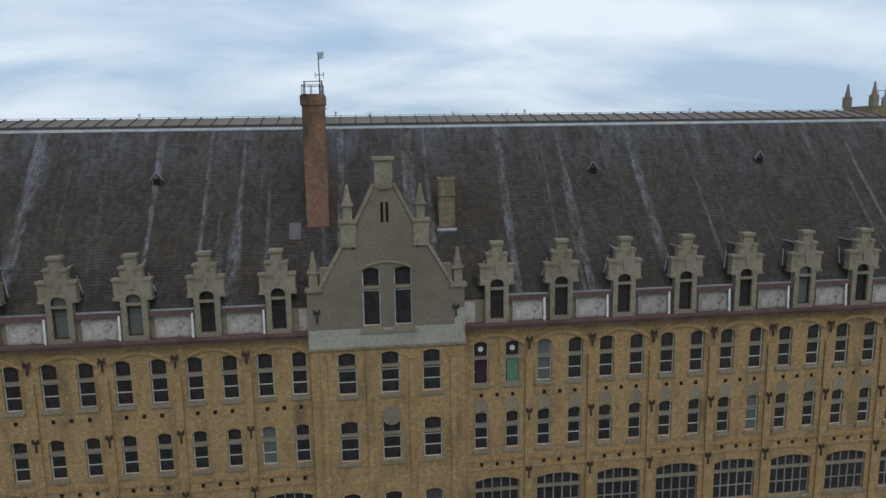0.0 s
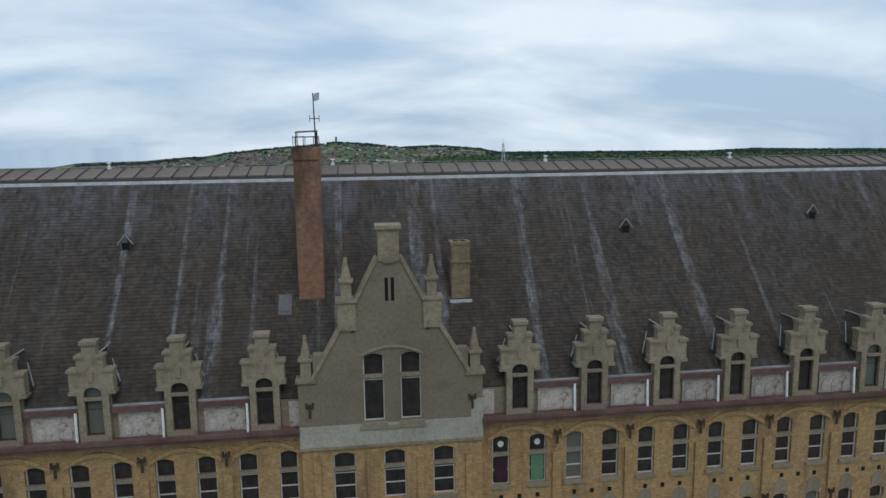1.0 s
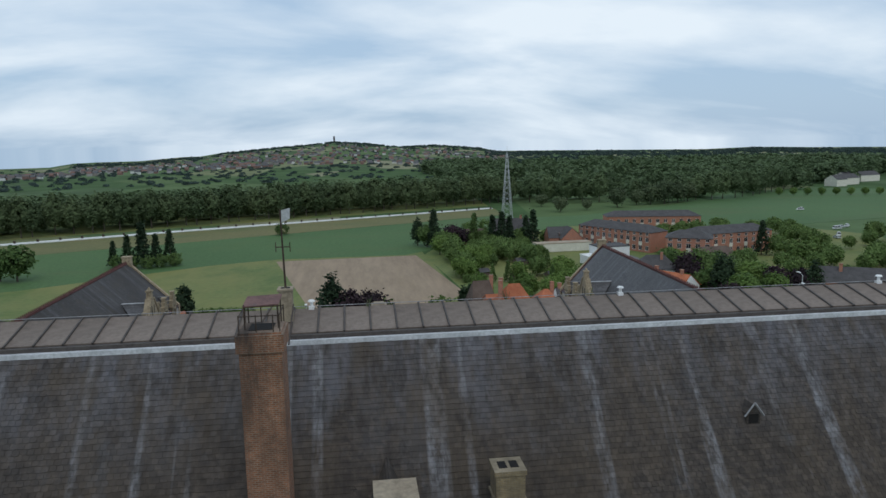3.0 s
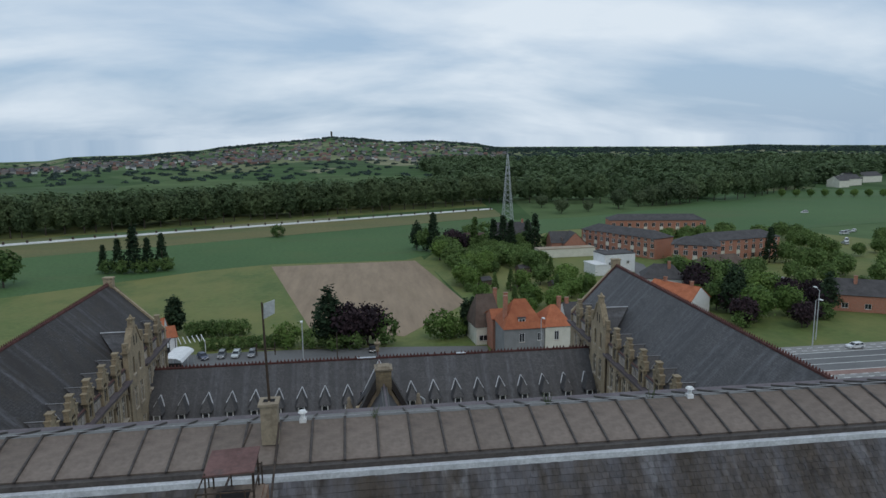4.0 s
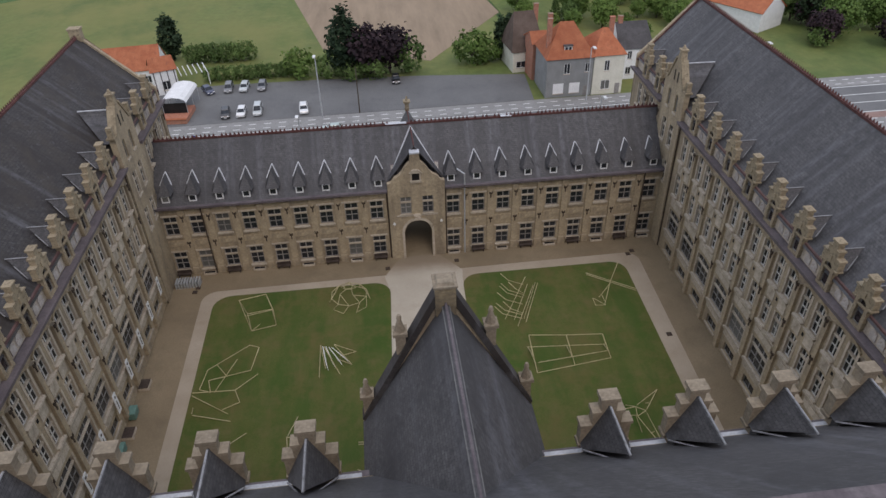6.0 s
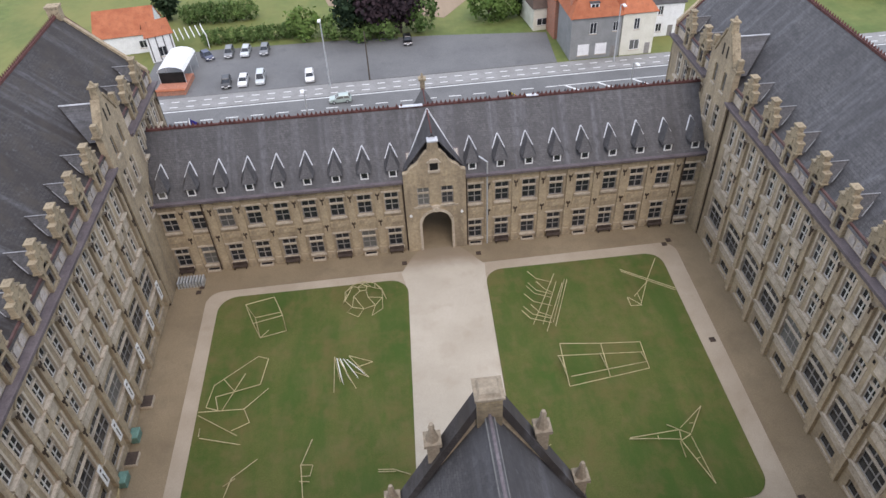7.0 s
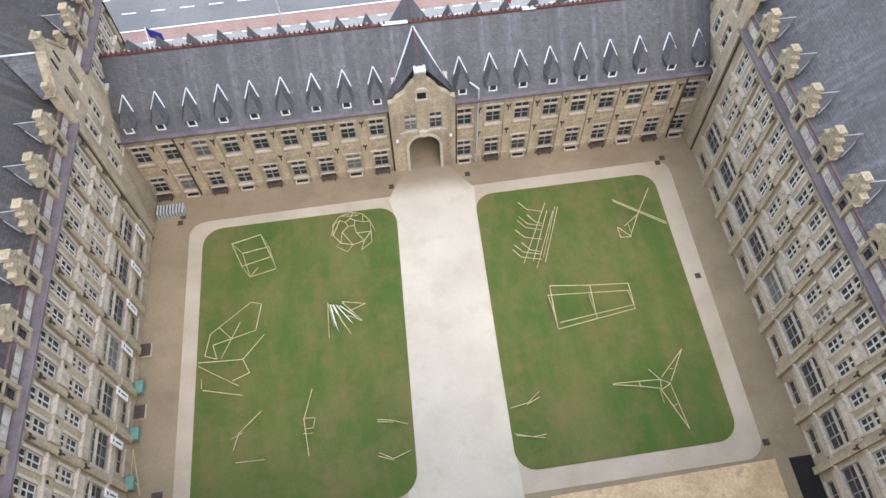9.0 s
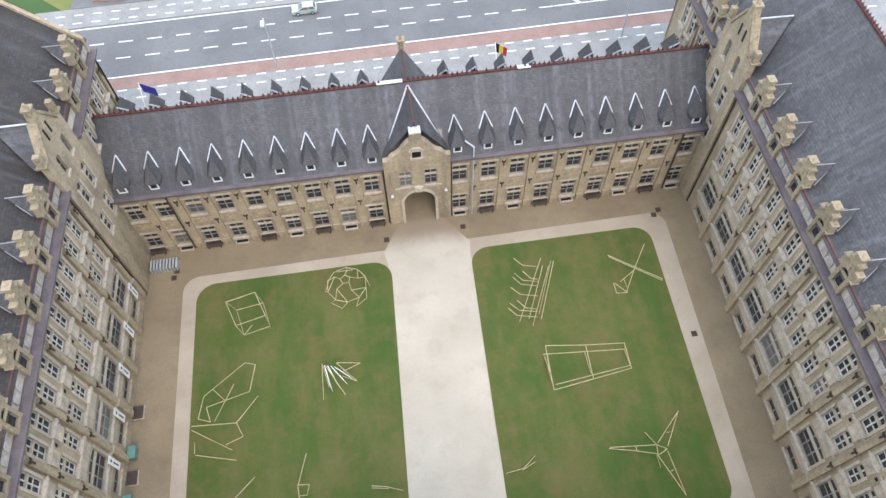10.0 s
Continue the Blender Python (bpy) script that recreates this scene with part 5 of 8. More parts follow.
gg = Shape().slab([(-3.85, 11.8), (3.85, 11.8), (3.85, 12.2), (3.3, 12.35), (3.05, 12.75), (2.75, 13.05), (2.3, 13.3), (1.85, 13.75), (1.5, 14.4), (1.0, 15.0), (0.72, 15.2), (0.55, 16.5), (-0.55, 16.5), (-0.72, 15.2), (-1.0, 15.0), (-1.5, 14.4), (-1.85, 13.75), (-2.3, 13.3), (-2.75, 13.05), (-3.05, 12.75), (-3.3, 12.35), (-3.85, 12.2)], -0.5, 0.2)
part("gate_gable", gg, M_BRICK_COURT, gate, "curved brick gable over the gate")
part("gable_cap", Shape().box(-0.65, 0.65, -0.65, 0.35, 16.5, 16.7), M_LEAD, gate)
part("niche", Shape().box(-0.75, 0.75, -0.8, -0.5, 12.3, 12.6).box(-0.7, 0.7, -0.6, -0.5, 12.6, 13.7).slab([(-0.85, 13.7), (0.85, 13.7), (0.4, 14.2), (-0.4, 14.2)], -0.75, -0.5), M_STONE_COURT, gate, "carved stone niche")
part("niche_hole", Shape().box(-0.5, 0.5, -0.61, -0.595, 12.62, 13.6), M_DARK, gate)
gp = Shape()
for s in (1, -1):
    q = [(0, 0.2, 17.2), (0, 6.2, 17.2), (s * 3.7, 0.8, 12.3), (s * 3.7, 0.2, 12.3)]
    gp.sheet(q if s < 0 else q[::-1], 0.1)
part("gable_roof", gp, M_SLATE_COURT, gate)
for s in (1, -1):
    part("flashing", Shape().rod((s * 3.3, 0.9, 12.6), (0, 5.9, 17.35), 0.12), M_LEAD, gate, "white valley flashing")
part("ridge_roll", Shape().rod((0, 0.3, 17.28), (0, 6.2, 17.28), 0.1), M_RIDGE, gate)
part("roof", gable_roof(GX0 - 0.6, GX1 + 0.6, 0.0, G_DEPTH, G_EAVE + 0.1, G_RIDGE, 0.3), M_SLATE_COURT, gate, "long grey slate roof")
part("gutter", Shape().box(GX0, -3.9, -0.65, -0.1, G_EAVE - 0.25, G_EAVE + 0.05).box(3.9, GX1, -0.65, -0.1, G_EAVE - 0.25, G_EAVE + 0.05), M_GUTTER, gate)
for xx in (-28.5, -3.97, 3.97, 31.8):
    part("downpipe", Shape().rod((xx, -0.25, 0), (xx, -0.25, G_EAVE), 0.09, sides=8), M_IRON, gate)
part("downpipe", Shape().rod((6.55, -0.4, 0), (6.55, -0.4, 12.9), 0.1, sides=8).rod((6.55, -0.4, 12.9), (5.6, 0.3, 13.4), 0.1, sides=8), M_STEEL, gate, "pale vent pipe up past the eaves")
part("ridge", Shape().box(GX0, GX1, G_DEPTH / 2 - 0.15, G_DEPTH / 2 + 0.15, G_RIDGE - 0.1, G_RIDGE + 0.15), M_RIDGE, gate, "dark red ridge tiles")
cr = Shape()
rr = random.Random(4)
for i in range(int((GX1 - GX0) / 0.55)):
    if rr.random() < 0.92 and not -3 < GX0 + i * 0.55 < 0:
        cr.slab([(GX0 + i * 0.55, G_RIDGE + 0.14), (GX0 + i * 0.55 + 0.35, G_RIDGE + 0.14), (GX0 + i * 0.55 + 0.18, G_RIDGE + 0.6)], G_DEPTH / 2 - 0.06, G_DEPTH / 2 + 0.06)
tagged(part("ridge_crest", cr, M_RIDGE, gate), kind="stuff")
for xa, xb in ((-3.4, -0.5), (12.5, 14.0)):
    part("flashing", Shape().box(xa, xb, G_DEPTH / 2 - 0.3, G_DEPTH / 2 + 0.2, G_RIDGE + 0.13, G_RIDGE + 0.22), M_LEAD, gate)
part("wall", wall_shape(GX0, GX1, 0, G_EAVE, [(-2.3, 2.3, 0.002, 5.5, 1.5)], back=False).moved(0, 0, 0), M_BRICK_COURT, gate, at=Matrix.Translation((0, G_DEPTH, 0)) @ pose(0.4, 0, 0, 0, 0, 180))
for xx in (-2.75, 2.85):
    z0, z1 = (G_EAVE + 0.2 + yy * (G_RIDGE - G_EAVE - 0.1) / (G_DEPTH / 2) for yy in (1.2, 2.2))
    rl = part("rooflight", Shape().sheet([(xx - 0.5, 1.08, z0 - 0.1), (xx + 0.5, 1.08, z0 - 0.1), (xx + 0.5, 2.32, z1 + 0.12), (xx - 0.5, 2.32, z1 + 0.12)], 0.14), M_GUTTER, gate, "pale blue rooflight in a zinc frame")
    part("pane", Shape().sheet([(xx - 0.4, 1.2, z0 + 0.03), (xx + 0.4, 1.2, z0 + 0.03), (xx + 0.4, 2.2, z1 + 0.03), (xx - 0.4, 2.2, z1 + 0.03)], 0.02), M_GLASS_SKY, rl)
# lucarnes on both slopes
GK = (G_RIDGE - G_EAVE - 0.1) / (G_DEPTH / 2)
ly, lz = 0.3, G_EAVE + 0.1 + 0.3 * GK
l_cheek = Shape().box(-0.5, 0.5, 0.06, 1.6, -0.35, 1.25)
l_roof = Shape()
tip, apex, eav = (0, 2.93, 2.93 * GK - 0.02), (0, 1.05, 2.95), 1.15
for s in (1, -1):
    q = [apex, tip, (s * 1.02, 1.35, eav), (s * 0.84, -0.2, eav - 0.15)]
    l_roof.sheet(q if s < 0 else q[::-1], 0.07)
l_roof.sheet([(-0.84, -0.2, eav - 0.15), (0.84, -0.2, eav - 0.15), apex], 0.07)
l_fl = [Shape().rod((s * 0.78, 1.72, eav + 0.08 + (2.93 * GK - eav) * 0.2), (0, 2.98, 2.93 * GK + 0.08), 0.12, 0.08) for s in (1, -1)]
l_frame = bars(1.0, 1.0, 1, (0.06, 0.94), 0.14, -0.06, 0.08)
L_MESH = [l_cheek.mesh("lucarne", M_SLATE_COURT), l_roof.mesh("lucarne_roof", M_SLATE_COURT), l_fl[0].mesh("flashing", M_LEAD), l_fl[1].mesh("flashing", M_LEAD), l_frame.mesh("frame", M_WHITE), Shape().box(-0.45, 0.45, 0.0, 0.05, 0.1, 1.1).mesh("pane", M_GLASS_SKY)]


def lucarne(m):
    d = part("lucarne", L_MESH[0], None, gate, at=m)
    for n, me in zip(("lucarne_roof", "flashing", "flashing", "frame", "pane"), L_MESH[1:]):
        part(n, me, None, d)


for b in [-5.0 - 3.46 * i for i in range(9)] + [4.8 + 3.52 * i for i in range(9)]:
    lucarne(Matrix.Translation((b, ly, lz)))
    lucarne(Matrix.Translation((b, G_DEPTH - ly, lz)) @ ROT @ Matrix.Diagonal((0.8, 1, 1.35, 1)))
sg = Shape().slab([(-2.6, 12.0), (2.6, 12.0), (0, 16.6)], G_DEPTH - 0.6, G_DEPTH)
part("street_gable", sg, M_BRICK_COURT, gate)
sr = Shape()
for s in (1, -1):
    q = [(0, G_DEPTH + 0.1, 16.8), (0, 6.6, 16.8), (s * 2.9, G_DEPTH - 1.5, 11.8), (s * 2.9, G_DEPTH + 0.1, 11.8)]
    sr.sheet(q[::-1] if s < 0 else q, 0.1)
part("gable_roof", sr, M_SLATE_COURT, gate)
part("ridge_roll", Shape().rod((0, G_DEPTH + 0.1, 16.85), (0, 6.7, 16.85), 0.1), M_RIDGE, gate)
part("finial", Shape().box(-0.3, 0.3, G_DEPTH - 0.4, G_DEPTH + 0.2, 16.7, 18.0).box(-0.5, 0.5, G_DEPTH - 0.6, G_DEPTH + 0.4, 18.0, 18.25).rod((0, G_DEPTH - 0.1, 18.25), (0, G_DEPTH - 0.1, 18.9), 0.2, 0.1), M_STONE_MOSSY, gate, "stone finial on the street gable")

# ---- ground, yard and lawns ----
def rounded(x0, x1, y0, y1, r, n=8, dx=0.0):
    out = []
    for cx, cy, a0 in ((x1 - r, y0 + r, -90), (x1 - r, y1 - r, 0), (x0 + r, y1 - r, 90), (x0 + r, y0 + r, 180)):
        out += [(cx + r * math.cos(radians(a0 + 90 * i / n)) + dx * (cy - 105), cy + r * math.sin(radians(a0 + 90 * i / n))) for i in range(n + 1)]
    return out


yard = solid("yard", Shape().plate([(-30.4, 72), (36.8, 72), (38.9, 140), (-30.4, 140)], -0.3, 0.02), M_GRAVEL, "tan gravel court yard", "yard", kind="structure")
side_outline = [(x + 0.053 * (y - 86) * (x > 20), y + (0.012 * (x + 26) if y > 110 else 0)) for x, y in rounded(-25.9, 32.5, 86.2, 123.4, 2.0)]
# paths are one sheet of crushed stone; the lawns lie on it
solid("side_path", Shape().plate(side_outline, 0.0, 0.05), M_PATH_SIDE, "pale gravel path round the lawns", "path", kind="structure")
solid("main_path", Shape().plate([(-3.4, 84.0), (8.0, 84.0), (8.2, 100), (9.2, 121.5), (9.4, 123.5), (8.6, 124.6), (7.6, 126.2), (6.4, 127.6), (1.4, 127.6), (0.2, 126.2), (-0.8, 124.4), (-1.4, 123.3), (-1.0, 121.2), (-2.0, 100)], 0.0, 0.075), M_PATH, "wide pale crushed stone path", "path", kind="structure")
lawn1 = [(x - 0.04 * (105 - y) * (x > -13), y) for x, y in rounded(-24.2, -1.35, 87.6, 122.1, 2.4)]
lawn2 = [(x + 0.04 * (y - 105) * (x > 20) - 0.25 + 0.04 * (y - 105) * (x <= 20), y) for x, y in rounded(8.75, 31.5, 88.3, 122.2, 2.2)]
for o in (lawn1, lawn2):
    solid("lawn", Shape().plate(o, 0.0, 0.13), M_LAWN, "patchy mown lawn with worn brown spots", "lawn", kind="structure")
solid("terrace", Shape().plate([(8.6, 76), (32.8, 76), (33.2, 85.9), (10.6, 85.6)], 0.0, 0.12), M_SAND, "ochre sandy terrace", "terrace", kind="structure")
# a flat near-black sheet on the yard paints the pit's shade
solid("area_pit", Shape().plate([(34.2, 74), (36.9, 74), (37.2, 85.8), (34.6, 85.8)], 0.0, 0.06), M_DARK, "flat dark sheet for a shaded light well", "pit", kind="structure")
for x, y in ((33.2, 123.7), (34.0, 124.4), (32.7, 107.0), (-26.8, 124.6), (-27.1, 123.7), (33.0, 87.6), (-0.9, 125.2), (8.9, 125.7)):
    solid("drain_cover", Shape().box(x - 0.32, x + 0.32, y - 0.32, y + 0.32, 0.0, 0.1), M_IRON, "square iron drain cover", "drain", group="drain covers")

# ---- bamboo sculptures on the lawns ----
def bamboo(label, poles):
    a = poles[0][0]
    t = thing("bamboo_sculpture", label, "sculpture", pose(a[0], a[1], 0.1), "sculptures on the lawns")
    o = Vector((a[0], a[1], 0.1))
    for p, q in poles:
        p, q = Vector(p) - o, Vector(q) - o
        p.z, q.z = max(p.z, 0.03), max(q.z, 0.03)
        part("pole", Shape().rod(p, q, 0.05, 0.042, 6), M_BAMBOO, t)
    return t


bamboo('open cube frame of pale bamboo poles', [((-20.0, 117.9, 2.6), (-16.7, 118.7, 2.6)), ((-16.7, 118.7, 2.6), (-15.5, 115.5, 2.6)), ((-15.5, 115.5, 2.6), (-18.8, 114.7, 2.6)), ((-18.8, 114.7, 2.6), (-20.0, 117.9, 2.6)), ((-19.4, 118.0, 0.2), (-16.3, 118.5, 0.2)), ((-16.3, 118.5, 0.2), (-15.5, 115.3, 0.2)), ((-15.5, 115.3, 0.2), (-18.5, 114.6, 0.2)), ((-18.5, 114.6, 0.2), (-19.4, 118.0, 0.2)), ((-20.0, 117.9, 2.6), (-19.4, 118.0, 0.2)), ((-16.7, 118.7, 2.6), (-16.3, 118.5, 0.2))] + [((-15.5, 115.5, 2.6), (-15.5, 115.3, 0.2)), ((-18.8, 114.7, 2.6), (-18.5, 114.6, 0.2)), ((-18.5, 114.6, 0.2), (-17.6, 115.8, 0.1))])
bamboo('large irregular faceted frame of bamboo poles', [((-22.5, 107.4, 1.2), (-18.0, 110.5, 1.6)), ((-18.0, 110.5, 1.6), (-16.9, 110.2, 1.4)), ((-16.9, 110.2, 1.4), (-17.8, 107.6, 0.3)), ((-17.8, 107.6, 0.3), (-22.4, 106.4, 0.5)), ((-22.4, 106.4, 0.5), (-22.0, 104.8, 0.2)), ((-22.0, 104.8, 0.2), (-23.3, 105.3, 0.3)), ((-23.3, 105.3, 0.3), (-22.5, 107.4, 1.2)), ((-21.5, 108.0, 1.3), (-20.5, 107.0, 0.4)), ((-19.1, 108.1, 1.8), (-21.6, 104.8, 0.1)), ((-23.8, 104.4, 0.8), (-19.0, 104.0, 1.0))] + [((-19.0, 104.0, 1.0), (-16.9, 107.0, 0.2)), ((-19.0, 104.0, 1.0), (-18.4, 102.6, 0.5)), ((-18.4, 102.6, 0.5), (-20.3, 102.1, 0.1)), ((-23.8, 104.0, 0.8), (-19.6, 101.4, 0.1)), ((-23.6, 102.8, 0.1), (-23.4, 101.5, 0.6)), ((-23.3, 101.3, 0.6), (-19.2, 100.3, 0.1))])
bamboo('fan of bamboo poles with white cloth strips', [((-9.5, 108.9, 2.0), (-9.8, 105.5, 0.1)), ((-9.5, 108.9, 2.0), (-9.1, 106.8, 0.1)), ((-7.9, 108.8, 2.0), (-5.5, 109.2, 0.1)), ((-5.5, 109.2, 0.1), (-7.4, 108.3, 0.5)), ((-7.9, 108.7, 2.0), (-6.0, 107.1, 0.1)), ((-6.0, 107.1, 0.1), (-7.6, 107.8, 0.5)), ((-9.1, 108.6, 2.0), (-7.4, 105.7, 0.1))])
bamboo('bent row of short bamboo poles', [((-17.2, 98.2, 0.4), (-19.3, 96.0, 1.0)), ((-19.3, 96.0, 1.0), (-20.1, 94.6, 0.1)), ((-19.8, 93.3, 0.2), (-16.9, 93.2, 0.2)), ((-19.0, 96.0, 0.9), (-20.3, 95.8, 0.1))])
bamboo('narrow bamboo spine with a small square frame', [((-11.9, 99.9, 0.2), (-12.7, 96.4, 1.2)), ((-12.7, 96.4, 1.2), (-12.5, 92.9, 0.2)), ((-12.8, 96.6, 1.0), (-11.6, 96.5, 0.9)), ((-11.6, 96.5, 0.9), (-11.9, 95.6, 0.5)), ((-11.9, 95.6, 0.5), (-12.8, 95.6, 0.6)), ((-12.9, 95.1, 0.6), (-12.0, 95.2, 0.1))])
bamboo('short zigzag of bamboo poles', [((-5.4, 95.6, 0.2), (-3.9, 95.2, 0.6)), ((-3.9, 95.2, 0.6), (-2.3, 94.7, 0.1)), ((-5.4, 95.4, 0.1), (-3.7, 95.0, 0.5))])
bamboo('short zigzag of bamboo poles', [((-5.5, 92.2, 0.2), (-4.1, 91.3, 0.6)), ((-4.1, 91.3, 0.6), (-2.3, 92.0, 0.1)), ((-5.6, 91.9, 0.1), (-4.1, 91.2, 0.4))])
bamboo('short zigzag of bamboo poles', [((8.4, 94.8, 0.1), (10.2, 94.9, 0.7)), ((10.2, 94.9, 0.7), (11.7, 96.1, 0.2)), ((10.1, 94.8, 0.5), (11.6, 95.5, 0.1))])
bamboo('short zigzag of bamboo poles', [((8.3, 92.1, 0.1), (10.0, 91.4, 0.6)), ((10.0, 91.4, 0.6), (11.5, 91.6, 0.1)), ((8.4, 91.9, 0.1), (11.3, 91.2, 0.3))])
bamboo('bamboo rack with curved ribs', [((17.2, 118.7, 1.6), (13.0, 110.8, 1.6)), ((17.4, 118.1, 0.8), (14.3, 111.4, 0.8)), ((18.2, 118.2, 0.4), (14.6, 110.6, 0.4)), ((19.0, 118.9, 0.2), (15.8, 111.4, 0.2)), ((18.7, 119.0, 0.2), (15.7, 112.1, 0.2)), ((13.8, 118.6, 2.6), (14.8, 117.9, 1.9)), ((14.8, 117.9, 1.9), (16.8, 118.0, 0.9)), ((14.5, 116.7, 2.6), (15.4, 116.0, 1.9)), ((15.4, 116.0, 1.9), (16.4, 116.3, 0.9)), ((13.5, 116.6, 2.6), (14.4, 115.9, 1.9))] + [((14.4, 115.9, 1.9), (16.3, 116.0, 0.9)), ((12.7, 114.8, 2.6), (13.7, 114.1, 1.9)), ((13.7, 114.1, 1.9), (15.9, 114.1, 0.9)), ((13.2, 116.1, 2.6), (14.1, 115.4, 1.9)), ((14.1, 115.4, 1.9), (16.2, 115.4, 0.9)), ((13.1, 113.0, 2.6), (14.0, 112.3, 1.9)), ((14.0, 112.3, 1.9), (15.5, 112.4, 0.9)), ((11.9, 112.2, 2.6), (12.8, 111.5, 1.9)), ((12.8, 111.5, 1.9), (15.3, 111.4, 0.9)), ((12.2, 112.8, 2.6), (13.2, 112.1, 1.9))] + [((13.2, 112.1, 1.9), (15.4, 112.1, 0.9))])
bamboo('bamboo cross on a small square foot', [((25.0, 117.4, 2.4), (30.4, 113.3, 2.4)), ((25.1, 117.3, 2.2), (30.4, 113.2, 2.2)), ((29.3, 117.7, 3.4), (27.6, 115.2, 2.3)), ((27.6, 115.2, 2.3), (26.6, 113.4, 0.1)), ((25.5, 114.8, 0.1), (26.7, 113.3, 0.1)), ((26.7, 113.3, 0.1), (25.4, 113.4, 0.1)), ((25.4, 113.4, 0.1), (25.4, 114.8, 0.1)), ((26.3, 114.9, 0.1), (27.6, 115.1, 2.2)), ((26.8, 115.3, 0.1), (26.8, 114.0, 0.1))])
bamboo('long bamboo trestle frame', [((15.2, 107.4, 1.8), (19.6, 106.8, 1.8)), ((19.6, 106.8, 1.8), (23.9, 106.4, 1.8)), ((23.9, 106.4, 1.8), (24.4, 104.0, 0.1)), ((24.4, 104.0, 0.1), (19.9, 103.4, 0.1)), ((19.9, 103.4, 0.1), (15.3, 102.8, 0.1)), ((15.3, 102.8, 0.1), (15.2, 107.4, 1.8)), ((15.0, 107.1, 0.1), (24.6, 106.3, 0.1)), ((15.3, 102.8, 1.8), (23.9, 103.8, 1.6)), ((19.6, 106.8, 1.8), (19.9, 103.4, 0.1)), ((15.2, 107.4, 1.8), (15.1, 104.5, 1.2))] + [((15.1, 104.5, 1.2), (15.1, 107.0, 0.1)), ((19.7, 106.8, 0.2), (19.4, 103.5, 1.6)), ((24.2, 106.2, 0.2), (23.9, 103.8, 1.5)), ((15.2, 106.8, 0.1), (15.0, 102.8, 1.6))])
bamboo('three-armed star of bamboo trusses', [((19.6, 95.8, 0.1), (23.9, 94.9, 2.0)), ((19.5, 95.7, 0.1), (21.9, 94.9, 0.9)), ((21.9, 94.9, 0.9), (23.8, 94.1, 1.6)), ((27.9, 98.5, 0.1), (24.1, 95.1, 2.0)), ((27.9, 98.5, 0.1), (25.1, 94.7, 1.6)), ((25.9, 90.0, 0.1), (23.8, 93.9, 1.7)), ((25.9, 90.0, 0.1), (24.9, 94.2, 1.7)), ((23.7, 96.8, 0.1), (23.9, 94.9, 2.0)), ((23.9, 94.9, 2.0), (24.9, 94.4, 1.8)), ((24.9, 94.4, 1.8), (23.8, 93.9, 1.7))] + [((23.8, 93.9, 1.7), (23.9, 94.9, 2.0)), ((22.1, 95.3, 0.8), (22.1, 94.8, 0.8)), ((26.1, 96.3, 0.7), (25.7, 96.3, 0.7)), ((24.9, 92.4, 0.7), (25.3, 92.5, 0.7)), ((24.2, 93.0, 0.1), (23.7, 94.0, 1.6))])
DOME = (-6.2, 118.9)
dome = thing("bamboo_dome", "low dome of bamboo hexagons", "sculpture", pose(DOME[0], DOME[1], 0.1) @ Matrix.Scale(0.86, 4), "sculptures on the lawns")
rings = [(3.1, 0.03, 10, 0.0), (2.75, 1.3, 10, 0.3), (1.7, 2.3, 5, 0.1), (0.7, 2.7, 5, 0.4)]
pts = [[(r * math.cos(6.283 * i / n + o), r * math.sin(6.283 * i / n + o), z) for i in range(n)] for r, z, n, o in rings]
for i in range(10):
    if i % 2 == 0:
        part("pole", Shape().rod(pts[0][i], pts[0][(i + 1) % 10], 0.05), M_BAMBOO, dome)
    part("pole", Shape().rod(pts[0][i], pts[1][i], 0.05), M_BAMBOO, dome)
    part("pole", Shape().rod(pts[1][i], pts[1][(i + 1) % 10], 0.05), M_BAMBOO, dome)
    part("pole", Shape().rod(pts[1][i], pts[2][(i // 2) % 5], 0.05), M_BAMBOO, dome)
for i in range(5):
    part("pole", Shape().rod(pts[2][i], pts[3][i], 0.05), M_BAMBOO, dome)
    part("pole", Shape().rod(pts[3][i], pts[3][(i + 1) % 5], 0.05), M_BAMBOO, dome)
fan_at = (-9.3, 106.6)
for i in range(4):
    x = 0.35 * i
    cl = Shape().sheet([(x, 2.1 - 0.1 * i, 1.9), (x + 0.1, 2.1 - 0.1 * i, 1.9), (x + 0.42 + 0.35 * i, 0.3 + 0.2 * i, 1.0), (x + 0.6 + 0.5 * i, -0.5 + 0.3 * i, 0.3), (x + 0.3 + 0.35 * i, 0.3 + 0.2 * i, 0.9)], 0.03)
    solid("cloth_strip", cl, M_CLOTH, "white cloth strip stretched between bamboo poles", "cloth", pose(fan_at[0], fan_at[1], 0.05), "cloth strips")
st = thing("bench", "slatted grey garden bench against the court wall", "bench", pose(-28.2, 125.4, 0.02, 0, 0, 0))
for i in range(9):
    part("slat", Shape().box(-1.6 + i * 0.38, -1.4 + i * 0.38, -0.7, 0.7, 0.0, 0.9), M_STEEL, st)

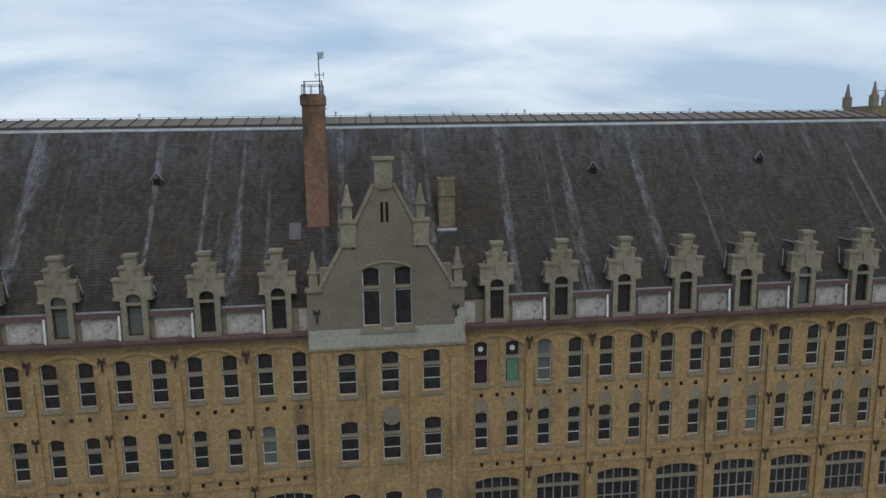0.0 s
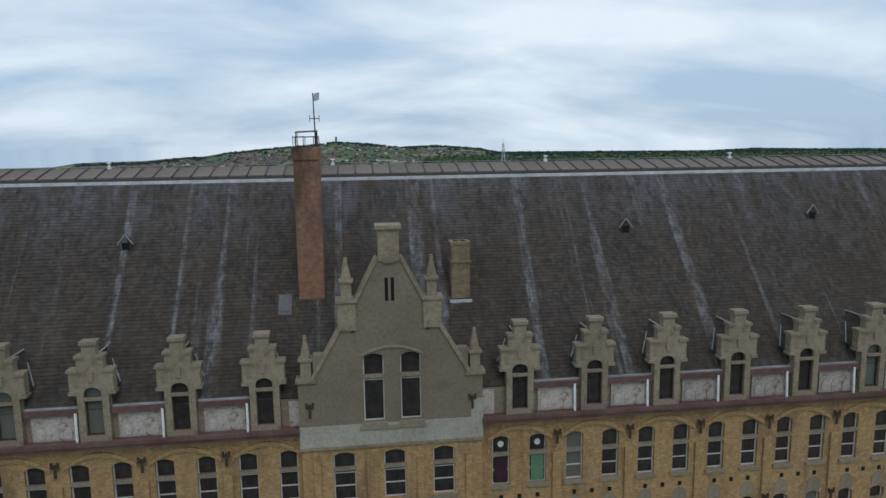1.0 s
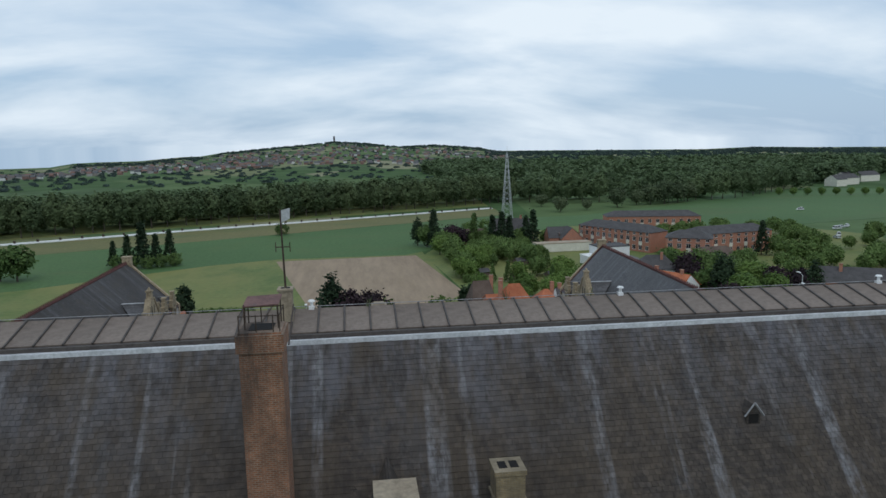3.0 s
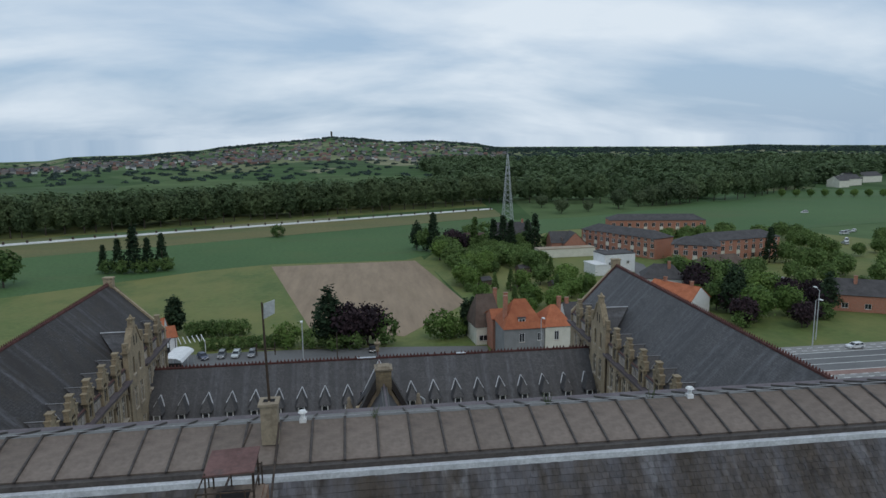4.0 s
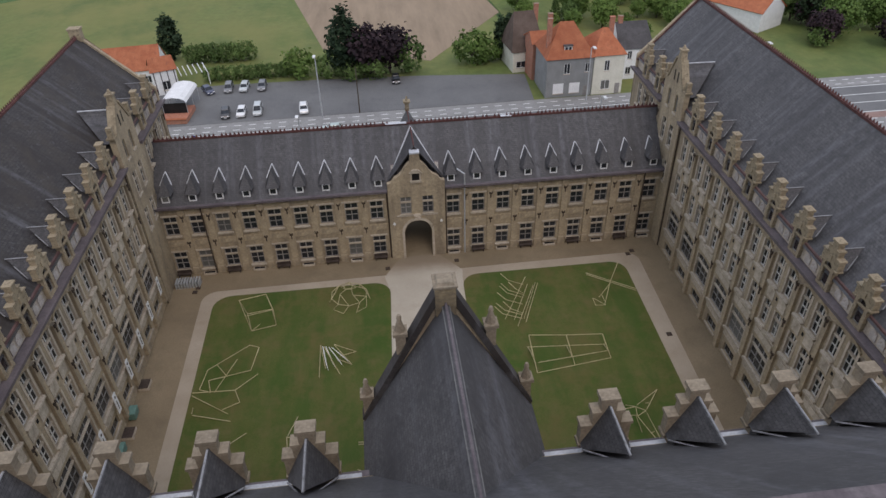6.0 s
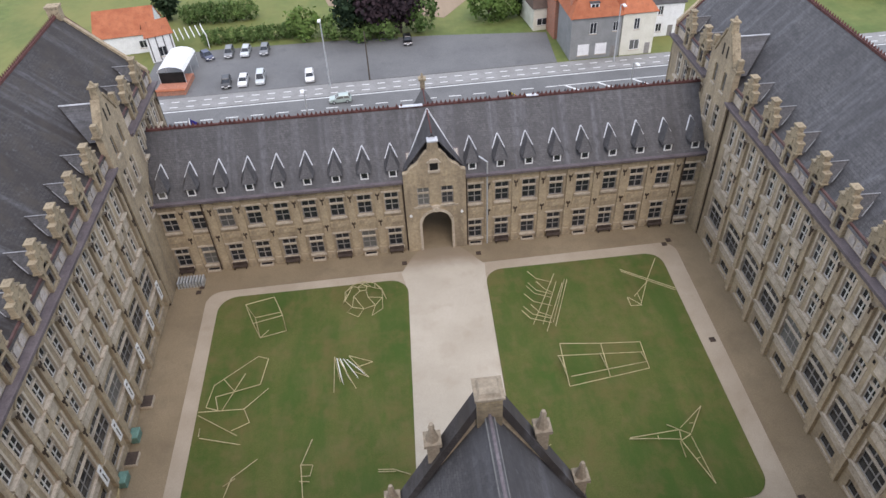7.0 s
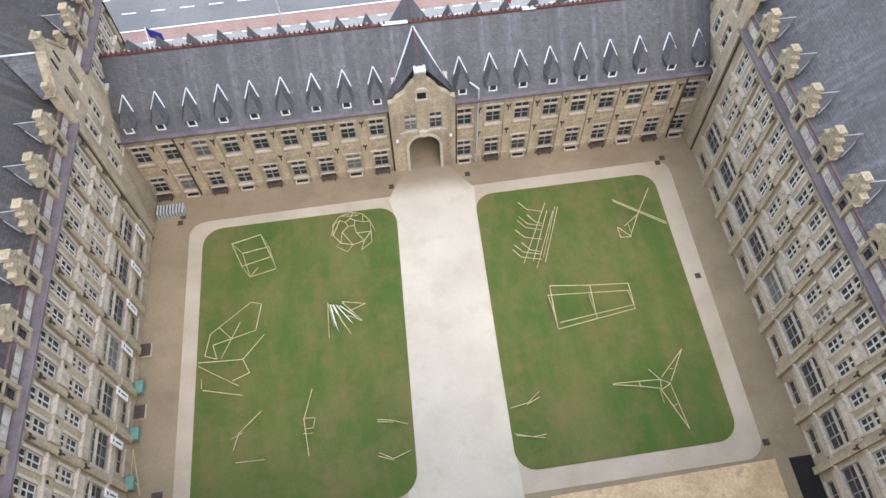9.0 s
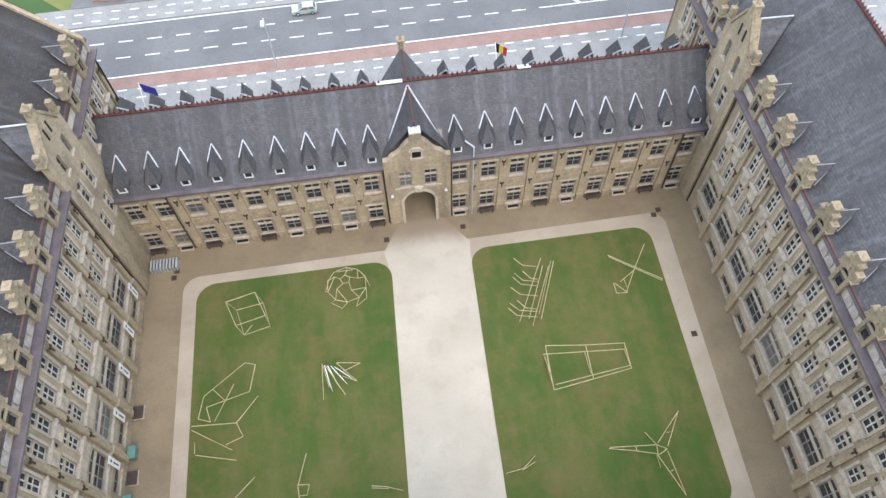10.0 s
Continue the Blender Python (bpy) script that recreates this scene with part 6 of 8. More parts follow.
M_CRATE = surf("faded green plastic", (0.10, 0.20, 0.17), (0.15, 0.27, 0.23), 2, 9, rough=0.5)
for y in (107.0, 100.0, 90.3):
    t = thing("cellar_hatch", "dark brown wooden cellar hatch against the court wall", "hatch", pose(-29.75, y, 0.02), "cellar hatches")
    part("curb", Shape().box(-0.6, 0.6, -0.75, 0.75, 0, 0.35), M_STONE_COURT, t)
    for i in range(4):
        part("board", Shape().box(-0.56 + i * 0.28, -0.3 + i * 0.28, -0.72, 0.72, 0.352, 0.41), M_BENCH, t)
for y in (102.5, 97.5, 92.6):
    t = thing("wheeled_bin", "faded green plastic wheeled bin by the court wall", "bin", pose(-29.85, y, 0.02), "wheeled bins")
    part("body", Shape().box(-0.36, 0.36, -0.6, 0.6, 0.12, 1.05, -0.05), M_CRATE, t)
    part("lid", Shape().box(-0.44, 0.46, -0.68, 0.68, 1.052, 1.14, 0.05), M_CRATE, t)
    for wy in (-0.5, 0.5):
        part("wheel", Shape().rod((-0.3, wy - 0.05, 0.13), (-0.3, wy + 0.05, 0.13), 0.13, sides=10), M_RUBBER, t)
lad = thing("leaning_pole_frame", "tall frame of yellow poles leaning on the court wall", "pole frame", pose(-29.6, 92.0, 0.02))
for p, q in (((-0.5, 0.6, 0.05), (0.5, 3.4, 2.6)), ((0.5, -0.5, 0.05), (0.5, 3.4, 2.6)), ((-0.3, 1.2, 0.6), (0.5, 0.3, 0.6))):
    part("pole", Shape().rod(p, q, 0.05, 0.045), M_BAMBOO, lad)
solid("yard_cover", Shape().box(-28.0, -26.9, 90.4, 91.6, 0.0, 0.06), M_BENCH, "dark square wooden cover in the gravel", "cover")
weed_rng = random.Random(3)
for x, y in ((8.7, 57.4), (1.0, 56.9), (13.4, 57.2)):
    w = Shape()
    for i in range(9):
        dx, dy = weed_rng.uniform(-0.3, 0.3), weed_rng.uniform(-0.25, 0.25)
        w.rod((dx * 0.2, dy * 0.2, 0), (dx, dy, weed_rng.uniform(0.3, 0.65)), 0.022, 0.006, 4)
    solid("weed_tuft", w, M_LEAF_WILLOW, "grey green weed tuft growing on the metal ridge", "weed", pose(x, y, 40.45), "ridge weeds")

# ---- street, car park, markings ----
def street(x, v):
    return (x, v + 0.014 * x)


def strip(x0, x1, v0, v1, z0, z1):
    return Shape().plate([street(x0, v0), street(x1, v0), street(x1, v1), street(x0, v1)], z0, z1)


solid("pavement", strip(-160, 420, 146.0, 157.9, -0.05, 0.1), M_PAVE, "light concrete pavement along the gatehouse", "pavement", kind="structure")
solid("cycle_lane", strip(-160, 420, 157.95, 160.4, -0.05, 0.06), M_CYCLE, "faded red cycle lane", "cycle lane", kind="structure")
solid("road", strip(-160, 420, 160.45, 173.0, -0.05, 0.05), M_ASPHALT, "worn grey asphalt road", "road", kind="structure")
solid("pavement_far", strip(-160, 420, 173.05, 177.8, -0.05, 0.07), M_PAVE, "grey cycle path and pavement", "pavement", kind="structure")
solid("car_park", Shape().plate([(-47, 177.3), (32, 178.5), (33, 192.5), (10, 195.5), (-12, 197), (-34, 197.5), (-47, 197)], -0.05, 0.055), M_ASPHALT, "grey asphalt car park", "car park", kind="structure")
SOLID = [(160.55, 160.8), (172.4, 172.65)]
for v0, v1 in SOLID:
    solid("road_line", strip(-160, 420, v0, v1, 0.02, 0.064), M_LINE, "white edge line", "road line", group="road lines", kind="structure")
DASH = {}
for v, ln, gap, z in ((164.9, 2.2, 4.4, 0.054), (168.6, 2.2, 4.4, 0.054), (157.7, 1.4, 2.9, 0.104), (155.9, 1.4, 2.9, 0.104), (174.2, 1.4, 2.9, 0.074), (176.2, 1.4, 2.9, 0.074)):
    x = -78.0
    me = Shape().box(0, ln, -0.11, 0.11, 0, 0.008).mesh("road_dash", M_LINE)
    while x < 150:
        d = solid("road_dash", me, None, "short white road dash", "road line", Matrix.Translation((*street(x, v), z)), "road dashes", "structure")
        x += gap
for x0 in (31, 37, 43.5, 50, 57):
    solid("hatch_line", Shape().plate([street(x0, 168.5), street(x0 + 0.5, 168.5), street(x0 + 3.6, 165.0), street(x0 + 3.0, 165.0)], 0.02, 0.062), M_LINE, "white hatching between lanes", "road line", group="road hatching", kind="structure")
solid("hatch_edge", strip(30, 140, 164.8, 165.0, 0.02, 0.066).join(strip(30, 140, 168.5, 168.7, 0.02, 0.066)), M_LINE, "white outline of the hatched area", "road line", kind="structure")
hedge = Shape()
hr = random.Random(9)
for i in range(150):
    x = -30 + 68 * i / 150
    hedge.box(x, x + 0.4, 143.0, 144.0 + hr.random() * 0.3, 0.0, 0.7 + hr.random() * 0.5)
M_YELLOW = surf("yellow flower border", (0.16, 0.18, 0.03), (0.42, 0.38, 0.05), 1.5, 6)
tagged(solid("flower_border", hedge, M_YELLOW, "low yellow flowering border along the gatehouse", "flowers"), kind="stuff")


def lamp_post(x, y, h, arm, lean=0.0, label="grey steel street lamp", double=False):
    t = thing("street_lamp", label, "street lamp", pose(x, y, 0.05), "street lamps")
    part("post", Shape().rod((0, 0, 0), (0, 0, h), 0.15, 0.1, 8), M_STEEL, t)
    part("arm", Shape().rod((0, 0, h), (0, arm, h + 0.5), 0.06, 0.05), M_STEEL, t)
    part("lamp_head", Shape().box(-0.25, 0.25, min(arm, arm + math.copysign(1.1, arm)), max(arm, arm + math.copysign(1.1, arm)), h + 0.42, h + 0.64), M_WHITE, t)


lamp_post(-14.0, 158.4, 9.0, -1.2)
lamp_post(-11.4, 176.9, 12.5, -1.0)
lamp_post(38.5, 156.5, 9.5, -1.2)
lamp_post(42.5, 176.5, 11.0, -1.2)
lamp_post(117.0, 183.6, 13.0, 1.2)
lamp_post(78.0, 176.0, 10.0, -1.6)
lamp_post(112.0, 178.0, 12.0, -1.2)
pp = thing("wooden_pole", "weathered wooden utility pole in the car park", "pole", pose(-4.0, 177.9, 0.05))
part("post", Shape().rod((0, 0, 0), (0, 0, 9.5), 0.14, 0.1, 8), M_BARK, pp)


def flag(x, y, bands, label):
    t = thing("flag", label, "flag", pose(x, y, 11.0))
    part("staff", Shape().rod((0, -2.2, -0.3), (0, 0, 3.4), 0.05), M_WHITE, t)
    for i, m in enumerate(bands):
        s = Shape().sheet([(0.05 + 0.5 * i, 0.0, 3.3 - 0.35 * i), (0.55 + 0.5 * i, 0.05, 2.95 - 0.35 * i), (0.5 + 0.5 * i, 0.1, 1.6 - 0.35 * i), (0.05 + 0.5 * i, 0.05, 1.9 - 0.35 * i)], 0.03)
        part("cloth", s, m, t)


C_BLUE = surf("flag blue", (0.03, 0.03, 0.24), (0.05, 0.05, 0.32), 2, 8)
C_BLACK = surf("flag black", (0.012, 0.012, 0.012), (0.02, 0.02, 0.02), 2, 8)
C_YEL = surf("flag yellow", (0.62, 0.48, 0.03), (0.72, 0.56, 0.05), 2, 8)
C_RED = surf("flag red", (0.42, 0.03, 0.03), (0.52, 0.05, 0.05), 2, 8)
flag(-27.5, 142.4, [C_BLUE, C_BLUE, C_BLUE], "dark blue flag on a slanting staff")
flag(15.5, 142.4, [C_BLACK, C_YEL, C_RED], "black, yellow and red striped flag")
flag(39.2, 142.4, [C_YEL, C_YEL], "yellow flag on a slanting staff")

# ---- cars ----
def paint(name, c):
    m, ns, ls, p = nodes_of(name)
    f = noise_at(ns, ls, coords(ns, ls), 2.0, 4)
    ls.new(mixed(ns, ls, ramp(ns, ls, f, 0.3, 0.7), tuple(v * 0.9 for v in c), tuple(min(1, v * 1.08) for v in c)), p.inputs["Base Color"])
    p.inputs["Roughness"].default_value, p.inputs["Metallic"].default_value, p.inputs["Coat Weight"].default_value = 0.35, 0.2, 0.5
    return m


PAINTS = {n: paint("car paint " + n, c) for n, c in {"white": (0.75, 0.75, 0.74), "silver": (0.50, 0.53, 0.53), "black": (0.015, 0.015, 0.017), "grey": (0.16, 0.165, 0.17), "pale green": (0.42, 0.50, 0.46), "dark blue": (0.04, 0.05, 0.10)}.items()}
CAR_KITS = {}


def car_kit(colour, length, high):
    key = (colour, length, high)
    if key in CAR_KITS:
        return CAR_KITS[key]
    L, h = length / 2, high
    body = Shape().slab([(-L, 0.3), (L, 0.3), (L + 0.02, 0.62), (L - 0.12, 0.82), (L - 1.05, 0.93), (-L + 0.25, 0.96), (-L, 0.75)], -0.84, 0.84)
    top = Shape()
    a0, a1, b0, b1 = -L + 0.18, L - 1.0, -L + 0.5, L - 1.75
    n = len(top.v)
    top.v += [(a0, -0.8, 0.95), (a1, -0.8, 0.92), (a1, 0.8, 0.92), (a0, 0.8, 0.95), (b0, -0.64, h - 0.07), (b1, -0.64, h - 0.07), (b1, 0.64, h - 0.07), (b0, 0.64, h - 0.07)]
    top.f += [(4, 5, 6, 7), (0, 1, 5, 4), (1, 2, 6, 5), (2, 3, 7, 6), (3, 0, 4, 7)]
    roof = Shape().box(b0 - 0.05, b1 + 0.05, -0.66, 0.66, h - 0.07, h, 0.06)
    pillars = []
    for xx in (b0 + (b1 - b0) * 0.5,):
        for s in (1, -1):
            pillars.append(Shape().rod((xx, s * 0.8, 0.94), (xx, s * 0.65, h - 0.05), 0.05).mesh("pillar", PAINTS[colour]))
    for x0, x1 in ((a0, b0), (a1, b1)):
        for s in (1, -1):
            pillars.append(Shape().rod((x0, s * 0.79, 0.94), (x1, s * 0.645, h - 0.05), 0.05).mesh("pillar", PAINTS[colour]))
    wheel = Shape().rod((0, -0.1, 0), (0, 0.1, 0), 0.31, sides=14)
    rim = Shape().rod((0, -0.11, 0), (0, 0.11, 0), 0.19, sides=10)
    kit = [body.mesh("body", PAINTS[colour]), top.mesh("cabin_glass", M_GLASS_SKY), roof.mesh("roof", PAINTS[colour]), wheel.mesh("wheel", M_RUBBER), rim.mesh("rim", M_STEEL),
           Shape().box(-0.05, 0.05, -0.22, 0.22, -0.08, 0.08).mesh("headlight", M_WHITE), Shape().box(-0.03, 0.03, -0.3, 0.3, -0.07, 0.07).mesh("number_plate", M_WHITE)]
    kit.append(pillars)
    CAR_KITS[key] = kit
    return kit


def car(x, y, turn, colour, length=4.0, high=1.45, what="hatchback"):
    k = car_kit(colour, length, high)
    c = thing("car", f"{colour} {what} on the asphalt", "car", pose(x, y, 0.055, 0, 0, turn), "cars")
    part("body", k[0], None, c)
    part("cabin_glass", k[1], None, c, "tinted cabin glass")
    part("roof", k[2], None, c)
    for me in k[7]:
        part("pillar", me, None, c)
    for wx in (-length / 2 + 0.75, length / 2 - 0.8):
        for wy in (-0.78, 0.78):
            w = part("wheel", k[3], None, c, at=(wx, wy, 0.31))
            part("rim", k[4], None, w)
    for wy in (-0.58, 0.58):
        part("headlight", k[5], None, c, at=(length / 2 - 0.02, wy, 0.68))
    part("number_plate", k[6], None, c, at=(length / 2 + 0.01, 0, 0.45))


car(-32.2, 194.4, -88, "grey", 4.3, 1.55, "estate car")
car(-28.8, 194.3, -92, "silver", 4.2)
car(-25.0, 194.3, -90, "grey", 4.3)
car(-31.0, 180.9, -84, "black", 4.1)
car(-27.8, 181.0, -90, "white", 4.0)
car(-24.6, 181.5, -88, "silver", 4.5, 1.75, "people carrier")
car(-15.3, 180.6, -86, "white", 4.2)
car(-9.4, 170.4, 181, "pale green", 3.9)
car(4.2, 193.0, -90, "black", 3.9)
car(-36.5, 193.6, -60, "dark blue", 3.8)
car(122.0, 176.0, 185, "white", 4.3)
for i, (x, y, c) in enumerate(((256, 352, "white"), (262, 357, "silver"), (268, 360, "white"), (240, 330, "white"), (233, 322, "silver"), (105, 331, "white"), (108, 326, "white"), (111, 322, "silver"), (151, 282, "white"), (300, 446, "white"))):
    car(x, y, 20 * i, c, 4.6, 1.9 if i % 3 == 0 else 1.5, "van" if i % 3 == 0 else "car")

# ---- houses beyond the street ----
def house(x, y, turn, w, d, eave, ridge, wall, tile, label, windows=(), hip=0.0, chimneys=(), door=None, category="house", flat=False, floors=0, win_w=1.0, name="house"):
    """A house with its front along x at y = 0; windows: (x, z, w, h) on the front."""
    t = thing(name, label, category, pose(x, y, 0, 0, 0, turn))
    holes = [(a - ww / 2, a + ww / 2, z, z + hh) for a, z, ww, hh in windows]
    part("wall", wall_shape(-w / 2, w / 2, 0, eave, holes, 0.3, 0.15), wall, t)
    walls = [Shape().box(-w / 2, -w / 2 + 0.3, 0.301, d, 0, eave), Shape().box(w / 2 - 0.3, w / 2, 0.301, d, 0, eave), Shape().box(-w / 2 + 0.301, w / 2 - 0.301, d - 0.3, d, 0, eave)]
    if not flat and not hip:
        for s, sx in zip(walls, (-w / 2, w / 2 - 0.3)):
            s.face((sx, 0, eave), (sx, d, eave), (sx, d / 2, ridge)).face((sx + 0.3, d, eave), (sx + 0.3, 0, eave), (sx + 0.3, d / 2, ridge))
    for s in walls:
        part("side_wall", s, wall, t)
    o = 0.35
    if flat:
        part("roof", Shape().box(-w / 2 - 0.1, w / 2 + 0.1, -0.1, d + 0.1, eave, eave + 0.35), tile, t)
    else:
        k = (ridge - eave) / (d / 2)
        r = Shape()
        r.sheet([(-w / 2 - o, -o, eave - o * k), (w / 2 + o, -o, eave - o * k), (w / 2 + o * 0 - hip, d / 2, ridge), (-w / 2 + hip, d / 2, ridge)], 0.15)
        r.sheet([(w / 2 + o, d + o, eave - o * k), (-w / 2 - o, d + o, eave - o * k), (-w / 2 + hip, d / 2, ridge), (w / 2 - hip, d / 2, ridge)], 0.15)
        if hip:
            r.sheet([(-w / 2 - o, d + o, eave - o * k), (-w / 2 - o, -o, eave - o * k), (-w / 2 + hip, d / 2, ridge)], 0.15)
            r.sheet([(w / 2 + o, -o, eave - o * k), (w / 2 + o, d + o, eave - o * k), (w / 2 - hip, d / 2, ridge)], 0.15)
        part("roof", r, tile, t)
    for a, z, ww, hh in windows:
        wd = part("window", Shape().box(a - ww / 2 - 0.08, a + ww / 2 + 0.08, -0.08, 0.1, z - 0.1, z - 0.002), M_STONE_COURT, t)
        part("frame", bars(ww, hh, 2 if ww > 0.8 else 1, (0.05, hh - 0.05), 0.08, 0.06, 0.12).moved(a, 0, z), M_WHITE, wd)
        part("pane", Shape().box(a - ww / 2, a + ww / 2, 0.1, 0.12, z, z + hh), M_GLASS_SKY, wd)
    for cx, cy in chimneys:
        c = part("chimney", Shape().box(cx - 0.45, cx + 0.45, cy - 0.4, cy + 0.4, eave + 0.3, ridge + 1.1).box(cx - 0.52, cx + 0.52, cy - 0.47, cy + 0.47, ridge + 1.1, ridge + 1.25), M_BRICK_RED, t)
    if door:
        part("door", Shape().box(door - 0.5, door + 0.5, -0.04, 0.02, 0, 2.2), M_TRIM_GREY, t)
    return t


def roof_window(t, x, y, z):
    d = part("dormer", Shape().box(x - 0.8, x + 0.8, y, y + 2.2, z, z + 1.5), M_WHITE, t, "white roof dormer")
    part("dormer_roof", Shape().box(x - 0.95, x + 0.95, y - 0.15, y + 2.4, z + 1.5, z + 1.65), M_TILE_DARK, d)
    for o in (-0.36, 0.36):
        part("pane", Shape().box(x + o - 0.28, x + o + 0.28, y - 0.02, y - 0.003, z + 0.3, z + 1.3), M_GLASS_SKY, d)


g1 = house(39.2, 178.8, 0.8, 9.6, 9.5, 8.6, 14.2, M_RENDER_GREY, M_TILE, "grey rendered corner house with orange tiled hipped roof", [(-0.6, 4.9, 1.3, 2.2), (-2.2, 0.8, 2.2, 2.2), (1.2, 0.8, 2.2, 2.2), (3.7, 5.1, 1.1, 1.9)], 3.4, [(-3.9, 3.2), (-3.0, 6.5)], 3.6)
roof_window(g1, -0.4, 0.9, 8.9)
for a in (-2.2, 1.2):
    part("roller_shutter", Shape().box(a - 1.1, a + 1.1, 0.0, 0.05, 0.8, 3.0), M_WHITE, g1)
house(47.4, 179.0, 0.8, 6.4, 9.5, 8.6, 12.4, M_RENDER_CREAM, M_TILE, "cream rendered house with orange tiled roof", [(-0.4, 5.0, 1.1, 2.2), (-0.4, 1.0, 1.9, 2.0)], 2.6, [(2.4, 7.5)], 2.2)
house(34.0, 194.0, 6, 7.0, 9.0, 5.2, 12.2, M_RENDER_CREAM, M_TILE_BROWN, "small cottage with a steep brown roof", [(-1.6, 1.0, 2.2, 1.5), (1.8, 1.0, 1.0, 1.5)], 1.2, [(3.0, 5.0)])
house(35.6, 189.0, 4, 3.8, 6.0, 8.2, 9.8, M_BRICK_RED, M_TILE, "narrow red brick house with orange roof", [(-0.3, 4.6, 1.1, 2.4), (-0.3, 1.0, 1.4, 1.6)], 0)
house(55.5, 186.0, 0, 7.0, 10.0, 7.0, 11.0, M_WHITE, M_TILE_DARK, "white gabled house with dark roof", [(-1.2, 4.4, 1.0, 1.8), (-1.2, 1.0, 1.2, 1.7)], 0, [(-2.4, 5)], 1.2)
house(-53.0, 199.0, 6, 12.0, 9.0, 4.2, 8.0, M_WHITE, M_TILE, "white timbered house with bright orange roof", [(3, 1, 1.6, 1.6)], 0)
ti = house(-45.0, 194.5, 20, 5.0, 5.0, 5.6, 7.6, M_WHITE, M_TILE, "white half-timbered gable with dark beams", [(0, 1.0, 1.8, 2.0)], 0)
for i in range(4):
    part("beam", Shape().box(-2.2 + i * 1.4, -2.0 + i * 1.4, -0.04, -0.003, 0.2, 5.4), M_TILE_DARK, ti)
kiosk = thing("kiosk", "small brick kiosk with a white curved canopy", "kiosk", pose(-41.0, 178.5, 0, 0, 0, -4))
part("base", Shape().box(-2.6, 2.8, 0, 7.0, 0, 1.0), M_BRICK_RED, kiosk)
part("counter", Shape().box(-2.7, 2.9, -0.2, 0.5, 1.0, 1.15), M_TILE, kiosk)
cv = Shape()
for i in range(6):
    a, b = math.pi * i / 6, math.pi * (i + 1) / 6
    cv.sheet([(2.5 * math.cos(a), 3.0, 3.2 + 1.1 * math.sin(a)), (2.5 * math.cos(a), 12.0, 3.2 + 1.1 * math.sin(a)), (2.5 * math.cos(b), 12.0, 3.2 + 1.1 * math.sin(b)), (2.5 * math.cos(b), 3.0, 3.2 + 1.1 * math.sin(b))], -0.05)
part("canopy", cv, M_WHITE, kiosk, "white curved canopy")
for px in (-2.4, 2.4):
    for py in (3.2, 7.5, 11.8):
        part("post", Shape().rod((px, py, 0), (px, py, 3.3), 0.06), M_STEEL, kiosk)
# this plate paints the dark, shaded inside of the kiosk
part("dark_front", Shape().box(-2.3, 2.3, 3.2, 3.3, 1.0, 3.1), M_DARK, kiosk)
per = thing("pergola", "white steel pergola beside the kiosk", "pergola", pose(-41.5, 200, 0, 0, 0, 20))
for i in range(8):
    part("rafter", Shape().box(-4 + i * 1.1, -3.85 + i * 1.1, -3, 3, 3.0, 3.2), M_WHITE, per)
for px in (-4, 3.8):
    for py in (-3, 2.9):
        part("post", Shape().box(px, px + 0.15, py, py + 0.15, 0, 3.0), M_WHITE, per)

# the brick apartment block: three stepped ranges of two storeys
def apartments(x, y, turn, w, d, h, n):
    win = []
    for i in range(n):
        a = -w / 2 + w * (i + 0.5) / n
        win += [(a, 0.9, 1.8, 2.0), (a, 4.6, 1.8, 2.0), (a, 7.4, 1.5, 1.2)][: 3 if h > 8.5 else 2]
    t = house(x, y, turn, w, d, h, h + 2.6, M_BRICK_RED, M_TILE_DARK, "red brick apartment block with white-trimmed windows and slate roof", win, 5.0, category="building", name="apartment_block")
    for i in range(0, n, 2):
        a = -w / 2 + w * (i + 0.5) / n
        part("spandrel", Shape().box(a - 0.9, a + 0.9, -0.05, -0.002, 3.0, 4.48), M_RENDER_CREAM, t)
    return t


apartments(117.5, 318.5, -62, 42, 12, 9.0, 12)
apartments(135.5, 281.5, -30, 18, 12, 9.0, 5)
apartments(162.0, 292.0, 12, 40, 12, 9.2, 10)
apartments(160.0, 368.0, -10, 50, 12, 8.2, 12)
wh = house(101.5, 275.0, 8, 13, 9, 7.4, 7.7, M_WHITE, M_TILE_DARK, "white flat-roofed modern house with arched porch", [(-4, 3.4, 1.4, 1.2), (3.5, 3.6, 1.2, 1.2)], flat=True)
part("annexe", Shape().box(-11.5, -6.6, -2, 7, 0, 4.0).box(-11.7, -6.4, -2.2, 7.2, 4.0, 4.3), M_WHITE, wh)
house(95.0, 327.0, 0, 10, 9, 4.5, 9.0, M_BRICK_RED, M_TILE_DARK, "red brick house with white barge boards", [(0, 1.2, 1.6, 1.6)], 0)
house(95.0, 328.0, -90, 9, 10, 4.5, 9.2, M_BRICK_RED, M_TILE_DARK, "red brick gabled wing with white window", [(0, 5, 1.5, 1.4)], 0)
house(93.0, 313.0, 4, 26, 6, 3.6, 4, M_RENDER_CREAM, M_PATH_SIDE, "long low cream garage row", [], flat=True, category="garage", name="garage")
house(76.0, 340.0, 0, 18, 12, 5.0, 12.0, M_RENDER_GREY, M_TILE_DARK, "grey house with a tall dark roof behind conifers", [], 0, [(5, 6)])
house(58.0, 345.0, 0, 10, 8, 3.5, 7.0, M_BRICK_RED, M_TILE_BROWN, "bungalow with a brown roof", [], 0)
house(139.0, 262.0, 4, 20, 12, 3.2, 7.5, M_BRICK_RED, M_TILE_BROWN, "long bungalow with brown hipped roof", [(-5, 1.0, 1.4, 1.3), (0, 1, 1.4, 1.3), (6, 1, 1.4, 1.3)], 4)
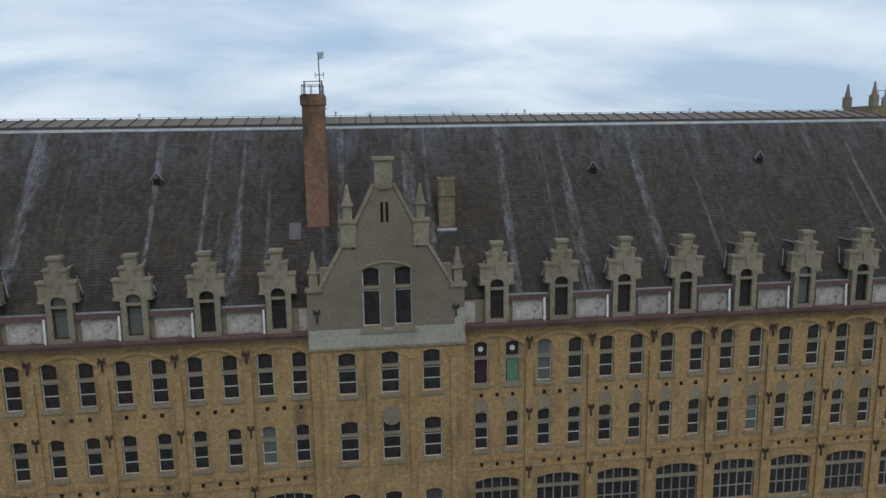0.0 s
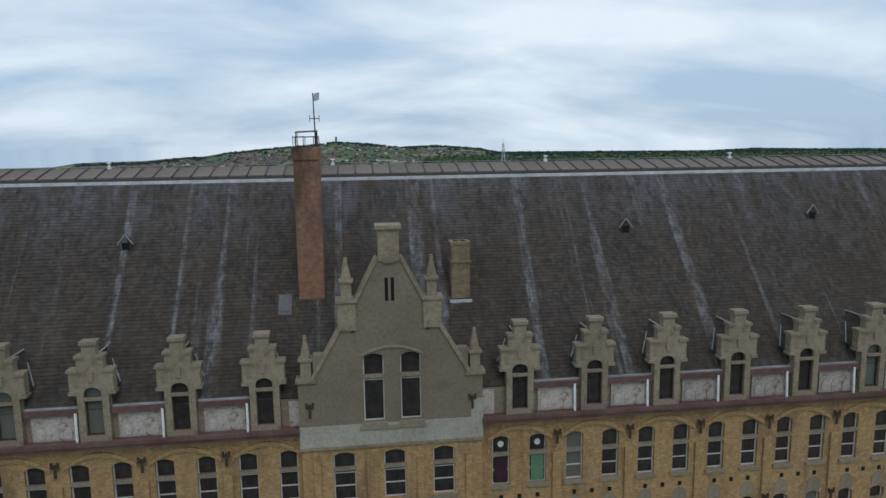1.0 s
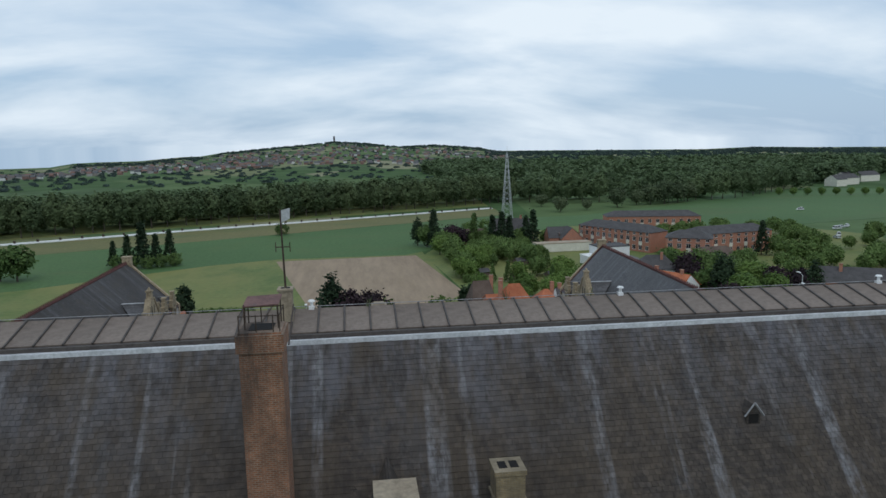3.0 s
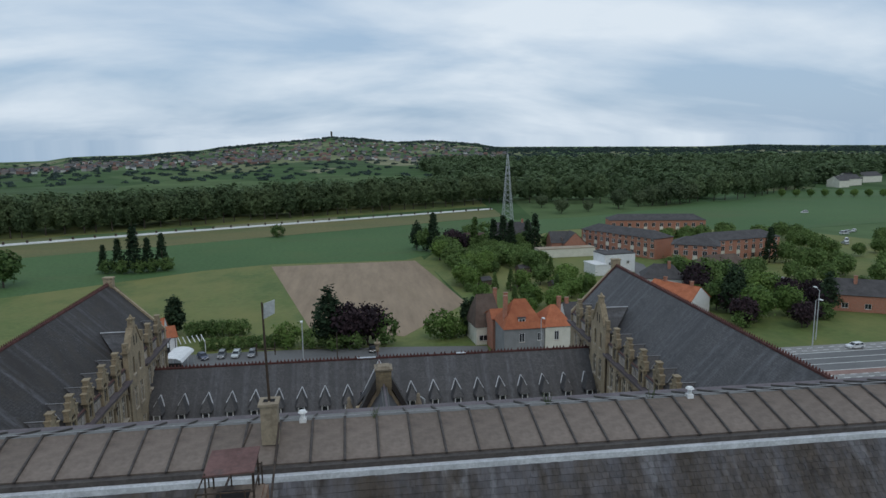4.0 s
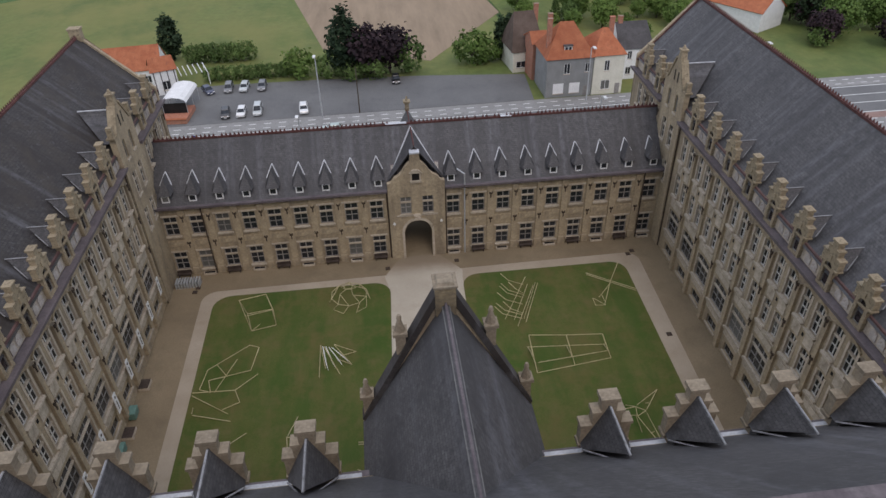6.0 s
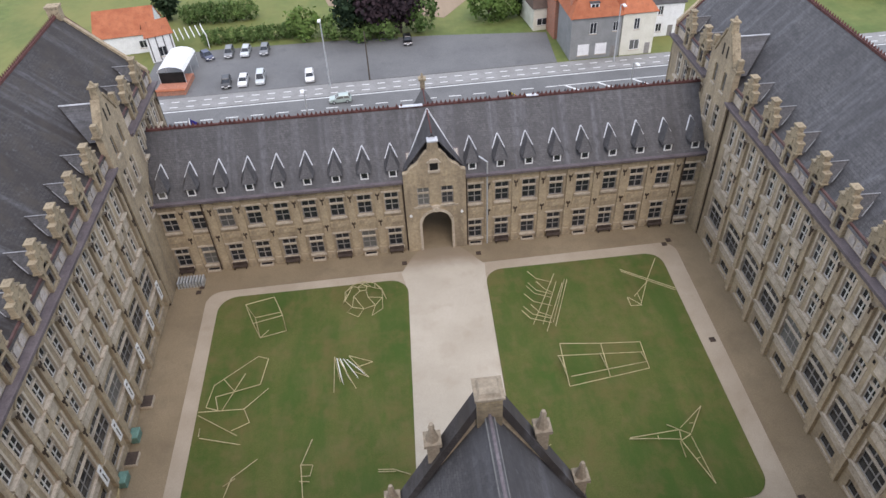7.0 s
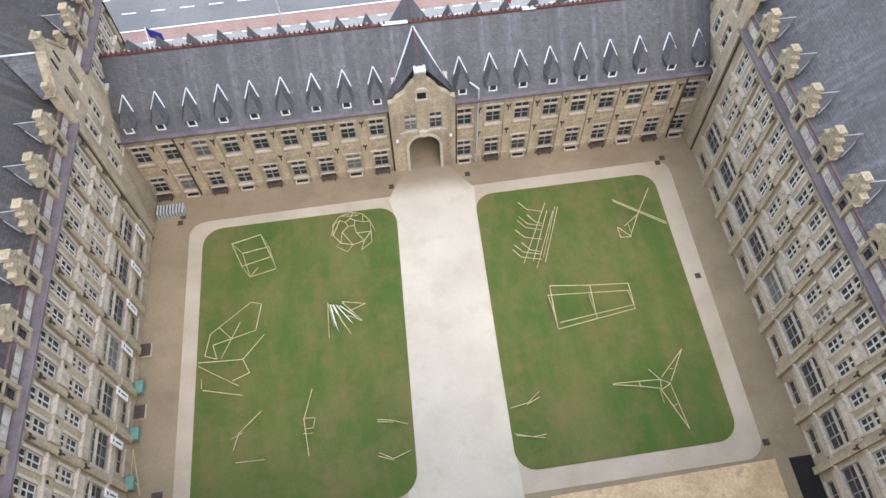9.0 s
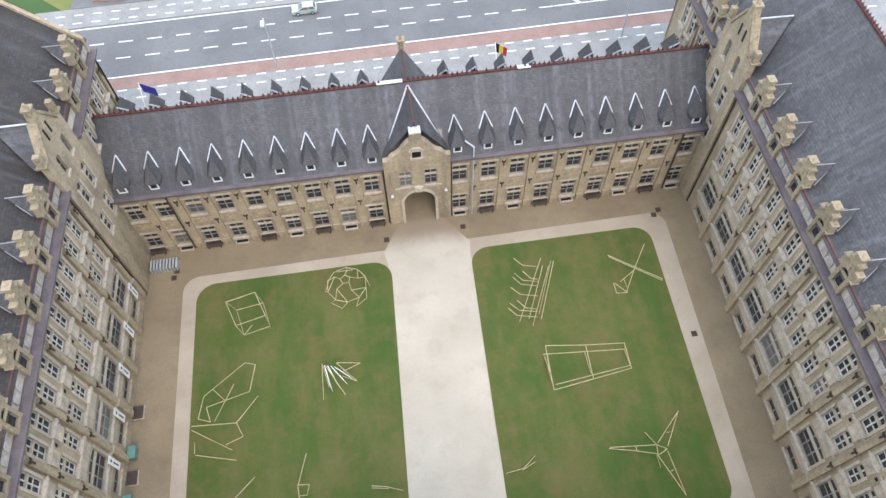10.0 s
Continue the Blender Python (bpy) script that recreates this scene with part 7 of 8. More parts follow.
house(104.0, 243.0, -20, 14, 11, 4.5, 8.5, M_WHITE, M_TILE_DARK, "white house with dark hipped roof", [(0, 1.4, 1.4, 1.4)], 4, [(2, 4)])
house(92.0, 216.0, -60, 16, 10, 5.0, 8.5, M_WHITE, M_TILE, "long house with bright orange tiled roof", [], 0, [(5, 5), (-4, 5)])
house(150.0, 206.0, -28, 20, 11, 5.2, 9.0, M_BRICK_RED, M_TILE_DARK, "red brick house with dark roof and chimney", [(-6, 1, 1.8, 1.6), (0, 1, 1.8, 1.6), (6, 1, 1.4, 2.0)], 0, [(-3, 4)])
house(166.0, 196.0, -28, 14, 11, 5.2, 9.0, M_BRICK_RED, M_TILE_DARK, "red brick house with a white garage door", [(0, 1, 2.4, 2.0)], 0, [(3, 4)])
house(140.0, 238.0, 0, 16, 6, 3.0, 3.3, M_PAVE, M_PAVE, "low flat-roofed concrete outbuilding among trees", [], flat=True, category="shed", name="shed")
for x, y, w in ((47, 262, 4), (58, 255, 3.5), (66, 282, 5), (42, 232, 3), (70, 252, 4)):
    house(x, y, 20, w, 3, 2.2, 3.2, M_TILE_BROWN, M_TILE_DARK, "small wooden garden shed", [], 0, category="shed", name="shed")

# ---- terrain out to the horizon, one sheet ----
PROFILE = [(-60, -75), (-25.0, -62), (-21.5, -60), (-20.9, -38), (-16.3, -36), (-13.8, -18), (-11.4, -14), (-10.5, 4), (-6.2, 30), (-3.3, 44), (-1.5, 58), (1.0, 46), (3.7, 24), (6.9, 31), (10.6, 11), (12.0, -12), (21.9, -16), (28.2, -18), (32.0, -6), (35.9, -12), (60, -18)]
HB, HZ = [p[0] for p in PROFILE], [p[1] for p in PROFILE]


def terrain_z(x, y):
    r = math.hypot(x, y - 34)
    if y < 34:
        return -0.1
    b = math.degrees(math.atan2(x, y - 34))
    f = min(max((r - 850) / 3000, 0), 1)
    f = f * f * (3 - 2 * f)
    return -0.1 + f * float(np.interp(b, HB, HZ))


ter = Shape()
rad = [0, 60, 150, 300, 500, 700, 850, 1000, 1200, 1400, 1700, 2000, 2300, 2600, 2900, 3200, 3500, 3800, 4000, 4300, 4600]
NB = 240
for r in rad[1:]:
    for i in range(NB):
        a = 2 * math.pi * i / NB
        x, y = r * math.sin(a), 34 + r * math.cos(a)
        ter.v.append((x, y, terrain_z(x, y)))
ter.v.append((0, 34, -0.1))
c = len(ter.v) - 1
for i in range(NB):
    j = (i + 1) % NB
    ter.f.append((c, j, i))
    for k in range(len(rad) - 2):
        ter.f.append((k * NB + i, k * NB + j, (k + 1) * NB + j, (k + 1) * NB + i))


def land_material():
    m, ns, ls, p = nodes_of("patchwork farmland")
    v = coords(ns, ls, (1, 0.6, 1))
    vor = ns.new("ShaderNodeTexVoronoi")
    vor.inputs["Scale"].default_value = 0.0065
    ls.new(v, vor.inputs["Vector"])
    sep = ns.new("ShaderNodeSeparateColor")
    ls.new(vor.outputs["Color"], sep.inputs[0])
    r = ns.new("ShaderNodeValToRGB")
    r.color_ramp.interpolation = "CONSTANT"
    stops = [(0.0, (0.095, 0.14, 0.06)), (0.25, (0.065, 0.11, 0.045)), (0.45, (0.17, 0.19, 0.10)), (0.6, (0.075, 0.115, 0.055)), (0.75, (0.22, 0.22, 0.135)), (0.88, (0.10, 0.15, 0.07))]
    for i, (at, col) in enumerate(stops):
        e = r.color_ramp.elements[i] if i < 2 else r.color_ramp.elements.new(at)
        e.position, e.color = at, (*col, 1)
    ls.new(sep.outputs[0], r.inputs[0])
    f = noise_at(ns, ls, coords(ns, ls), 0.02, 6)
    col = mixed(ns, ls, 1.0, r.outputs[0], ramp(ns, ls, f, 0.3, 0.7, (0.75, 0.75, 0.75), (1.2, 1.2, 1.2)), "MULTIPLY")
    ls.new(col, p.inputs["Base Color"])
    p.inputs["Roughness"].default_value = 1.0
    p.inputs["Specular IOR Level"].default_value = 0.05
    return m


solid("ground", ter, land_material(), "patchwork farmland rolling to a wooded hill", "ground", kind="structure")


def field(outline, m, label, top):
    return solid("field", Shape().plate(outline, -0.5, top), m, label, "field", kind="structure")


field([(-330, 188), (-60, 188), (-47, 176), (34, 177), (36, 200), (30, 330), (-60, 322), (-120, 285), (-330, 250)], M_FIELD_B, "yellow green meadow", -0.04)
field([(-33.7, 314), (26.5, 317), (35.6, 238.5), (13, 204.5), (-12.5, 217)], M_PLOUGH, "bare ploughed brown field", 0.0)
field([(-330, 200), (-118, 272), (-60, 310), (-34, 319.5), (22, 319), (37, 334), (110, 392), (101, 470), (-90, 382), (-330, 280)], M_FIELD_A, "bright green crop field", -0.02)
field([(-330, 281), (-90, 383), (100, 471), (103, 515), (-104, 428), (-330, 325)], M_FIELD_C, "olive stubble strip below the canal", -0.03)
field([(104, 395), (140, 405), (230, 372), (430, 420), (560, 520), (450, 640), (340, 600), (230, 500), (150, 455), (104, 450)], M_FIELD_A, "bright green pasture", -0.03)
field([(34, 176.5), (200, 179), (260, 330), (240, 370), (140, 404), (104, 394), (36, 333), (30, 317), (36, 238)], M_FIELD_B, "gardens and rough grass", -0.045)
field([(-104, 452), (103, 540), (110, 700), (-400, 640), (-400, 330)], M_FIELD_B, "meadow behind the canal trees", -0.05)
solid("access_road", Shape().plate([(104, 262), (110, 262), (118, 290), (114, 330), (106, 372), (101, 372), (109, 330), (112, 290)], -0.2, 0.02), M_ASPHALT, "narrow asphalt lane between houses", "road", kind="structure")
canal = Shape().plate([(-330, 326), (-104, 429), (102, 516), (101, 521), (-105, 435), (-331, 333)], -0.3, 0.3)
solid("canal_wall", canal, M_CANAL, "pale concrete canal edge", "canal", kind="structure")
post = Shape().box(-0.5, 0.5, -0.4, 0.4, 0, 1.6).mesh("canal_post", M_IRON)
for i in range(46):
    f = i / 45
    x, y = -330 + 430 * f, 327 + 189 * f + 8 * math.sin(f * 3.1)
    solid("canal_post", post, None, "dark mooring post on the canal edge", "post", Matrix.Translation((x, y - 1.5, 0)), "canal posts")

# ---- trees ----
rng = np.random.default_rng(7)


def leaf_cloud(n_clumps, per, size, shape_fn, spread, order=0.6):
    """Leaves as many small quads in clumps, turned outwards and up so the crown shades as a round form."""
    centres = np.array([shape_fn() for _ in range(n_clumps)])
    c = np.repeat(centres, per, axis=0) + rng.normal(0, spread, (n_clumps * per, 3))
    n = len(c)
    mid = centres.mean(axis=0)
    out = c - mid
    out /= np.linalg.norm(out, axis=1)[:, None] + 1e-6
    out = out * order + (0, 0, 0.25) + rng.normal(0, 0.42, (n, 3))
    out /= np.linalg.norm(out, axis=1)[:, None] + 1e-6
    a = np.cross(out, rng.normal(0, 1, (n, 3))); a /= np.linalg.norm(a, axis=1)[:, None]
    b = np.cross(out, a)
    s = size * rng.uniform(0.6, 1.3, (n, 1))
    return np.stack([c - a * s - b * s * 0.7, c + a * s - b * s * 0.5, c + a * s * 0.8 + b * s * 0.7, c - a * s * 0.7 + b * s * 0.6], axis=1)


def quads_mesh(name, quads, material):
    me = bpy.data.meshes.new(name)
    n = len(quads)
    me.from_pydata(quads.reshape(-1, 3).tolist(), [], np.arange(4 * n).reshape(n, 4).tolist())
    me.materials.append(material)
    return me


def in_ball(rx, ry, z0, z1, hollow=0.35, cone=0.0):
    def fn():
        while True:
            p = rng.uniform(-1, 1, 3)
            q = (p * p).sum()
            if hollow < q < 1:
                z = z0 + (p[2] + 1) / 2 * (z1 - z0)
                k = 1 - cone * (z - z0) / (z1 - z0)
                return (p[0] * rx * k, p[1] * ry * k, z)
    return fn


def in_cone(r, z0, z1):
    def fn():
        f = rng.uniform(0, 1) ** 0.8
        a, rr = rng.uniform(0, 6.283), r * (1 - f) * rng.uniform(0.55, 1.05) + 0.1
        return (rr * math.cos(a), rr * math.sin(a), z0 + f * (z1 - z0))
    return fn


def trunk_mesh(h, r, spread, top):
    s = Shape().rod((0, 0, 0), (0.1 * r, 0, h), r, r * 0.6, 7)
    for i in range(6):
        a = i * 1.05 + 0.3
        s.rod((0, 0, h * (0.75 + 0.04 * i)), (spread * math.cos(a), spread * math.sin(a), top * (0.75 + 0.04 * i)), r * 0.4, r * 0.12, 5)
    return s.mesh("trunk", M_BARK)


TREES = {}


def tree_kind(name, trunk, quads, mats):
    for k, m in mats.items():
        TREES[k] = (trunk, quads_mesh("crown", quads, m))


broad = leaf_cloud(90, 16, 0.38, in_ball(4.2, 4.2, 2.2, 9.5), 0.6)
tree_kind("broad", trunk_mesh(3.4, 0.28, 2.4, 7), broad, {"broad": M_LEAF, "light": M_LEAF_LIGHT, "purple": M_LEAF_PURPLE, "willow": M_LEAF_WILLOW})
tall = leaf_cloud(110, 26, 0.6, in_ball(6.6, 6.0, 5.2, 23, cone=0.12), 0.95)
tree_kind("tall", trunk_mesh(8, 0.42, 3.5, 19), tall, {"tall": M_LEAF_POPLAR, "tall_wood": M_LEAF_WOOD})
conif = leaf_cloud(110, 12, 0.3, in_cone(2.6, 0.6, 11), 0.35)
tree_kind("conifer", trunk_mesh(8, 0.2, 0.6, 9), conif, {"conifer": M_LEAF_DARK, "conifer_light": M_LEAF})
cyp = leaf_cloud(130, 16, 0.27, in_ball(1.7, 1.7, 0.3, 10, cone=0.35), 0.3)
tree_kind("cypress", trunk_mesh(6, 0.18, 0.3, 8), cyp, {"cypress": M_LEAF_DARK})
bushq = leaf_cloud(60, 14, 0.28, in_ball(3.2, 3.0, 0.2, 5.5, 0.45), 0.4)
tree_kind("bush", trunk_mesh(1.5, 0.15, 1.2, 3), bushq, {"bush": M_LEAF_LIGHT, "bush_dark": M_LEAF})
pine = leaf_cloud(120, 14, 0.4, in_ball(5.5, 5.0, 1.5, 15, 0.3, 0.75), 0.6)
tree_kind("pine", trunk_mesh(9, 0.35, 2.0, 12), pine, {"pine": M_LEAF_DARK})
LABELS = {"broad": "broad leafy green tree in full leaf", "light": "light green leafy tree among gardens", "purple": "dark purple beech with dense crown", "willow": "grey green rounded willow by the wood", "tall": "tall dark poplar in the canal row", "tall_wood": "tall tree at the wood's edge", "conifer": "dark narrow conifer beside the gardens", "conifer_light": "mid green conifer beside the gardens", "cypress": "dark upright cypress on the grass", "bush": "rounded light green bush by the grass", "bush_dark": "rounded green bush with dense leaves", "pine": "large dark pine with uneven crown"}
tr = random.Random(21)


def tree(kind, x, y, s=1.0, sz=None):
    t = thing("tree", LABELS[kind], "tree", pose(x, y, terrain_z(x, y), 0, 0, tr.random() * 360) @ Matrix.Diagonal((s, s, sz or s, 1)), "trees")
    part("trunk", TREES[kind][0], None, t)
    part("crown", TREES[kind][1], None, t)


tree("cypress", -48.2, 216.5, 1.5, 1.08)
tree("pine", -6.4, 198.5, 1.1, 1.02)
tree("purple", -2.6, 198.5, 1.1, 1.15)
for x, y, k, w, h in ((3.2, 198.5, "purple", 1.1, 1.1), (-0.6, 196.8, "bush_dark", 1.2, 0.9), (7.6, 198.6, "bush_dark", 1.15, 1.45), (-10.6, 198.6, "bush_dark", 1.0, 0.9), (-5.8, 196.8, "bush_dark", 1.1, 0.75)):
    tree(k, x, y, w, h)
tree("bush", -17.0, 199.5, 1.15)
tree("bush", 22.5, 201.5, 1.35)
tree("bush", 26.3, 202.0, 1.0)
tree("cypress", 29.5, 203, 1.0)
tree("conifer", 31.5, 204, 0.9)
for i in range(9):
    tree("bush_dark", -37.0 + i * 2.3, 200.5 + 0.3 * (i % 2), 0.55, 0.6)
for i in range(6):
    tree("bush_dark", -43.0 + i * 2.6, 213.0, 0.7, 0.8)
for x, y, s in ((-99, 313, 0.9), (-93, 312, 1.1), (-86.7, 311, 1.5), (-82, 313, 1.1), (-77, 315, 1.2)):
    tree("conifer", x, y, s * 1.1)
    tree("bush_dark", x + 2, y - 2, 1.0)
tree("broad", -126, 290, 1.4)
tree("broad", -133, 292, 1.3)
tree("bush_dark", -40, 402, 1.2)
# garden belt beside the ploughed field
far_garden = []
for i in range(210):
    x, y = tr.uniform(38, 112), tr.uniform(208, 340)
    if x < 38 + (y - 230) * -0.05 or (78 < x < 118 and 270 < y < 335) or (94 < x < 120 and 226 < y < 262) or (x < 60 and y < 214) or (84 < x < 102 and y < 226) or (84 < x < 116 and 238 < y < 292):
        continue
    k = tr.choice(["broad", "light", "light", "bush", "bush_dark", "conifer_light", "light"])
    if y < 290:
        tree(k, x, y, tr.uniform(0.45, 0.85))
    else:
        far_garden.append((x, y, tr.uniform(0.5, 0.85)))
for x, y, k, s in ((30, 346, "pine", 0.9), (37, 338, "conifer", 1.6), (34, 342, "broad", 1.1), (45, 332, "purple", 1.15), (49, 333, "purple", 1.0), (56, 336, "conifer_light", 1.4), (64, 332, "conifer", 1.35), (68, 330, "conifer", 1.5), (72, 331, "conifer", 1.3), (80, 332, "conifer", 1.3), (84, 334, "conifer", 1.5), (40, 325, "broad", 1.0), (37, 316, "light", 0.9), (41, 300, "broad", 1.0), (44, 282, "light", 0.9), (40, 268, "broad", 0.9), (62, 390, "bush_dark", 1.0), (72, 392, "bush_dark", 1.2)):
    tree(k, x, y, s)
# trees beside the apartments and behind the street
for i in range(230):
    x, y = tr.uniform(112, 275), tr.uniform(200, 345)
    if (x < 196 and 266 < y < 330) or (112 < x < 122 and y > 240) or (126 < x < 152 and 254 < y < 278) or (138 < x < 178 and y < 222) or (222 < x < 275 and 315 < y < 368) or (130 < x < 150 and 232 < y < 248):
        continue
    if y < 232:
        tree(tr.choice(["broad", "broad", "light", "bush_dark", "bush_dark", "purple"]), x, y, tr.uniform(0.6, 1.05))
    else:
        far_garden.append((x, y, tr.uniform(0.6, 1.0)))
for i in range(46):
    x, y = tr.uniform(100, 142), tr.uniform(194, 262)
    if x < 104 + (y - 194) * 0.16 or (126 < x < 152 and 254 < y) or (130 < x < 150 and 232 < y < 248) or (x > 138 and y < 222):
        continue
    tree(tr.choice(["broad", "light", "broad", "purple", "bush_dark", "pine"]), x, y, tr.uniform(0.65, 1.0))
for x, y, k, s in ((112, 236, "purple", 1.1), (117, 240, "broad", 1.2), (108, 228, "purple", 0.9), (112, 252, "broad", 1.0), (170, 285, "conifer", 1.3), (176, 283, "broad", 0.9)):
    tree(k, x, y, s)
# the poplar row along the canal, two deep
canal_back = []
for i in range(58):
    f = i / 57
    x, y = -330 + 455 * f + tr.uniform(-2, 2), 352 + 212 * f + tr.uniform(-3, 3) + 8 * math.sin(f * 3.1)
    tree("tall", x, y, tr.uniform(0.85, 1.08), tr.uniform(0.85, 1.05))
    canal_back.append((x + tr.uniform(-5, 5), y + 26 + tr.uniform(-4, 8), tr.uniform(0.9, 1.2)))
# edge of the wood, with willows before it
for i in range(26):
    f = i / 25
    x = 128 + 330 * f
    y = 560 + 110 * f - 70 * math.sin(f * 3.14) + tr.uniform(-6, 6)
    tree("tall_wood", x, y, tr.uniform(0.75, 1.0))
for x, y, s in ((142, 478, 1.1), (164, 486, 0.8), (192, 500, 1.5), (212, 512, 1.2), (224, 514, 1.6), (236, 516, 1.9), (250, 522, 1.7), (262, 530, 1.6), (140, 520, 1.0)):
    tree("willow", x, y, s)
for i in range(12):
    tree("light", 360 + i * 11, 560 - i * 3, 0.7)


def wood(name, spots, quads, material, label, wide=1.0):
    """Far woods: one crown form laid down many times, as one mesh."""
    out = []
    for x, y, s in spots:
        a = tr.random() * 6.283
        c, d = math.cos(a), math.sin(a)
        q = quads * np.array((s * wide, s * wide, s))
        out.append(np.stack([q[..., 0] * c - q[..., 1] * d + x, q[..., 0] * d + q[..., 1] * c + y, q[..., 2] + terrain_z(x, y)], axis=-1))
    solid(name, quads_mesh(name, np.concatenate(out), material), None, label, "woodland", kind="stuff")


wood("garden_trees", far_garden, broad, M_LEAF, "leafy garden trees behind the street houses")
crown_mid = leaf_cloud(42, 10, 0.95, in_ball(6.8, 6.8, 1, 20, 0.3, 0.1), 1.1)
crown_far = leaf_cloud(18, 5, 2.6, in_ball(15, 15, 0, 10, 0.2), 2.0)
spots = []
while len(spots) < 620:
    x, y = tr.uniform(110, 900), tr.uniform(500, 1250)
    if y > 560 + max(0, (x - 128)) * 0.33 - (60 if 140 < x < 420 else 0) and x < y * 0.95:
        spots.append((x, y, tr.uniform(0.8, 1.15)))
spots += canal_back
for i in range(170):
    spots.append((tr.uniform(-420, 110), 0, 0.9))
spots = [(x, y if y else 400 + (x + 330) * 0.47 + tr.uniform(10, 60), s) for x, y, s in spots]
wood("wood", spots, crown_mid, M_LEAF_WOOD, "dense dark green wood beyond the canal", 1.55)
spots = []
while len(spots) < 4200:
    b, r = radians(tr.uniform(-30, 48)), tr.uniform(900, 4100)
    bd = math.degrees(b)
    dense = 0.9 if bd > 11 else (1.0 if r > 3450 and bd > -22 else 0.16)
    if bd < 11 and r < 2700:
        dense = 0.4
    if tr.random() < dense:
        spots.append((r * math.sin(b), 34 + r * math.cos(b), tr.uniform(0.6, 1.1) * (0.42 if r < 2700 else 0.8)))
wood("far_wood", spots, crown_far, M_LEAF_HAZED, "distant woods on the plain and the hill")

# ---- the village under the hill, too far to tell house from house ----
vw, vr = Shape(), Shape()
vt = random.Random(5)
for i in range(620):
    b, r = radians(vt.uniform(-28, 13)), 1450 + 1600 * vt.random() ** 1.4
    x, y = r * math.sin(b), 34 + r * math.cos(b)
    z = terrain_z(x, y)
    w, d, h, g = vt.uniform(6, 12), vt.uniform(6, 9), vt.uniform(3.5, 5.5), vt.uniform(2.5, 4)
    vw.box(x - w / 2, x + w / 2, y - d / 2, y + d / 2, z - 3, z + h)
    vr.sheet([(x - w / 2 - 0.4, y - d / 2 - 0.4, z + h), (x + w / 2 + 0.4, y - d / 2 - 0.4, z + h), (x + w / 2 + 0.4, y, z + h + g), (x - w / 2 - 0.4, y, z + h + g)], 0.3)
    n = len(vr.v)
    vr.v += [(x + w / 2 + 0.4, y + d / 2 + 0.4, z + h), (x - w / 2 - 0.4, y + d / 2 + 0.4, z + h)]
    vr.f.append((n, n + 1, n - 5, n - 6))
M_VW = island("village walls", [(0.0, (0.34, 0.33, 0.32)), (0.2, (0.20, 0.12, 0.10)), (0.6, (0.25, 0.23, 0.21)), (0.86, (0.62, 0.62, 0.60))])
M_VR = island("village roofs", [(0.0, (0.18, 0.10, 0.08)), (0.18, (0.095, 0.095, 0.1)), (0.55, (0.12, 0.10, 0.092)), (0.75, (0.10, 0.10, 0.1))])
solid("village_houses", vw, M_VW, "scattered village houses below the hill", "village", kind="stuff")
solid("village_roofs", vr, M_VR, "red and grey village roofs below the hill", "village", kind="stuff")
ht = solid("hill_tower", Shape().box(-108, -98, 3930, 3940, 55, 92), M_TILE_DARK, "small dark tower on the wooded hilltop", "tower")
for i, (x, y, w) in enumerate(((505, 660, 26), (530, 690, 18), (480, 640, 14), (560, 700, 30))):
    house(x, y, 15, w, 14, 7, 11, M_RENDER_CREAM, M_TILE_DARK, "pale distant farm building", [], 0, category="building", name="farm_building")

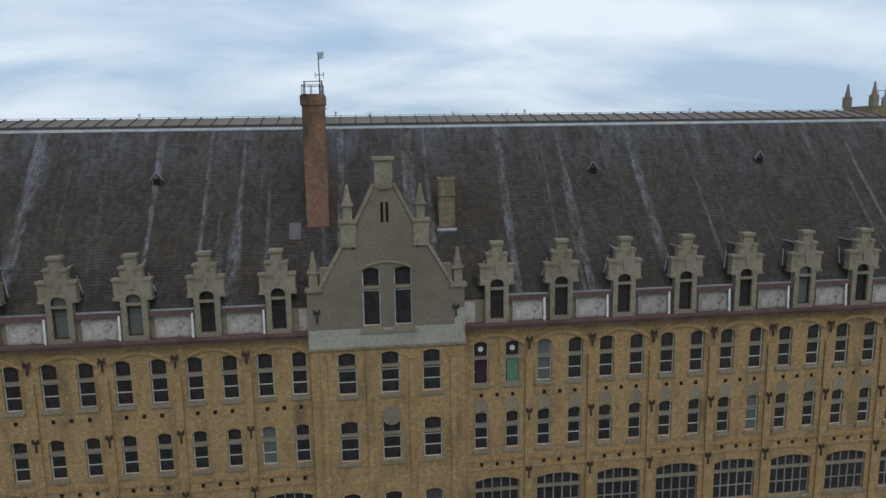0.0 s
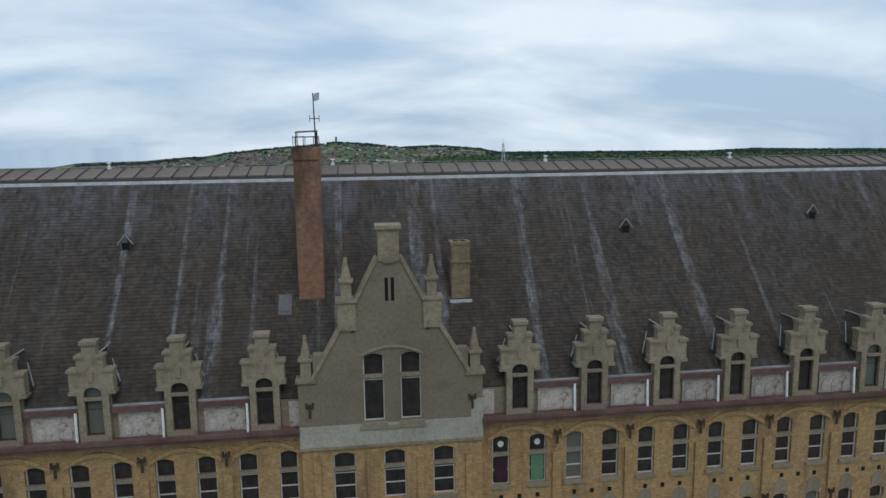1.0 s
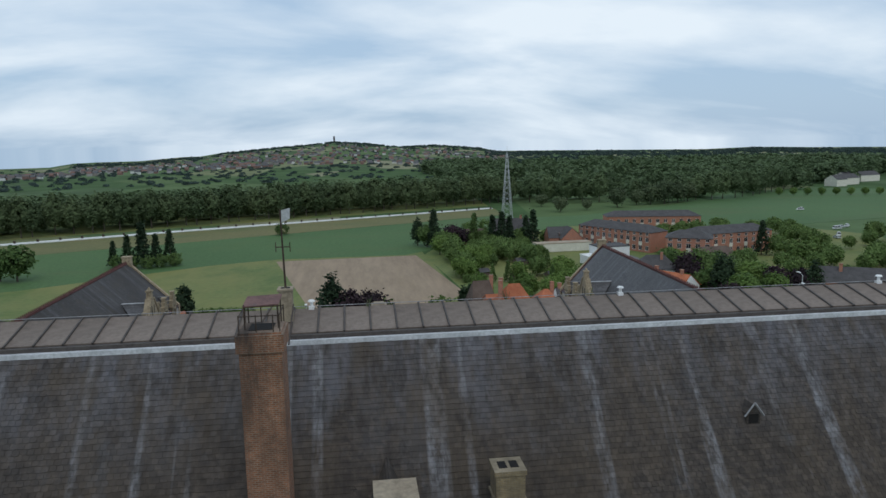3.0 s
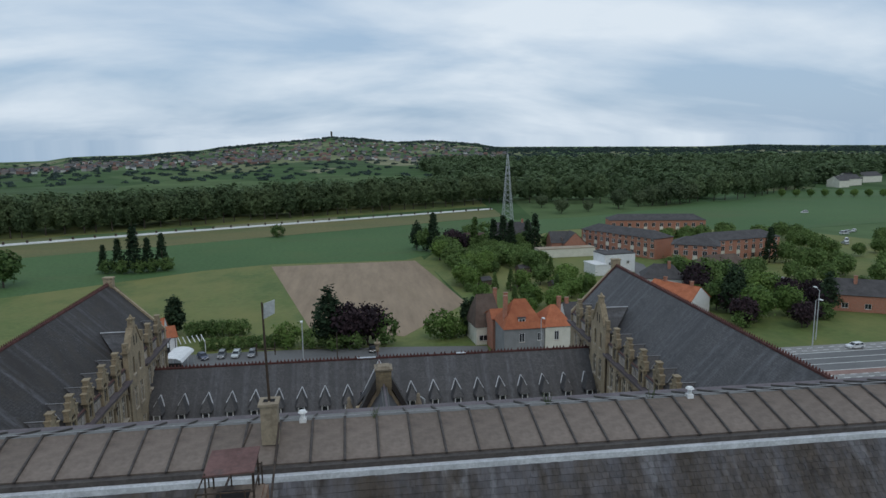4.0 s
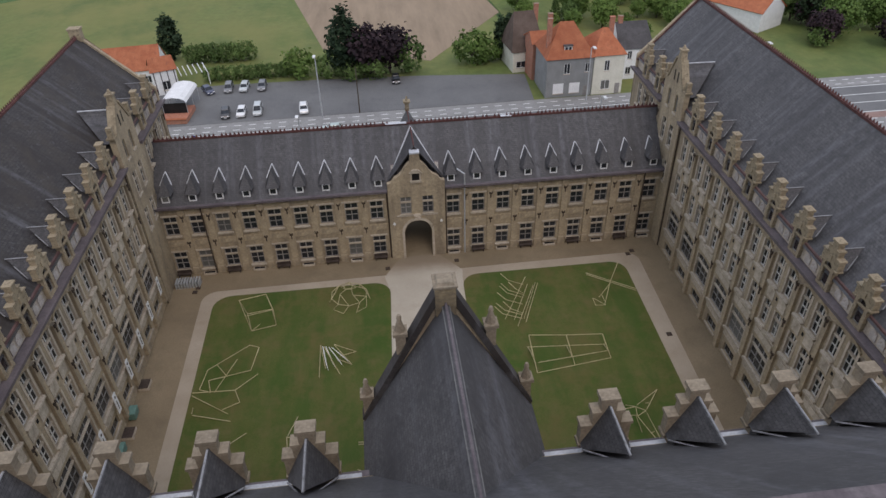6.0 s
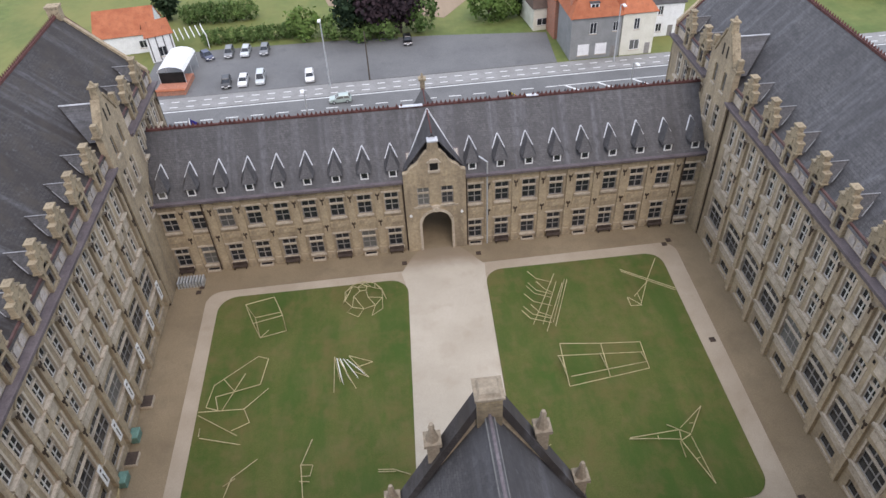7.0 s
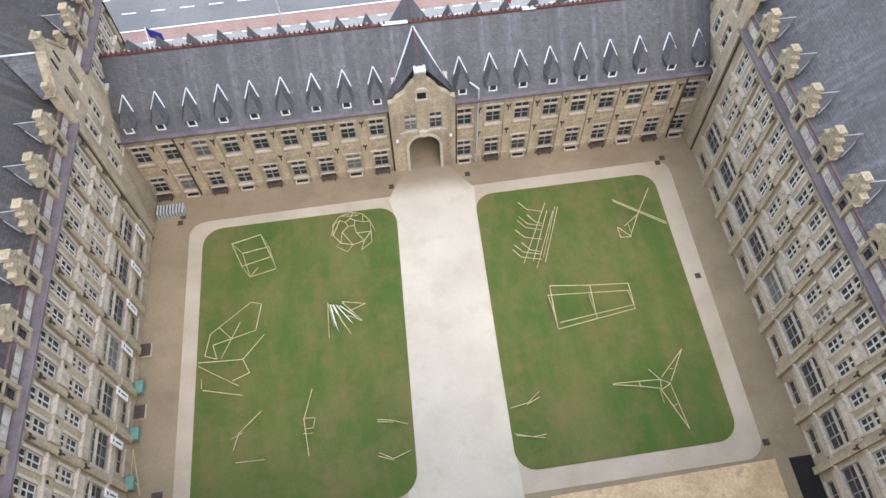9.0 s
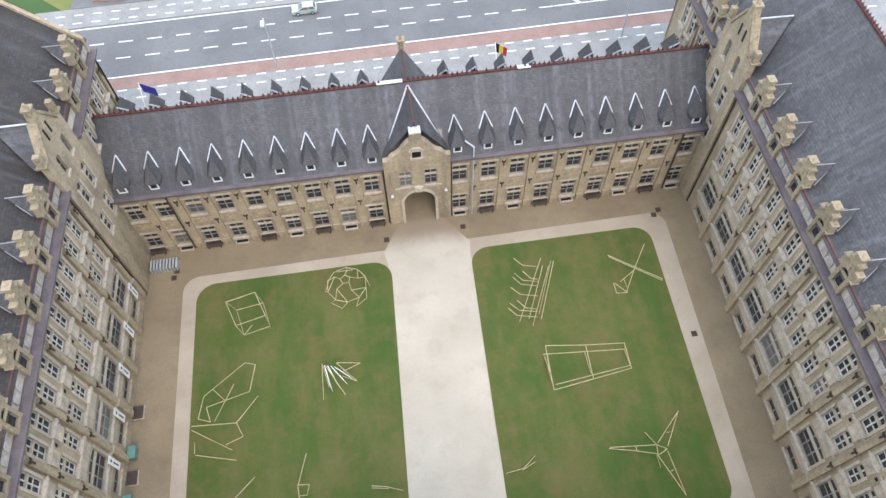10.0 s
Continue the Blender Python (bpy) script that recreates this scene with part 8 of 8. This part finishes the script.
# ---- lattice pylon ----
py = thing("pylon", "tall grey lattice radio mast beyond the gardens", "pylon", pose(93.0, 429.0, 0))
H, B0 = 46.0, 3.1
for sx, sy in ((1, 1), (1, -1), (-1, 1), (-1, -1)):
    part("leg", Shape().rod((sx * B0, sy * B0, 0), (sx * 0.35, sy * 0.35, H - 4), 0.17, 0.1, 5), M_STEEL, py)
n = 13
for i in range(n):
    z0, z1 = (H - 4) * (1 - (1 - i / n) ** 1.0), (H - 4) * (i + 1) / n
    w0, w1 = B0 + (0.35 - B0) * z0 / (H - 4), B0 + (0.35 - B0) * z1 / (H - 4)
    for (ax, ay), (bx, by) in (((1, 1), (1, -1)), ((1, -1), (-1, -1)), ((-1, -1), (-1, 1)), ((-1, 1), (1, 1))):
        part("brace", Shape().rod((ax * w0, ay * w0, z0), (bx * w1, by * w1, z1), 0.09, sides=4), M_STEEL, py)
        part("brace", Shape().rod((bx * w0, by * w0, z0), (ax * w1, ay * w1, z1), 0.09, sides=4), M_STEEL, py)
part("aerial", Shape().rod((0, 0, H - 4), (0, 0, H), 0.12, 0.05, 5), M_STEEL, py)

# ---- slates of the front slope, laid in courses ----
st_rng = np.random.default_rng(11)
slope_k = (RZ1 - 27.0) / (RY1 - 0.2)
slope_n = Vector((0, -slope_k, 1)).normalized()


def slate_box(x, z, w, dz):
    """One slate: its tail lies proud of the course below."""
    y0, y1 = 0.2 + (z - 27.0) / slope_k, 0.2 + (z + dz - 27.0) / slope_k
    up = [0.022 + 0.012 * st_rng.random(), 0.006]
    v = []
    for lift in (1.0, 0.1):
        for xx, yy, zz, u in ((x, y0, z, up[0]), (x + w, y0, z, up[0]), (x + w, y1, z + dz, up[1]), (x, y1, z + dz, up[1])):
            v.append((xx, yy + slope_n.y * u * lift, zz + slope_n.z * u * lift))
    return v


SLATE_FACES = ((0, 1, 2, 3), (4, 5, 1, 0), (5, 6, 2, 1), (7, 4, 0, 3))
slates = Shape()
ROW = 0.2
for r in range(int((RZ1 - 27.1) / ROW)):
    z = 27.1 + r * ROW
    x = X_START + (0.15 if r % 2 else 0.0)
    while x < X_END - 0.3:
        w = 0.286 + 0.008 * st_rng.random()
        near = -3.0 < x < 0.0 and z > 33.6
        if st_rng.random() > 0.006:
            v = slate_box(x, z + 0.008 * st_rng.normal(), w, ROW + 0.015)
            if near:
                s = Shape()
                s.v, s.f = v, list(SLATE_FACES)
                part("slate", s, M_SLATE_PIECE, main)
            else:
                n = len(slates.v)
                slates.v += v
                slates.f += [tuple(n + i for i in f) for f in SLATE_FACES]
        x += 0.3
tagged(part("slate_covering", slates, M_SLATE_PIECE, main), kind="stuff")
